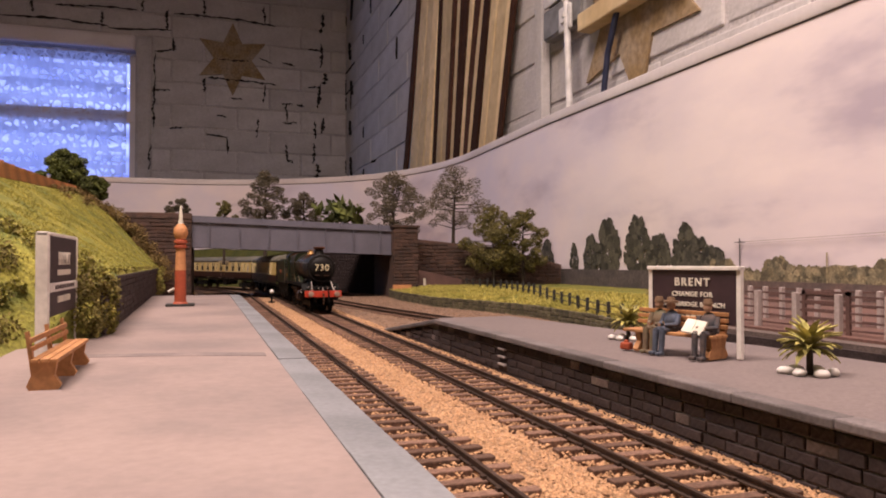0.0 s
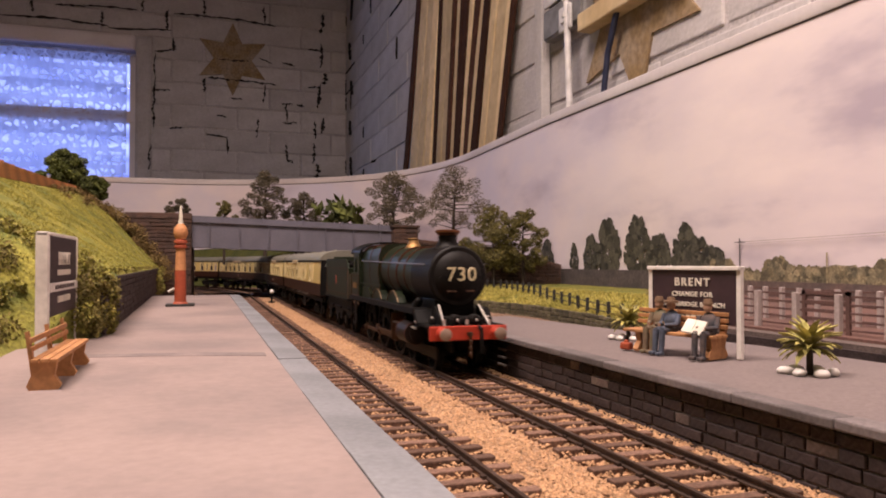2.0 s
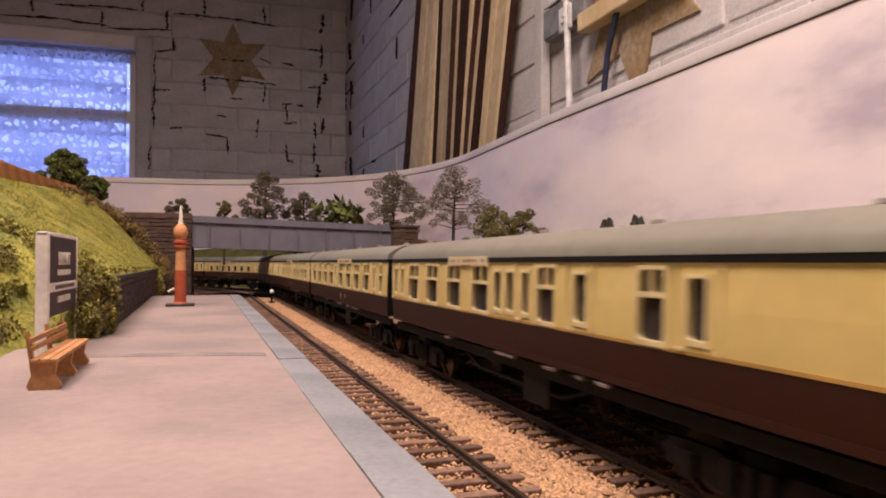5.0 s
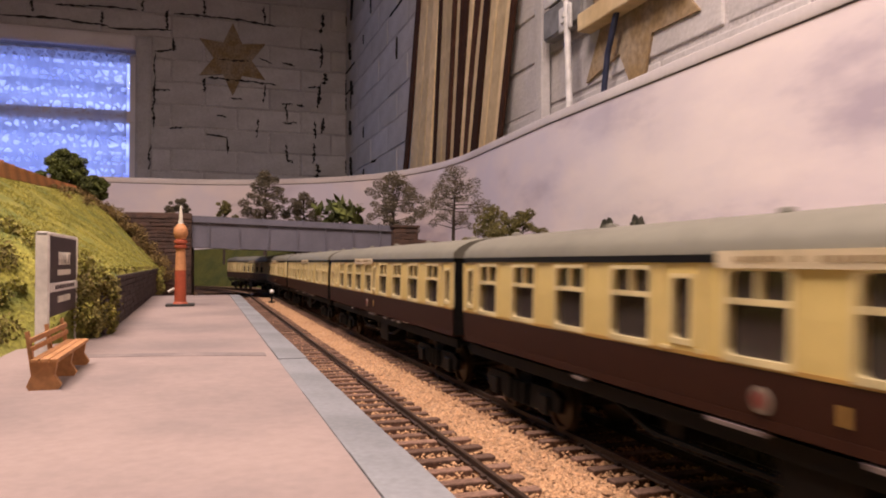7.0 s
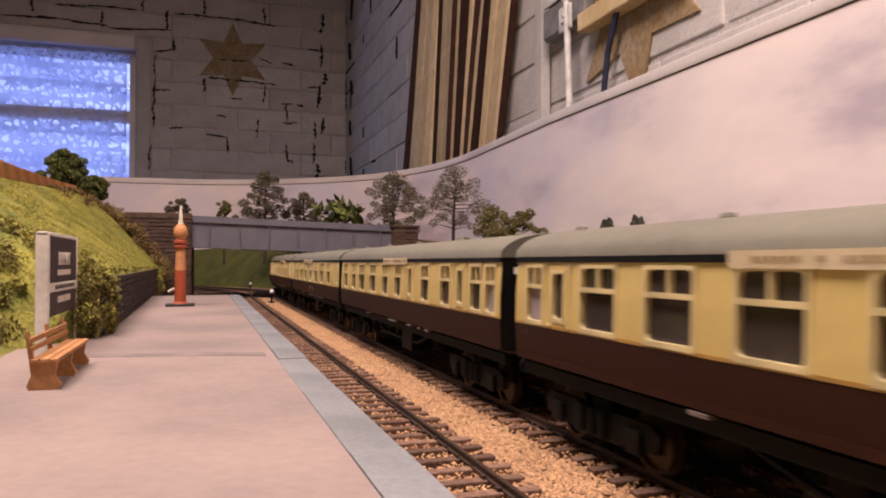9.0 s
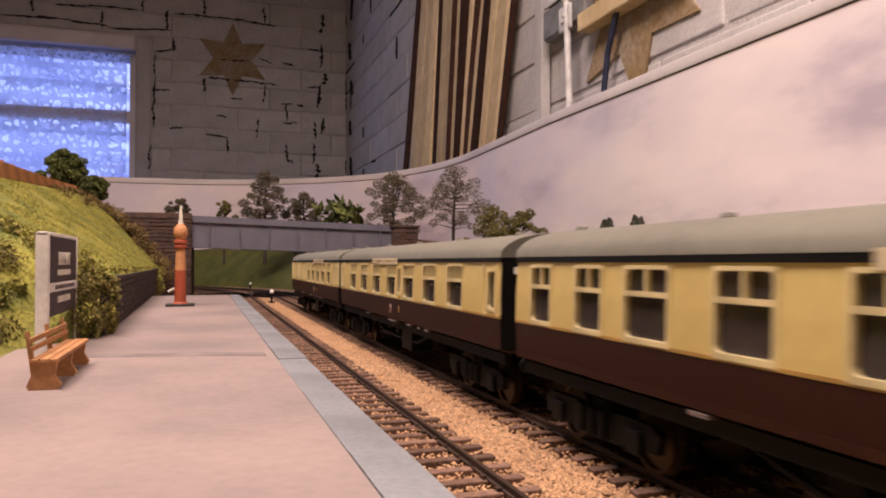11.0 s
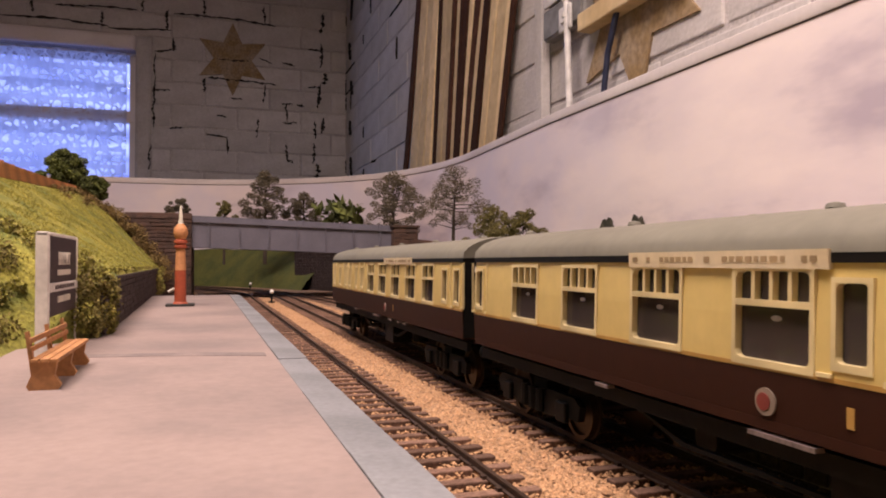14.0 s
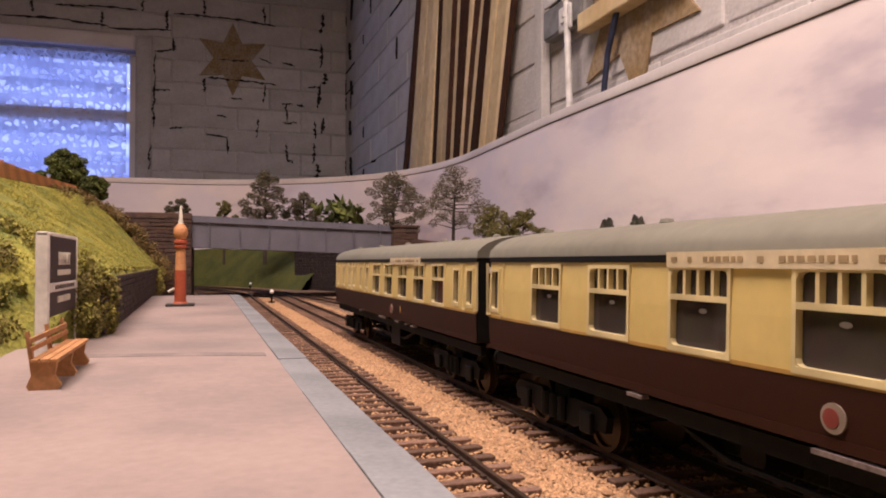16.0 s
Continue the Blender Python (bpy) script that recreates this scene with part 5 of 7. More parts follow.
tree("tall leafy model tree behind the bridge pier", (0.283, 1.125, 0.07), 0.113, 0.095, M["tree_dusk"], 1, 3600, 0.2, 22)
tree("tall sparse model tree with pinkish leaves above the wing wall", (0.360, 1.06, 0.06), 0.126, 0.092, M["tree_dusk"], 2, 2100, 0.32, 20, lean=0.004)
tree("rounded olive model tree above the wing wall", (0.372, 0.925, 0.018), 0.098, 0.080, M["tree_olive"], 3, 4200, 0.18, 22)
tree("rounded olive model tree beside the field fence", (0.418, 0.93, 0.018), 0.098, 0.068, M["tree_olive"], 4, 3400, 0.15, 20)
tree("dark rounded tree behind the bridge", (0.099, 1.30, 0.05), 0.145, 0.072, M["tree_dusk"], 5, 3600, 0.40, 22)
tree("low dark tree behind the bridge", (0.165, 1.30, 0.05), 0.112, 0.066, M["tree_dusk"], 6, 2600, 0.5, 18)
tree("small dusky tree behind the abutment", (-0.037, 1.20, 0.06), 0.083, 0.040, M["tree_dusk"], 8, 1500, 0.55, 14)
tree("small olive tree behind the bridge", (0.029, 1.20, 0.05), 0.088, 0.036, M["tree_olive"], 9, 1300, 0.58, 12)
tree("dark green bushy tree on the embankment top", (-0.149, 0.90, 0.117), 0.048, 0.050, M["tree_leaf"], 10, 5200, 0.12, 26, lean=0.003)
tree("low dark green bush beside the fence on the embankment", (-0.131, 0.95, 0.114), 0.030, 0.048, M["tree_leaf"], 12, 3000, 0.2, 12, lean=0.004)
# broad-leaved sapling on the bridge
tree("low bright green sapling behind the bridge parapet", (0.179, 1.00, 0.078), 0.046, 0.066, M["tree_leaf"], 7, 130, 0.5, 8, leaf=0.0085)

# ---- embankment beside the platform ----
RIDGE = [(-0.6, -0.27), (0.1, -0.235), (0.3, -0.205), (0.5, -0.176), (0.68, -0.159), (0.835, -0.144), (0.96, -0.118), (1.2, -0.09)]


def ridge_x(y):
    for (a, p), (b, q) in zip(RIDGE, RIDGE[1:]):
        if a <= y <= b:
            return p + (q - p) * (y - a) / (b - a)
    return RIDGE[-1][1]


def foot_x(y):
    return -0.0415 - 0.014 * max(0, (y - 0.33)) if y > 0.33 else -0.0415 - 0.020 * min(1, (0.33 - y) / 0.035)


def bank_z(x, y):
    fx, rx = foot_x(y), ridge_x(y)
    base = PZ - 0.001 + (0.025 if y > 0.33 else 0.025 * max(0, 1 - (0.33 - y) / 0.03)) * (1 if y < 0.80 else 1)
    u = (fx - x) / (fx - rx)
    top = 0.1215 - 0.04 * min(0.22, 0.9 - y) if y < 0.9 else 0.1215 - 0.12 * min(0.13, y - 0.9)
    if u >= 1:
        return top
    u = max(0, u)
    return base + (top - base) * (1 - (1 - u) ** 1.14) + 0.0035 * noise.noise((x * 45, y * 30, 2)) * min(1, u * 4) * min(1, (1 - u) * 5)


bm = bmesh.new()
rows_ = []
N = 46
for j in range(120):
    y = -0.6 + 1.54 * j / 119
    fx, rx = foot_x(y), ridge_x(y)
    row = []
    for i in range(N):
        x = fx + (rx - 0.02 - fx) * i / (N - 5) if i < N - 4 else rx - 0.02 - 0.2 * (i - N + 5)
        row.append(bm.verts.new((x, y, bank_z(x, y))))
    edge = bm.verts.new((fx + 0.001, y, -0.005))
    rows_.append([edge] + row)
for a, b in zip(rows_, rows_[1:]):
    for i in range(len(a) - 1):
        bm.faces.new((a[i], a[i + 1], b[i + 1], b[i]))
bank = thing("embankment", bm, M["grass"], "steep grassy embankment beside the pale platform", "embankment", kind="structure", smooth=True)
rr = random.Random(21)
vs, fs = [], []


def blade(p, h, w, lean):
    a = rr.uniform(0, 6.28)
    k = len(vs)
    d = Vector((math.cos(a), math.sin(a), 0))
    e_ = Vector((rr.gauss(0, lean), rr.gauss(0, lean), 1)).normalized() * h
    vs.extend([p - d * w, p + d * w, p + e_])
    fs.append((k, k + 1, k + 2))


for _ in range(105000):
    y = rr.uniform(0.12, 0.95)
    fx, rx = foot_x(y), ridge_x(y)
    x = fx + (rx - 0.01 - fx) * rr.random() ** 0.9
    if noise.noise((x * 30, y * 30, 7)) > -0.35:
        blade(Vector((x, y, bank_z(x, y) - 0.0004)), rr.uniform(0.0008, 0.0021), 0.0004, 0.8)
tagged(new("grass_tufts", raw_mesh("grass_tufts", vs, fs, M["tuft"])), "short yellow-green static grass on the embankment", "grass", kind="stuff")
# ivy and scrub over the wall and at the bank's foot
blobs = []
for _ in range(64):
    y = rr.uniform(0.12, 0.345)
    x = foot_x(y) - rr.uniform(0.006, 0.040)
    blobs.append((x, y, bank_z(x, y) + 0.001, rr.uniform(0.003, 0.0075), 0.9))
for _ in range(70):
    y = rr.uniform(0.318, 0.368)
    blobs.append((foot_x(y) + rr.uniform(-0.004, 0.002), y, rr.uniform(PZ + 0.002, 0.036), rr.uniform(0.003, 0.006), 1.0))
for _ in range(60):
    y = rr.uniform(0.36, 0.90)
    blobs.append((foot_x(y) - 0.003, y, 0.0385, rr.uniform(0.0015, 0.004), 0.7))
for _ in range(16):
    y = rr.uniform(0.76, 0.93)
    blobs.append((foot_x(y) + 0.003, y, rr.uniform(PZ, 0.036), rr.uniform(0.003, 0.006), 1.0))
v2, f2 = leaves(blobs, 24000, 0.0009, 31)
tagged(new("ivy", raw_mesh("ivy", v2, f2, M["scrub"])), "olive scrub and ivy along the bank's foot", "shrub", kind="stuff")
v2, f2 = leaves([(x, y, z + 0.001, r * 0.9, s) for x, y, z, r, s in blobs[::2]], 14000, 0.0009, 33)
tagged(new("ivy_fresh", raw_mesh("ivy_fresh", v2, f2, M["tuft"])), "yellow-green fresh growth in the scrub", "shrub", kind="stuff")
blobs = []
for _ in range(150):
    f = rr.random()
    y = 0.80 + 0.14 * f ** 0.6
    x = ridge_x(y) + (foot_x(y) - ridge_x(y)) * rr.random() * (f ** 3 if rr.random() < 0.5 else 1) * (1 if f > 0.6 else 0.25)
    blobs.append((x, y, bank_z(x, y) + 0.001, rr.uniform(0.002, 0.0055), 0.8))
for _ in range(130):
    f = rr.random()
    blobs.append((-0.105 + 0.068 * f + rr.uniform(-0.012, 0.004), 0.915 + rr.uniform(-0.02, 0.02), 0.108 - 0.075 * f ** 1.3 - rr.uniform(0, 0.012), rr.uniform(0.004, 0.009), 0.9))
v2, f2 = leaves(blobs, 21000, 0.0011, 35)
tagged(new("brown_scrub", raw_mesh("brown_scrub", v2, f2, M["scrub_brown"])), "brownish scrub where the bank meets the bridge", "shrub", kind="stuff")

# stone retaining wall behind the platform
rwall = thing("retaining_wall", prism(bmesh.new(), [(foot_x(0.335) + 0.001, 0.335), (foot_x(0.94) + 0.001, 0.94), (foot_x(0.94) - 0.004, 0.94), (foot_x(0.335) - 0.004, 0.335)], "z", -0.005, 0.0365),
              M["mortar_dark"], "dark stone retaining wall below the bank", "wall", kind="structure")
mats = [mesh_of("stone", box(-0.0002, 0.0012, -w / 2, w / 2, -0.00135, 0.00135, 0.0003), M["stone_dark"]) for w in (0.0062, 0.0084, 0.0108)]
for row in range(8):
    y = 0.338 + 0.003 * (row % 2)
    while y < 0.80:
        k = rr.randrange(3)
        w = (0.0062, 0.0084, 0.0108)[k]
        piece("stone", mats[k], rwall, pose(foot_x(y + w / 2) + 0.0012 + rr.uniform(-.0002, .0003), y + w / 2, PZ + 0.0016 + row * 0.0030))
        y += w + 0.0005

# orange timber fence along the top of the bank
fence = empty("timber_fence", "weathered orange timber fence along the embankment top", "fence")
post = mesh_of("post", box(-0.0012, 0.0012, -0.0012, 0.0012, -0.002, 0.0150, 0.0003), M["fence_orange"])
ys_ = [0.43 + 0.026 * i for i in range(19)]


def fence_foot(y):
    return 0.1230 - 0.04 * min(0.22, max(0, 0.9 - y))


for y in ys_:
    piece("post", post, fence, pose(ridge_x(y) - 0.0022, y, fence_foot(y) - 0.0005 - 0.012 * max(0, (y - 0.68) / 0.22)))
for a, b in zip(ys_, ys_[1:]):
    for k in range(4):
        up = [fence_foot(y) + 0.0005 + k * (0.0036 - 0.0028 * min(1, max(0, (y - 0.68) / 0.22))) for y in (a, b)]
        p, q = Vector((ridge_x(a) - 0.0006 * k, a, up[0])), Vector((ridge_x(b) - 0.0006 * k, b, up[1]))
        m = Matrix.Translation((p + q) / 2) @ pose(0, 0, rr.uniform(-.0002, .0002), math.degrees(math.atan2(q.z - p.z, q.y - p.y)), 0, math.degrees(math.atan2(-(q - p).x, (q - p).y)))
        if "plank" not in FRAMES:
            FRAMES["plank"] = mesh_of("plank", box(-0.0005, 0.0005, -0.0134, 0.0134, -0.0019, 0.0019, 0.0002), M["fence_orange"])
        piece("plank", FRAMES["plank"], fence, m)

# ---- field, low wall, post fence ----
LOW = [(0.955, 0.236), (0.88, 0.230), (0.74, 0.231), (0.657, 0.252), (0.58, 0.268), (0.475, 0.264), (0.36, 0.245)]


def low_x(y):
    for (a, p), (b, q) in zip(LOW, LOW[1:]):
        if b <= y <= a:
            return p + (q - p) * (a - y) / (a - b)
    return LOW[-1][1] if y < 0.36 else LOW[0][1]


def field_z(x, y):
    f = max(0, x - low_x(y))
    return 0.0065 + 0.0055 * min(1, f / 0.05) + 0.0006 * noise.noise((x * 40, y * 40, 5))


def in_yard(x, y):
    """The brown goods yard takes the corner of the field behind the branch."""
    return x > 0.250 + (y - 0.36) * 0.63


M["yard_earth"] = material("yard_earth", (0.13, 0.065, 0.052), 0.95, 0, 0.2, 500, 0.4, 0.0004, tint=(0.10, 0.055, 0.045), patch=25)
bm = bmesh.new()
rows_ = []
for j in range(50):
    y = 0.345 + 0.625 * j / 49
    rows_.append([bm.verts.new((low_x(y) + (0.4985 - low_x(y)) * i / 24, y, field_z(low_x(y) + (0.4985 - low_x(y)) * i / 24, y))) for i in range(25)])
for a, b in zip(rows_, rows_[1:]):
    for i in range(24):
        f_ = bm.faces.new((a[i], a[i + 1], b[i + 1], b[i]))
        f_.material_index = 1 if in_yard(*f_.calc_center_median().xy) else 0
thing("field", bm, [M["grass"], M["yard_earth"]], "bright green grass field behind the station", "field", kind="structure", smooth=True)
vs, fs = [], []
for _ in range(26000):
    y = rr.uniform(0.35, 0.955)
    x = low_x(y) + (0.40 - low_x(y)) * rr.random() ** 1.6
    if not in_yard(x, y):
        blade(Vector((x, y, field_z(x, y) - 0.0003)), rr.uniform(0.0014, 0.0038), 0.0007, 0.6)
tagged(new("field_grass", raw_mesh("field_grass", vs, fs, M["field_tuft"])), "short yellow-green grass of the field", "grass", kind="stuff")
low = empty("low_stone_wall", "low rough stone wall along the field edge", "wall", kind="structure")
bm = bmesh.new()
loft(bm, [[(x - 0.001, y, -0.005), (x + 0.003, y, -0.005), (x + 0.003, y, 0.0060), (x - 0.001, y, 0.0060)] for y, x in LOW])
part("wall_core", bm, M["mortar_dark"], low)
M["wall_olive"] = material("mossy_stone", (0.115, 0.095, 0.06), 0.95, 0, 0.35, 900, 0.6, 0.0004, per_object=0.4, tint=(0.08, 0.075, 0.035), patch=90)
mats = [mesh_of("stone", box(-0.0012, 0.0012, -w / 2, w / 2, -0.0013, 0.0013, 0.0004), M["wall_olive"]) for w in (0.005, 0.0075, 0.010)]
for row in range(4):
    y = 0.365
    while y < 0.95:
        k = rr.randrange(3)
        w = (0.005, 0.0075, 0.010)[k]
        h = math.degrees(math.atan2(-(low_x(y + w) - low_x(y)), w))
        piece("stone", mats[k], low, pose(low_x(y + w / 2) - 0.0012, y + w / 2, -0.0030 + row * 0.0030 + rr.uniform(-.0003, .0003), 0, 0, h))
        y += w + 0.0004
pf = empty("post_fence", "black timber post and wire fence across the field", "fence")
line = [(0.333, 0.95), (0.330, 0.79), (0.292, 0.59), (0.263, 0.46), (0.240, 0.357)]
post = mesh_of("post", box(-0.0010, 0.0010, -0.0010, 0.0010, -0.002, 0.0112, 0.0003), M["fence_black"])
spots = [p for p, h in spline(line, 0.0250)]
for p in spots:
    piece("post", post, pf, pose(p.x, p.y, field_z(p.x, p.y), rr.uniform(-3, 3), rr.uniform(-3, 3), rr.uniform(0, 40)))
for a, b in zip(spots, spots[1:]):
    for z in (0.004, 0.0085):
        part("rail", cyl((a.x, a.y, field_z(a.x, a.y) + z), (b.x, b.y, field_z(b.x, b.y) + z), 0.0004, seg=5), M["fence_black"], pf)

# ---- far platform with its fences ----
yard = thing("far_platform", prism(bmesh.new(), [(0.237, -0.6), (0.237, 0.33), (0.247, 0.36), (0.498, 0.36), (0.498, -0.6)], "z", -0.006, PZ - 0.0008), M["stone_pale"], "worn buff platform strip behind the branch track", "platform", kind="structure")
part("platform_face", box(0.2350, 0.2372, -0.6, 0.328, -0.006, PZ - 0.0030), M["mortar_dark"], yard, "dark platform face")
part("yard_surface", box(0.246, 0.4975, -0.6, 0.355, PZ - 0.0012, PZ + 0.0004), M["yard_earth"], yard)


def paling(label, x, y0, y1, pitch, h, w, rails, rail_mat, lean=0.0):
    f = empty("paling_fence", label, "fence", "fences behind the branch platform")
    ps = mesh_of("post", box(-w / 2, w / 2, -w / 2, w / 2, 0, h, 0.0003), M["concrete"])
    n_ = int((y1 - y0) / pitch)
    for i in range(n_ + 1):
        piece("post", ps, f, pose(x + rr.uniform(-.0003, .0003), y0 + i * pitch, PZ - 0.0005, 0, rr.uniform(-1, 1) + lean, 0))
    rl = mesh_of("rail", box(-0.0004, 0.0004, -pitch / 2, pitch / 2, -0.00045, 0.00045), rail_mat)
    for i in range(n_):
        for k in range(rails):
            piece("rail", rl, f, pose(x + 0.0016, y0 + (i + 0.5) * pitch, PZ + h * (0.14 + 0.78 * k / max(1, rails - 1)), rr.uniform(-1, 1), 0, 0))
    return f


paling("brown railed fence with pale concrete posts", 0.252, 0.10, 0.335, 0.0235, 0.0178, 0.0026, 5, M["fence_brown"])
paling("second brown fence with close pale posts", 0.292, 0.10, 0.345, 0.0120, 0.0180, 0.0022, 5, M["fence_brown"])

# gates between the fences: dark brown frames
gate = empty("cattle_gate", "dark brown timber gate in the platform fence", "gate")
part("gate_frame", add_box(add_box(add_box(bmesh.new(), 0.2528, 0.2540, 0.2365, 0.2385, PZ, 0.0315), 0.2528, 0.2540, 0.2600, 0.2618, PZ, 0.0315), 0.2528, 0.2540, 0.2365, 0.2618, 0.0298, 0.0315), M["fence_brown"], gate)
for k in range(4):
    part("gate_bar", box(0.2530, 0.2538, 0.2385, 0.2600, 0.0150 + 0.0036 * k, 0.0165 + 0.0036 * k), M["fence_brown"], gate)

# ---- printed scenery on the backscene ----
def printed(name, y, z0, z1, w, mat, seed, poplar, x=0.4990):
    """A flat leafy silhouette on the board, of many small overlapping shapes."""
    r2 = random.Random(seed)
    bm = bmesh.new()
    h = z1 - z0
    for k in range(150):
        f = r2.random()
        if poplar:
            half = w / 2 * (math.sin(math.pi * min(1, 0.12 + 0.80 * f)) ** 0.7) * (1 - 0.45 * f)
        else:
            half = w / 2 * math.sqrt(max(0.05, 1 - (2 * f - 0.75) ** 2 * 0.5)) * (1 - 0.25 * f)
        py, pz = y + r2.uniform(-1, 1) * half, z0 + h * f * 0.96
        r = w * r2.uniform(0.05, 0.13)
        d = x - 0.0001 - 0.0008 * r2.random()
        a0 = r2.uniform(0, 6.28)
        bm.faces.new([bm.verts.new((d, py + r * r2.uniform(0.6, 1.1) * math.cos(a0 + i * 1.0472), max(z0, pz + r * r2.uniform(0.6, 1.1) * math.sin(a0 + i * 1.0472)))) for i in range(6)])
    me_ = bpy.data.meshes.new(name)
    bm.to_mesh(me_)
    bm.free()
    me_.materials.append(mat)
    ob = new(name, me_)
    ob.parent = backscene
    return ob


for k, (y, z0, z1, w) in enumerate(((1.019, 0.030, 0.079, 0.050), (0.934, 0.030, 0.071, 0.030), (0.842, 0.030, 0.098, 0.074), (0.886, 0.030, 0.080, 0.050), (0.774, 0.030, 0.099, 0.066), (0.680, 0.030, 0.086, 0.056))):
    printed("printed_poplar", y, z0, z1, w, M["print_tree"], 50 + k, True)
for k, (y, z0, z1, w) in enumerate(((0.730, 0.030, 0.075, 0.05), (0.660, 0.030, 0.070, 0.05), (0.635, 0.028, 0.058, 0.05))):
    printed("printed_tree", y, z0, z1, w, M["print_tree"], 60 + k, False)
for k in range(26):
    y = 0.64 - 0.0235 * k
    printed("printed_wood", y, 0.018, 0.034 + 0.013 * rr.random() + 0.004 * max(0, k - 8) / 8, 0.045, M["print_far"], 80 + k, False)
part("printed_hedge", box(0.4960, 0.4976, 0.60, 1.06, 0.0, 0.034), M["print_grey"], backscene, "dark grey hedge painted low on the board")
part("printed_fields", box(0.4964, 0.4977, 0.0, 0.60, 0.0, 0.0262), material("printed_field", (0.15, 0.10, 0.085), 0.85, 0, 0.2, 250, 0, tint=(0.10, 0.075, 0.07), patch=30), backscene)
part("printed_pole", add_box(add_box(bmesh.new(), 0.4972, 0.4976, 0.5926, 0.5938, 0.040, 0.067), 0.4972, 0.4976, 0.586, 0.600, 0.0628, 0.0638), M["print_grey"], backscene)
bm = bmesh.new()
add_cyl(bm, (0.4974, 0.593, 0.0635), (0.4974, 0.10, 0.074), 0.00016, seg=4)
add_cyl(bm, (0.4974, 0.593, 0.0615), (0.4974, 0.10, 0.0715), 0.00012, seg=4)
part("printed_wire", bm, M["print_far"], backscene)
part("printed_pole", box(0.4972, 0.4976, 0.4868, 0.4882, 0.026, 0.052), M["print_far"], backscene)

# ---- station furniture ----
def bench(label, at, rz, length, slats=3, deep=1.0):
    """A platform seat: two shaped ends, a thick seat and back slats; it faces local -x."""
    b = empty("platform_bench", label, "bench", "platform benches", at=at, rz=rz)
    side = [(-0.0045, 0), (0.0040, 0), (0.0050, 0.0010), (0.0036, 0.0035), (0.0042, 0.0068), (0.0056, 0.0140), (0.0046, 0.0142), (0.0030, 0.0072), (-0.0042, 0.0066), (-0.0034, 0.0035), (-0.0055, 0.0010)]
    side = [(x * deep, z) for x, z in side]
    for y in (-length / 2 + 0.002, 0, length / 2 - 0.002) if length > 0.045 else (-length / 2 + 0.002, length / 2 - 0.006):
        part("bench_end", prism(bmesh.new(), side, "y", y - 0.0010, y + 0.0010), M["bench_wood"], b, "shaped wooden end")
    for k in range(3):
        part("seat_slat", box((-0.0048 + 0.0029 * k) * deep, (-0.0022 + 0.0029 * k) * deep, -length / 2, length / 2, 0.0066, 0.0076, 0.0002), M["bench_wood"], b)
    for k in range(slats):
        z = 0.0092 + 0.0020 * k
        part("back_slat", box((0.0030 + 0.0004 * k) * deep, (0.0038 + 0.0004 * k) * deep, -length / 2, length / 2, z, z + 0.0014, 0.0002), M["bench_wood"], b)
    return b


bench("orange-brown wooden bench on the pale platform", (-0.0368, 0.2215, PZ), 180, 0.049, 2, 0.72)
bench("orange-brown wooden bench before the dark station sign", (0.1500, 0.2110, PZ), 17, 0.036)


def figurine(label, at, rz, coat, seed, hat):
    """A small seated painted figure, one plain shape; it faces local -x."""
    r2 = random.Random(seed)
    bm = bmesh.new()
    add_ball(bm, (0.0012, 0, 0.0108), 0.0030, 0.8, 1.05, 1.35)
    add_ball(bm, (0.0006, 0, 0.0164), 0.0016, 1, 0.9, 1.15)
    add_cyl(bm, (0.0006, 0, 0.0172), (0.0006, 0, 0.0178), 0.0026 if hat else 0.0017, seg=12)
    add_cyl(bm, (0.0006, 0, 0.0176), (0.0006, 0, 0.0190), 0.0015, 0.0012, 12)
    for s in (-1, 1):
        add_cyl(bm, (0.0010, s * 0.0013, 0.0082), (-0.0050, s * 0.0014, 0.0080), 0.0013, 0.0011, 10)
        add_cyl(bm, (-0.0050, s * 0.0014, 0.0084), (-0.0056, s * 0.0014, 0.0010), 0.0011, 0.0009, 10)
        add_box(bm, -0.0078, -0.0048, s * 0.0014 - 0.0009, s * 0.0014 + 0.0009, 0, 0.0012, 0.0003)
        add_cyl(bm, (0.0010, s * 0.0030, 0.0132), (-0.0004, s * 0.0034, 0.0100), 0.0009, 0.0008, 8)
        add_cyl(bm, (-0.0004, s * 0.0034, 0.0100), (-0.0038, s * 0.0012, 0.0098), 0.0008, 0.0006, 8)
    for f_ in bm.faces:
        c_ = f_.calc_center_median()
        f_.material_index = 1 if c_.z > 0.0170 or (c_.z < 0.0070 and c_.x > -0.0001) else 2 if c_.z > 0.0150 or (c_.x < -0.0030 and 0.0088 < c_.z < 0.0107) else 0
    ob = thing("seated_figurine", bm, [coat, M["fig_hat"], M["fig_flesh"]], label, "figurine", "figures on the bench", smooth=True)
    ob.matrix_world = pose(*at, 0, 0, rz)
    return ob


figurine("small painted seated figure in a tan coat on the bench", (0.1482, 0.2172, PZ), 20, M["fig_tan"], 1, False)
figurine("small painted seated figure in a blue coat and hat", (0.1490, 0.2118, PZ), 12, M["fig_blue"], 2, True)
figurine("small painted seated figure in dark clothes with a newspaper", (0.1526, 0.1972, PZ), 24, M["fig_dark"], 3, False)
news = thing("newspaper", add_box(add_box(bmesh.new(), -0.0004, 0.0004, -0.0036, 0.0, -0.0026, 0.0026), -0.0005, 0.0003, 0.0001, 0.0036, -0.0025, 0.0026), M["letter"], "open white newspaper held on the seated figure's lap", "newspaper")
news.matrix_world = pose(0.1486, 0.1982, PZ + 0.0100, 8, 40, 24)
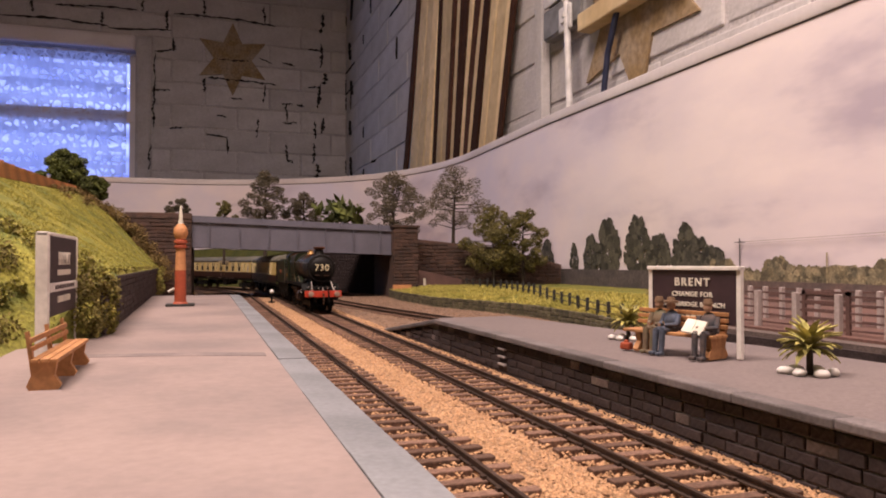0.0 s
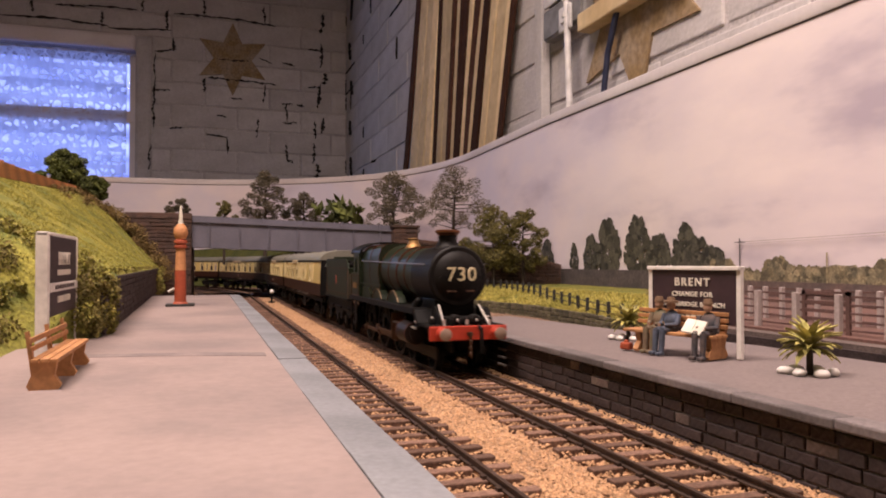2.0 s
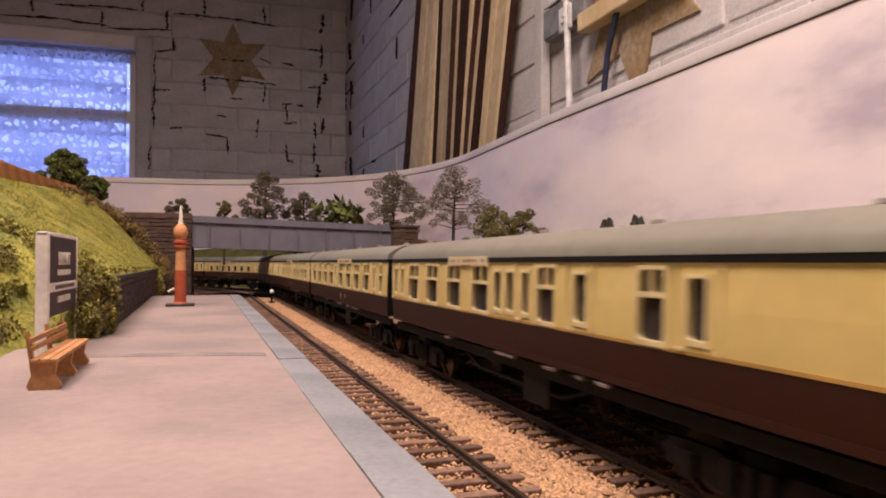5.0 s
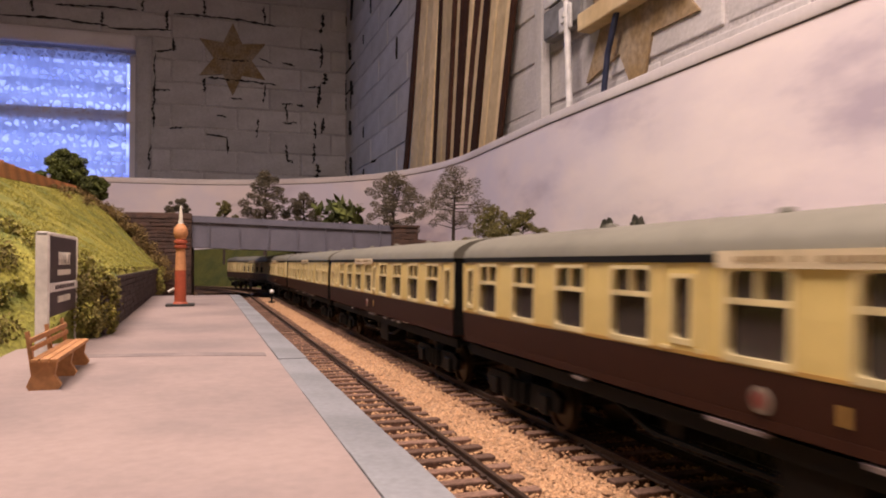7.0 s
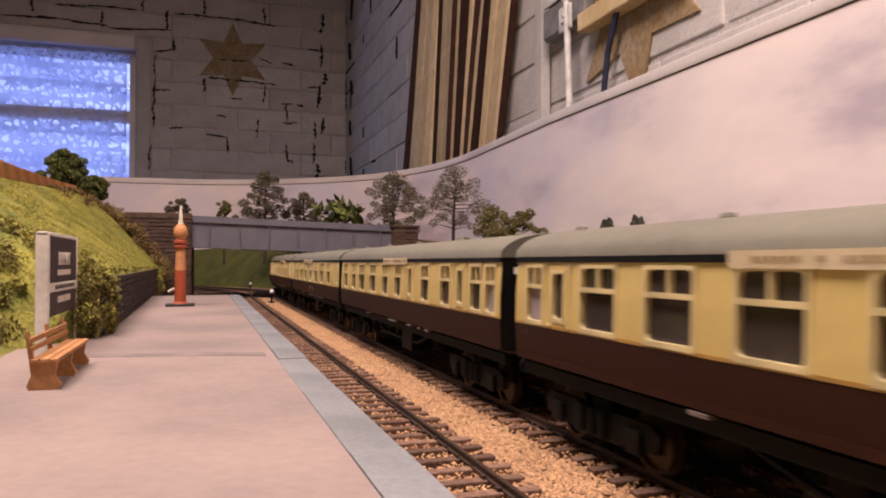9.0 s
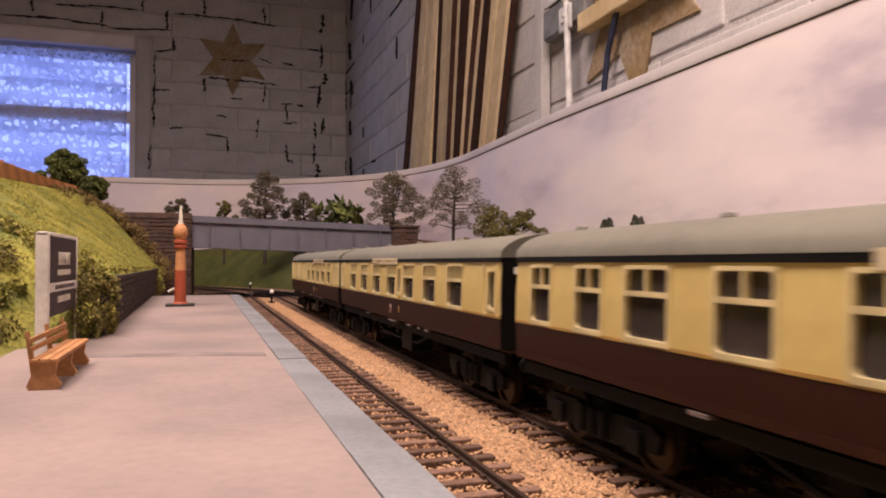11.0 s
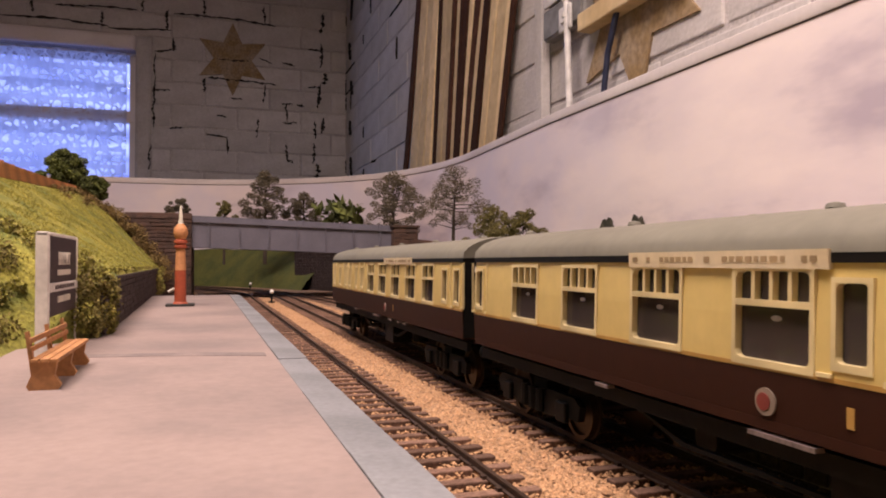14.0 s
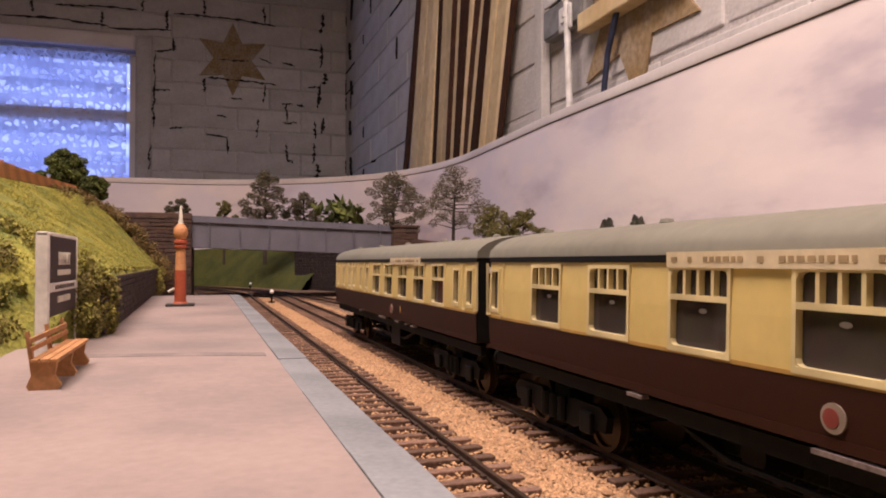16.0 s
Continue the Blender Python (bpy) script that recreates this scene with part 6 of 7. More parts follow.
bag = thing("travelling_bag", add_ball(add_box(bmesh.new(), -0.0014, 0.0014, -0.0020, 0.0020, 0, 0.0026, 0.0006), (0, 0, 0.0028), 0.0009), M["crane_red"], "small red bag on the platform beside the bench", "bag")
bag.matrix_world = pose(0.1415, 0.2265, PZ, 0, 0, 20)


def station_sign(label, at, rz, length, top, bottom, lines, face, postw, bx=0.0):
    """A board between two posts with cap, along local y; its face looks to -x or +x."""
    s = empty("station_sign", label, "station sign", "station name boards", at=at, rz=rz)
    for y in (-length / 2, length / 2):
        bm = box(-postw / 2, postw / 2, y - postw / 2, y + postw / 2, 0, top, 0.0002)
        part("post", bm, M["white"], s, "white square post")
    bd = part("board", box(bx - 0.0008, bx + 0.0008, -length / 2 + postw / 2, length / 2 - postw / 2, bottom, top - 0.0008), M["sign_board"], s, "chocolate brown board")
    part("cap", box(-0.0016, 0.0016, -length / 2 - postw / 2, length / 2 + postw / 2, top - 0.0009, top + 0.0004, 0.0002), M["white"], s, "white capping rail")
    for text, size, z in lines:
        m = pose(bx + face * 0.0010, 0, z) @ pose(0, 0, 0, 90, 0, 90 * face)
        if text:
            lettering(text, size * 0.86, 0.00015, M["letter"], bd, m, spread=1.3 if len(text) < 8 else 1.12)
        else:
            bm = bmesh.new()
            y = -length * 0.22
            r2 = random.Random(5)
            while y < length * 0.22:
                w = r2.uniform(0.0009, 0.0017)
                add_box(bm, bx + face * 0.0007, bx + face * 0.0011, y, y + w, z - size * 0.36, z + size * 0.36)
                y += w + 0.0006
            part("lettering", bm, M["letter"], bd)
    return s


station_sign("dark brown station name board on white posts", (0.1560, 0.2085, PZ), 17, 0.0345, 0.0290, 0.0105,
             [("BRENT", 0.0044, 0.0240), ("CHANGE FOR", 0.0027, 0.0200), ("KINGSBRIDGE BRANCH", 0.0025, 0.0166), ("", 0.0022, 0.0132)], -1, 0.0017)
ls = station_sign("tall brown station name board on thick white posts", (-0.0495, 0.2918, PZ), 0, 0.0549, 0.0402, 0.0128,
                  [("BRENT", 0.0072, 0.0318), ("", 0.0026, 0.0272), ("", 0.0030, 0.0180)], 1, 0.0036, 0.0009)
rail_ = part("middle_rail", box(0.0002, 0.0021, -0.0256, 0.0256, 0.0208, 0.0238, 0.0002), M["white"], ls, "white rail between the two panels")
bm = bmesh.new()
for k in range(9):
    add_box(bm, 0.0020, 0.00225, -0.018 + 0.0042 * k, -0.0152 + 0.0042 * k, 0.0216, 0.0230)
part("lettering", bm, M["sign_board"], rail_)


def palm(label, at, size, seed):
    """A rosette of long pointed leaves on a short stem."""
    r2 = random.Random(seed)
    p_ = empty("palm_plant", label, "plant", "platform plants", at=at)
    part("stem", cyl((0, 0, -0.0005), (0, 0, size * 0.40), size * 0.06, size * 0.05, 10), M["bark"], p_)
    for k in range(54):
        a = k * 2.4 + r2.uniform(-.2, .2)
        el = radians(-2 + 88 * (k / 53) + r2.uniform(-10, 10))
        ln = size * (0.50 + 0.14 * k / 53) * r2.uniform(0.9, 1.1)
        w = size * 0.085
        out_ = Vector((math.cos(a), math.sin(a), 0))
        sd = Vector((-math.sin(a), math.cos(a), 0))
        bm = bmesh.new()
        prev = None
        p = Vector((0, 0, size * 0.41))
        for i in range(5):
            f = i / 4
            ww = w * (0.5 + 1.6 * f - 2.05 * f * f) + 0.0001
            cur = [bm.verts.new(p - sd * ww), bm.verts.new(p - Vector((0, 0, w * 0.35))), bm.verts.new(p + sd * ww)]
            if prev:
                bm.faces.new((prev[0], prev[1], cur[1], cur[0]))
                bm.faces.new((prev[1], prev[2], cur[2], cur[1]))
            prev = cur
            d = out_ * math.cos(el) + Vector((0, 0, math.sin(el)))
            p = p + d * (ln / 4)
            el -= radians(17)
        part("leaf", bm, M["plant_leaf"], p_)
    return p_


def pebble(at, seed, s=1.0):
    r2 = random.Random(seed)
    bm = add_ball(bmesh.new(), (0, 0, 0.0010), 0.0019 * s, 1.15, 0.85, 0.62)
    for v in bm.verts:
        v.co *= 1 + 0.12 * noise.noise(v.co * 900 + Vector((seed, 0, 0)))
    ob = thing("white_stone", bm, M["pebble"], "whitewashed edging stone round the platform plant", "stone", "white edging stones", smooth=True)
    ob.matrix_world = pose(*at, 0, 0, r2.uniform(0, 180))


palm("yellow-green palm plant ringed with white stones", (0.1600, 0.1630, PZ), 0.0165, 1)
palm("yellow-green palm plant beside the station bench", (0.1620, 0.2580, PZ), 0.0155, 2)
for k, (dx, dy) in enumerate(((-0.0052, 0.0035), (-0.0046, -0.0012), (-0.0010, -0.0052), (0.0040, -0.0040), (0.0050, 0.0020), (0.0005, 0.0055))):
    pebble((0.1600 + dx, 0.1630 + dy, PZ - 0.0005), k, 1.1)
    pebble((0.1620 + dx, 0.2580 + dy, PZ - 0.0005), k + 10)

# water column
wc = empty("water_column", "red and cream cast iron column with a spiked finial", "water column", at=(-0.016, 0.5465, PZ))
part("base_plate", box(-0.0095, 0.0095, -0.0085, 0.0085, 0, 0.0016, 0.0004), M["fence_black"], wc, "dark base slab")
part("lower_shaft", add_lathe(bmesh.new(), [(0.0052, 0.0014), (0.0048, 0.0024), (0.0040, 0.0032), (0.0036, 0.0250)], 22), M["crane_red"], wc, "brick red lower shaft", smooth=True)
part("upper_shaft", add_lathe(bmesh.new(), [(0.0036, 0.0250), (0.0031, 0.0405)], 22), M["crane_orange"], wc, "pale orange upper shaft", smooth=True)
part("collar", add_lathe(bmesh.new(), [(0.0032, 0.0402), (0.0043, 0.0408), (0.0043, 0.0420), (0.0035, 0.0426), (0.0035, 0.0436), (0.0046, 0.0442), (0.0044, 0.0458), (0.0030, 0.0468)], 22), M["crane_red"], wc, "moulded collar", smooth=True)
part("globe", add_lathe(bmesh.new(), [(0.0030, 0.0466), (0.0044, 0.0490), (0.0049, 0.0518), (0.0043, 0.0548), (0.0026, 0.0568), (0.0015, 0.0582)], 22), M["crane_orange"], wc, "orange globe", smooth=True)
part("finial", add_lathe(bmesh.new(), [(0.0020, 0.0575), (0.0013, 0.0610), (0.0009, 0.0680), (0.0004, 0.0705)], 12), M["letter"], wc, "cream spike", smooth=True)
part("fill_pipe", cyl((-0.004, 0.002, 0.012), (-0.008, 0.004, 0.010), 0.0010, seg=8), M["letter"], wc)


def ground_signal(label, at, s):
    g = empty("ground_signal", label, "signal", "ground signals", at=at)
    part("base", box(-0.0035 * s, 0.0035 * s, -0.0022, 0.0022, -0.002, 0.0012, 0.0004), M["black"], g)
    part("stem", cyl((0, 0, 0), (0, 0, 0.0105 * s), 0.0012 * s, seg=10), M["black"], g)
    part("disc", add_ball(bmesh.new(), (0, -0.001, 0.0120 * s), 0.0027 * s), M["white"], g, "white round disc", smooth=True)
    part("lamp_house", box(-0.0015 * s, 0.0015 * s, 0.0005, 0.003, 0.0085 * s, 0.0125 * s, 0.0003), M["black"], g)


ground_signal("black dwarf signal with white disc beside the rails", (0.0735, 0.8635, -0.002), 1.0)
ground_signal("far dwarf signal with pale disc beyond the bridge", (0.072, 1.25, -0.002), 0.85)
lad = empty("step_irons", "white painted step irons set in the platform face", "step irons")
for k in range(3):
    part("rung", box(PR - 0.0010, PR + 0.0004, 0.283, 0.2905, 0.0005 + 0.0032 * k, 0.0014 + 0.0032 * k, 0.0003), M["concrete"], lad)
# slanting timber handrail and notice on the wing wall
thing("ramp_shelter", prism(bmesh.new(), [(0.272, -0.004), (0.335, -0.004), (0.335, 0.020), (0.272, 0.034)], "y", 0.945, 0.962), M["fence_brown"], "low brown lean-to below the wing wall", "shed")
thing("notice", box(0.2790, 0.2820, 0.9435, 0.9448, 0.012, 0.022), M["letter"], "small white notice on the brown lean-to", "notice")
# ---- the room's walls and fittings ----
COURSE, BLEN, JOINT = 0.083, 0.238, 0.007
rr = random.Random(77)


def brick_mesh(w):
    bm = box(-w / 2, w / 2, -0.004, 0.0043, -(COURSE - JOINT) / 2, (COURSE - JOINT) / 2, 0.0022)
    for v in bm.verts:
        v.co += Vector((0, 0.0012 * noise.noise(v.co * 25), 0.0010 * noise.noise(v.co * 31 + Vector((3, 1, 0)))))
    return mesh_of("brick", bm, M["wall_brick"])


BRICKS = {w: brick_mesh(w) for w in (BLEN - JOINT, 0.155, 0.105, 0.075)}


def ragged(seed):
    """An uneven sliver, one unit long and one unit thick at its thickest, for a joint that lost its filling."""
    r2, up, low = random.Random(seed), [], []
    mid = 0.0
    for i in range(15):
        f = i / 14
        mid = 0.75 * mid + r2.uniform(-0.28, 0.28)
        thick = (0.05 + 0.5 * r2.random() ** 1.4) * min(1, 6 * f + 0.15, 6 * (1 - f) + 0.15)
        up.append((f - 0.5, mid + thick))
        low.append((f - 0.5, mid - thick))
    return mesh_of("open_joint", prism(bmesh.new(), low + up[::-1], "y", -0.004, 0.0074), M["crack"])


RAGS = [ragged(k) for k in range(8)]


def gap(parent, m, length, thick):
    """A ragged gap; m puts its middle, and the long side runs along m's x."""
    piece("open_joint", rr.choice(RAGS), parent, m @ Matrix.Diagonal((length, 1, thick, 1)))


def lay(parent, u0, u1, z0, z1, put, gaps, open_up=0.0, open_level=0.0):
    """Courses of bricks from u0 to u1; put(u, z) gives the pose; gaps: openings (ua, ub, za, zb)."""
    row, z = 0, z0
    while z < z1:
        u = u0 - (BLEN / 2 if row % 2 else 0)
        while u < u1:
            a, b = max(u, u0), min(u + BLEN, u1)
            for ga, gb, za, zb in gaps:
                if za < z + COURSE / 2 < zb:
                    if a < ga < b:
                        b = ga
                    if a < gb < b:
                        a = gb
                    if a >= ga - 1e-6 and b <= gb + 1e-6:
                        b = a
            if b - a > 0.06:
                want = b - a - JOINT
                w = min(BRICKS, key=lambda k: abs(k - want))
                m = put((a + b) / 2, z + COURSE / 2 + rr.uniform(-.001, .001))
                piece("brick", BRICKS[w], parent, m @ pose(0, rr.uniform(-.0008, .0012), 0, 0, rr.uniform(-.4, .4), 0) @ Matrix.Diagonal((want / w, 1, 1, 1)))
                # some joints have lost their filling
                if rr.random() < open_up:
                    gap(parent, put(b, z + COURSE * rr.uniform(0.4, 0.6)) @ pose(0, 0, 0, 0, 90 + rr.uniform(-7, 7), 0), COURSE * rr.uniform(0.4, 1.0), rr.uniform(0.007, 0.014))
                if rr.random() < open_level:
                    gap(parent, put(rr.uniform(a, b), z + rr.uniform(-.002, .002)) @ pose(0, 0, 0, 0, rr.uniform(-2, 2), 0), rr.uniform(0.04, 0.24), rr.uniform(0.004, 0.010))
            u += BLEN
        z += COURSE
        row += 1


lay(wall_north, -1.55, RW, 0.215, 1.42, lambda u, z: pose(u, FW + 0.004, z, 0, 0, 180), [(WX0 - 0.02, WX1 + 0.055, 0.0, 0.86)])
lay(wall_east, 0.30, FW, 0.215, 1.42, lambda u, z: pose(RW + 0.004, u, z, 0, 0, 90), [], 0.24, 0.14)
# open joints of the end wall: (x, z) to (x, z); level, upright, and the ragged seam by the corner
LEVEL = [(-0.683, 0.905, -0.47, 0.909), (-0.47, 0.909, -0.34, 0.901), (-0.331, 0.894, -0.129, 0.906), (-0.507, 0.962, -0.415, 0.965), (-0.415, 0.968, -0.246, 0.971), (-0.109, 0.971, 0.031, 0.971), (0.031, 0.971, 0.198, 0.966), (0.198, 0.966, 0.256, 0.956), (-0.177, 0.823, -0.105, 0.836), (0.012, 0.739, 0.115, 0.736), (0.115, 0.736, 0.257, 0.732), (0.043, 0.813, 0.157, 0.811), (0.199, 0.83, 0.241, 0.812), (-0.126, 0.539, -0.083, 0.546), (0.003, 0.525, 0.075, 0.516), (0.091, 0.668, 0.132, 0.666), (0.281, 0.659, 0.32, 0.659), (0.285, 0.586, 0.339, 0.589), (0.339, 0.656, 0.365, 0.651), (0.384, 0.88, 0.442, 0.876), (0.385, 0.728, 0.429, 0.734), (0.042, 0.598, 0.074, 0.595), (-0.176, 0.678, -0.127, 0.684), (0.284, 0.818, 0.328, 0.808)]
UPRIGHT = [(-0.359, 0.949, -0.359, 0.912), (-0.135, 0.981, -0.139, 0.907), (-0.117, 0.877, -0.118, 0.83), (-0.217, 1.01, -0.221, 0.968), (-0.01, 1.033, -0.005, 0.978), (0.215, 1.027, 0.213, 0.968), (-0.584, 0.969, -0.583, 0.929), (-0.177, 0.821, -0.178, 0.699), (-0.178, 0.699, -0.182, 0.626), (-0.182, 0.626, -0.185, 0.542), (-0.189, 0.479, -0.196, 0.385), (-0.002, 0.738, -0.006, 0.687), (0.218, 0.729, 0.212, 0.658), (0.077, 0.518, 0.079, 0.456), (0.3, 0.658, 0.3, 0.589), (0.191, 0.592, 0.189, 0.524), (0.301, 0.503, 0.301, 0.446), (0.299, 0.453, 0.325, 0.432)]
SEAM = [(0.439, 1.026, 0.433, 0.947), (0.435, 0.902, 0.436, 0.813), (0.447, 0.791, 0.447, 0.746), (0.429, 0.745, 0.416, 0.654), (0.443, 0.616, 0.432, 0.555), (0.412, 0.598, 0.41, 0.531), (0.408, 0.509, 0.406, 0.431), (0.417, 0.431, 0.421, 0.376)]
for group, thick in ((LEVEL, 0.0075), (UPRIGHT, 0.0105), (SEAM, 0.017)):
    for xa, za, xb, zb_ in group:
        p, q = Vector((xa, 0, za)), Vector((xb, 0, zb_))
        d = q - p
        gap(wall_north, Matrix.Translation(((xa + xb) / 2, FW - 0.002, (za + zb_) / 2)) @ pose(0, 0, 0, 0, math.degrees(math.atan2(-d.z, d.x)), 0), d.length * 1.06, thick * rr.uniform(0.7, 1.3))
for k in range(8):
    gap(wall_east, pose(RW - 0.002, 2.78 + rr.uniform(-.03, .03), 0.26 + 0.15 * k, 0, 90 + rr.uniform(-14, 14), 90), rr.uniform(0.05, 0.085), rr.uniform(0.010, 0.018))


def star(label, m, r):
    pts = []
    for k in range(12):
        q = r if k % 2 == 0 else r * 0.50
        a = radians(90 + 30 * k)
        pts.append((q * math.cos(a), q * math.sin(a)))
    ob = thing("painted_star", prism(bmesh.new(), pts, "y", 0.0, 0.004), M["gold"], label, "star", "gold stars on the brick walls")
    ob.matrix_world = m
    return ob


star("dull gold six-pointed star on the whitewashed end wall", pose(0.098, FW - 0.0052, 0.816, 0, 0, 0), 0.140)
star("large dull gold star on the whitewashed brick wall", pose(RW - 0.0052, 0.831, 0.392, 0, -5, -90), 0.150)

# window with net curtain
win = empty("window_1", "painted timber window with a net curtain", "window", kind="structure")
for n_, b in (("frame_jamb", (WX1, WX1 + 0.055, FW - 0.004, FW + 0.05, WZ0 - 0.05, WZ1 + 0.055)), ("frame_jamb", (WX0 - 0.02, WX0, FW - 0.014, FW + 0.05, WZ0 - 0.05, WZ1 + 0.055)),
              ("frame_head", (WX0, WX1, FW - 0.014, FW + 0.05, WZ1, WZ1 + 0.055)), ("window_sill", (WX0, WX1, FW - 0.05, FW + 0.05, WZ0 - 0.05, WZ0))):
    part(n_, box(*b, 0.010), M["wall_brick" if n_ == "frame_jamb" else "trim"], win)
sash = part("window_frame", box(WX0, WX1 + 0.02, FW + 0.048, FW + 0.085, 0.562, 0.606, 0.004), M["trim"], win, "white meeting rail")
for x in (WX0 + 0.012, (WX0 + WX1) / 2, WX1 - 0.012):
    part("window_frame", box(x - 0.012, x + 0.012, FW + 0.050, FW + 0.085, WZ0, WZ1, 0.003), M["trim"], win)
for x0, x1 in ((WX0 + 0.024, (WX0 + WX1) / 2 - 0.012), ((WX0 + WX1) / 2 + 0.012, WX1 - 0.024)):
    for z0, z1 in ((WZ0, 0.562), (0.606, WZ1)):
        ob = part("pane", box(x0, x1, FW + 0.066, FW + 0.069, z0, z1), M["pane"], win)
        ob.visible_shadow = False
lace = bpy.data.materials.new("net_lace")
lace.use_nodes = True
t, n = lace.node_tree, lace.node_tree.nodes
co = n.new("ShaderNodeTexCoord").outputs["Object"]
vor = n.new("ShaderNodeTexVoronoi")
vor.feature, vor.inputs["Scale"].default_value = "DISTANCE_TO_EDGE", 34.0
wav = n.new("ShaderNodeTexNoise")
wav.inputs["Scale"].default_value, wav.inputs["Detail"].default_value = 46.0, 2.0
t.links.new(co, vor.inputs["Vector"])
t.links.new(co, wav.inputs["Vector"])
less = n.new("ShaderNodeMath")
less.operation, less.inputs[1].default_value = "LESS_THAN", 0.11
t.links.new(vor.outputs["Distance"], less.inputs[0])
gt = n.new("ShaderNodeMath")
gt.operation, gt.inputs[1].default_value = "GREATER_THAN", 0.54
t.links.new(wav.outputs["Fac"], gt.inputs[0])
both = n.new("ShaderNodeMath")
both.operation = "MAXIMUM"
t.links.new(less.outputs[0], both.inputs[0])
t.links.new(gt.outputs[0], both.inputs[1])
sc = n.new("ShaderNodeMapRange")
sc.inputs["To Min"].default_value, sc.inputs["To Max"].default_value = 0.16, 0.78
hem = n.new("ShaderNodeTexWave")
hem.wave_type, hem.bands_direction = "BANDS", "Z"
hem.inputs["Scale"].default_value, hem.inputs["Distortion"].default_value = 5.2, 1.2
t.links.new(co, hem.inputs["Vector"])
edge_ = n.new("ShaderNodeMath")
edge_.operation, edge_.inputs[1].default_value = "GREATER_THAN", 0.86
t.links.new(hem.outputs["Fac"], edge_.inputs[0])
all_ = n.new("ShaderNodeMath")
all_.operation = "MAXIMUM"
t.links.new(both.outputs[0], all_.inputs[0])
t.links.new(edge_.outputs[0], all_.inputs[1])
t.links.new(all_.outputs[0], sc.inputs["Value"])
tr, tl, mx = n.new("ShaderNodeBsdfTransparent"), n.new("ShaderNodeBsdfTranslucent"), n.new("ShaderNodeMixShader")
tl.inputs["Color"].default_value = (0.85, 0.87, 0.9, 1)
t.links.new(sc.outputs[0], mx.inputs[0])
t.links.new(tr.outputs[0], mx.inputs[1])
t.links.new(tl.outputs[0], mx.inputs[2])
t.links.new(mx.outputs[0], n["Material Output"].inputs[0])


def curtain(z_top, z_bot, y):
    bm = bmesh.new()
    nx_ = 150
    prev = None
    for i in range(nx_ + 1):
        x = WX0 + 0.02 + (WX1 - WX0 - 0.052) * i / nx_
        d = 0.006 * math.sin(i * 0.9) + 0.003 * math.sin(i * 0.31)
        drop = 0.010 * abs(math.sin(i * 0.42))
        cur = [bm.verts.new((x, y + d * f, z_bot + drop * (1 - f) + (z_top - z_bot - drop * (1 - f)) * f)) for f in (0, 0.33, 0.66, 1)]
        if prev:
            for a in range(3):
                bm.faces.new((prev[a], cur[a], cur[a + 1], prev[a + 1]))
        prev = cur
    return bm


nc = empty("net_curtain", "white lace net curtain in scalloped tiers", "curtain")
part("upper_tier", curtain(WZ1, 0.66, FW + 0.040), lace, nc, smooth=True)
part("middle_tier", curtain(0.70, 0.50, FW + 0.030), lace, nc, smooth=True)
part("lower_tier", curtain(0.56, WZ0 + 0.002, FW + 0.022), lace, nc, smooth=True)
part("rod", cyl((WX0, FW + 0.040, WZ1 - 0.006), (WX1, FW + 0.040, WZ1 - 0.006), 0.004, seg=8), M["pvc"], nc)
out = bpy.data.materials.new("daylight_outside")
out.use_nodes = True
t, n = out.node_tree, out.node_tree.nodes
em = n.new("ShaderNodeEmission")
co = n.new("ShaderNodeTexCoord").outputs["Object"]
no = n.new("ShaderNodeTexNoise")
no.inputs["Scale"].default_value, no.inputs["Detail"].default_value = 5.0, 4.0
sq = n.new("ShaderNodeMapping")
sq.inputs["Scale"].default_value = (0.7, 1.0, 3.0)
t.links.new(co, sq.inputs["Vector"])
t.links.new(sq.outputs[0], no.inputs["Vector"])
cr = n.new("ShaderNodeValToRGB")
cr.color_ramp.elements[0].position, cr.color_ramp.elements[0].color = 0.36, (0.11, 0.14, 0.46, 1)
cr.color_ramp.elements[1].position, cr.color_ramp.elements[1].color = 0.66, (0.33, 0.40, 0.98, 1)
t.links.new(no.outputs["Fac"], cr.inputs[0])
t.links.new(cr.outputs[0], em.inputs[0])
em.inputs[1].default_value = 2.3
t.links.new(em.outputs[0], n["Material Output"].inputs[0])
thing("backdrop", box(-2.4, 0.6, 3.9, 3.92, -0.4, 2.0), out, "bluish daylight outside the window", "backdrop", kind="structure")

# lengths of timber standing behind the board
# (foot along the wall, lean in degrees, width, dark or pale)
STRIPS = [(2.018, 17.3, 0.043, 'd'), (1.923, 14.6, 0.069, 'p'), (1.861, 15.0, 0.055, 'p'), (1.781, 11.9, 0.05, 'p'), (1.705, 8.4, 0.026, 'd'), (1.671, 8.6, 0.039, 'p'), (1.623, 7.4, 0.036, 'p'), (1.598, 8.4, 0.025, 'd'), (1.578, 9.0, 0.024, 'p'), (1.552, 8.9, 0.02, 'd'), (1.54, 10.5, 0.028, 'd'), (1.521, 11.8, 0.024, 'p'), (1.517, 14.7, 0.034, 'd'), (1.519, 17.9, 0.024, 'p'), (1.467, 15.6, 0.035, 'd'), (1.415, 14.2, 0.032, 'p'), (1.385, 15.5, 0.046, 'p'), (1.355, 15.8, 0.02, 'p'), (1.337, 16.5, 0.023, 'd')]
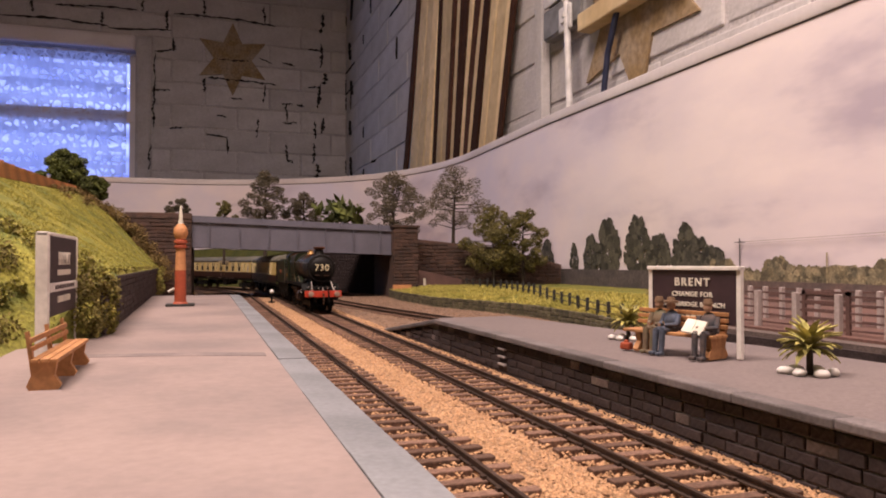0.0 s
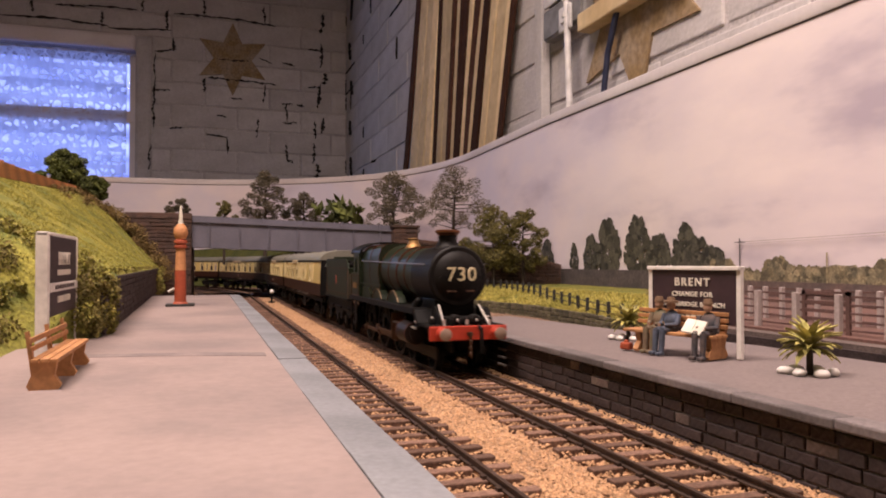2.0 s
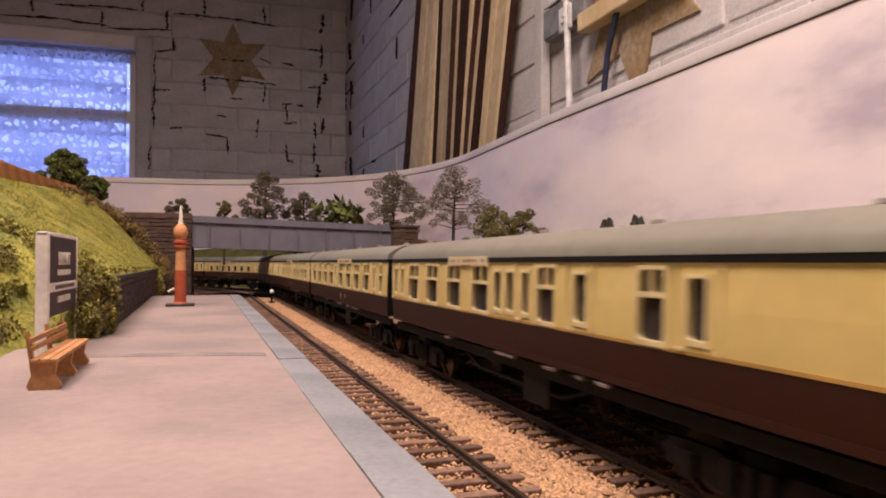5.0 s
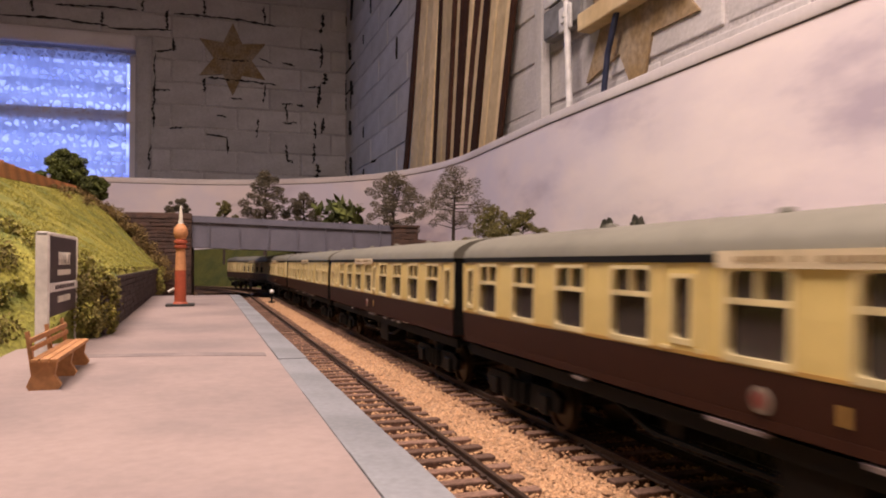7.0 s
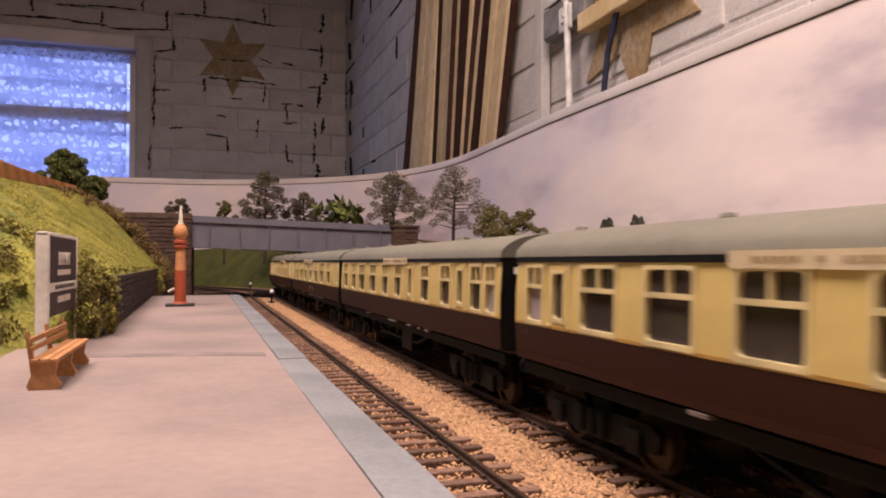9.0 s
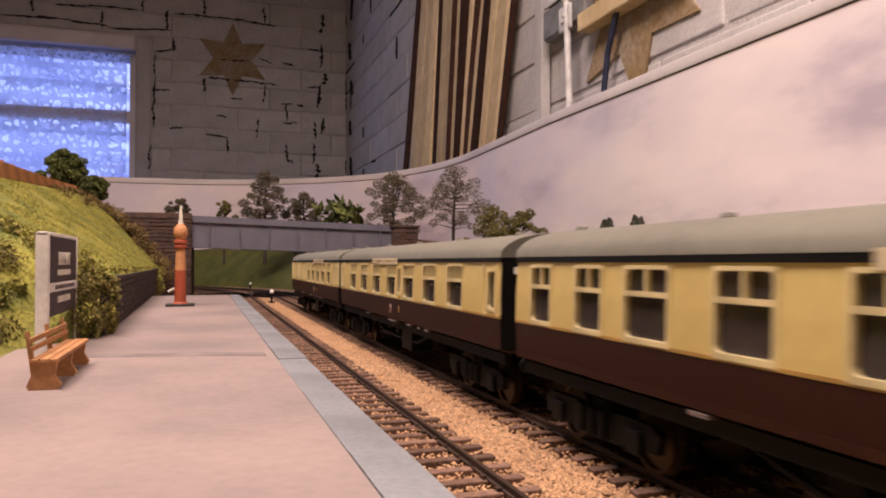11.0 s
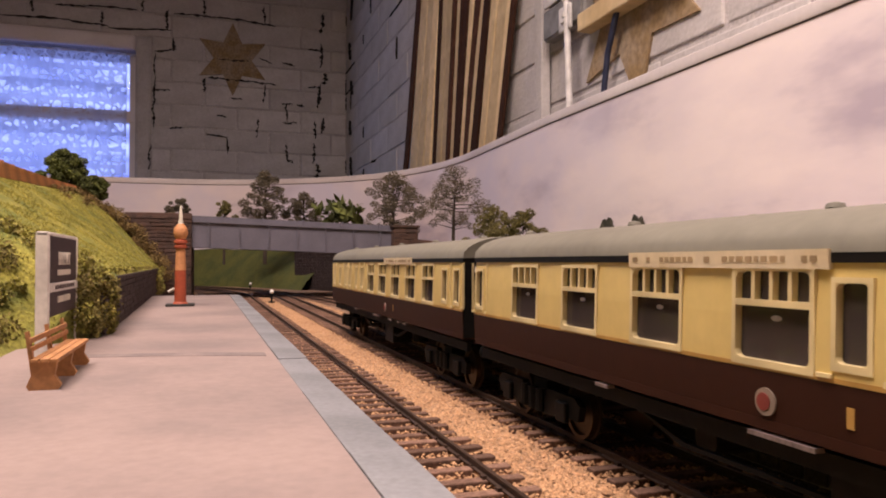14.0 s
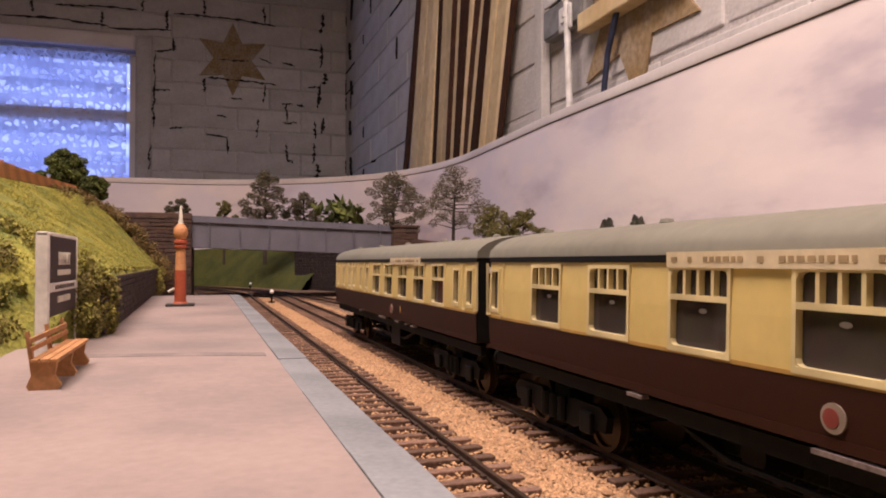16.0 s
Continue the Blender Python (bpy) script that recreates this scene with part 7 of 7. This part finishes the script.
for k, (foot, lean, w, shade) in enumerate(STRIPS):
    dark = shade == "d"
    deep = 0.006 if dark else 0.010
    tm = thing("timber_strip", box(-deep / 2, deep / 2, -w / 2 * 0.9, w / 2 * 0.9, -0.04, rr.uniform(1.22, 1.36), 0.0012), M["walnut" if dark else "pine"],
               "dark stained timber strip standing against the wall" if dark else "pale pine timber strip standing against the wall", "timber", "timber lengths")
    tm.matrix_world = pose((0.5190 if dark else 0.5225) - 0.0006 * (k % 4), foot, 0, lean, 0, 0)

# electrical fittings
tr_ = empty("junction_box", "white plastic junction box high on the brick wall", "junction box")
part("box_body", box(RW - 0.022, RW - 0.003, 0.870, 1.050, 0.446, 0.520, 0.004), M["pvc"], tr_)
part("box_lid", box(RW - 0.026, RW - 0.022, 0.867, 1.053, 0.443, 0.523, 0.002), M["pvc"], tr_)
gb = empty("switch_box", "grey metal switch box on the brick wall", "switch box")
part("box_body", box(RW - 0.022, RW - 0.003, 0.930, 1.058, 0.392, 0.442, 0.004), M["grey_box"], gb)
part("cover", box(RW - 0.025, RW - 0.022, 0.933, 1.055, 0.395, 0.439, 0.002), M["grey_box"], gb)
sw = empty("light_switch", "white rocker switch clipped to the grey box", "switch")
part("plate", box(RW - 0.031, RW - 0.025, 0.955, 0.992, 0.386, 0.424, 0.003), M["pvc"], sw)
part("rocker", box(RW - 0.034, RW - 0.031, 0.966, 0.980, 0.397, 0.413, 0.0015), M["pvc"], sw)
cd = empty("conduit", "white plastic conduit pipe with clips", "conduit")
part("pipe", cyl((RW - 0.0285, 0.958, 0.20), (RW - 0.0285, 0.970, 0.446), 0.0050, seg=16), M["pvc"], cd, smooth=True)
for z in (0.405, 0.43):
    part("clip", cyl((RW - 0.0285, 0.970, z), (RW - 0.0285, 0.970, z + 0.008), 0.0072, seg=16), M["pvc"], cd)
bm = bmesh.new()
pts = [Vector((RW - 0.02, 0.80, 0.62)), Vector((RW - 0.02, 0.825, 0.45)), Vector((RW - 0.02, 0.842, 0.38)), Vector((RW - 0.02, 0.868, 0.325)), Vector((RW - 0.02, 0.89, 0.22))]
for p, q in zip(pts, pts[1:]):
    add_cyl(bm, p, q, 0.0042, seg=10)
    add_ball(bm, q, 0.0042, sub=1)
thing("power_cable", bm, M["cable"], "dark blue power cable hanging on the wall", "cable", smooth=True)
bt = thing("timber_batten", box(RW - 0.030, RW - 0.006, 0.70, 0.935, 0.372, 0.398, 0.002), M["pine"], "pale timber batten screwed across the brick wall", "batten")
bt2 = thing("wall_panel_edge", box(RW - 0.020, RW - 0.004, 1.072, 1.100, 0.22, 1.40, 0.002), M["wall_brick"], "narrow whitewashed board beside the timber", "board")
# ceiling lamp: a plain batten fitting
lamp = empty("ceiling_lamp", "white fluorescent batten on the ceiling", "lamp")
part("housing", box(-0.28, -0.20, -0.51, 0.59, 1.385, 1.45, 0.004), M["pvc"], lamp)
# shelf legs below the baseboard
for x in (-2.1, -0.9, 0.30):
    for y in (-2.2, 0.2, 1.9):
        thing("trestle_leg", box(x - 0.035, x + 0.035, y - 0.035, y + 0.035, FLOOR, -0.06, 0.003), M["board"], "square timber leg under the baseboard", "leg", "trestle legs")
# ---- movement ----
COACH_FRONT = [(0, .905), (.5, .80), (1, .700), (1.5, .615), (2, .535), (2.5, .458), (3, .384), (3.5, .312), (4, .237), (4.2, .205),
               (6.3, -.170), (6.5, -.206), (7, -.2975), (7.5, -.3875), (8, -.4635), (8.5, -.5400), (9, -.6055), (9.2, -.6305),
               (11.3, -.9115), (11.5, -.9360), (12, -.9918), (12.5, -1.0360), (13, -1.0705), (13.5, -1.0938), (14, -1.1055), (14.5, -1.111),
               (15, -1.1144), (15.5, -1.1165), (16, -1.118)]


def travelled(t):
    """Where the front of the first coach is along the line, by a smooth monotone curve."""
    n = len(COACH_FRONT)
    i = max(k for k in range(n - 1) if COACH_FRONT[k][0] <= t + 1e-9)
    (t0, a), (t1, b) = COACH_FRONT[i], COACH_FRONT[i + 1]

    def slope(k):
        if k == 0 or k == n - 1:
            k2 = 1 if k == 0 else n - 1
            return (COACH_FRONT[k2][1] - COACH_FRONT[k2 - 1][1]) / (COACH_FRONT[k2][0] - COACH_FRONT[k2 - 1][0])
        return (COACH_FRONT[k + 1][1] - COACH_FRONT[k - 1][1]) / (COACH_FRONT[k + 1][0] - COACH_FRONT[k - 1][0])
    h = t1 - t0
    u = (t - t0) / h
    return ((1 + 2 * u) * (1 - u) ** 2 * a + u * (1 - u) ** 2 * h * slope(i) + u * u * (3 - 2 * u) * b + u * u * (u - 1) * h * slope(i + 1))


def stand(front, rear):
    """The pose of a vehicle whose two pivots are at these lengths along the line."""
    a, b = along(front)[0], along(rear)[0]
    d = b - a
    return Matrix.Translation((a + b) / 2) @ pose(0, 0, 0, 0, 0, math.degrees(math.atan2(-d.x, d.y)))


def motions():
    times = [i / 10 for i in range(161)]
    for ob, centre, half in TRAIN:
        walk(ob, [(t, stand(travelled(t) + centre - half, travelled(t) + centre + half)) for t in times])
    start = travelled(0)
    for ob, at, radius, step in ROLLING:
        rows = []
        for i in range(0, 481, step):
            t = i / 30
            rows.append((t, pose(*at, math.degrees((start - travelled(t)) / radius), 0, 0)))
        walk(ob, rows)
    for ob, at, radius, throw in RODS:
        rows = []
        for i in range(0, 481, 2):
            t = i / 30
            a = (start - travelled(t)) / radius
            rows.append((t, pose(at[0], at[1] - throw * math.sin(a), at[2] + throw * math.cos(a))))
        walk(ob, rows)


motions()
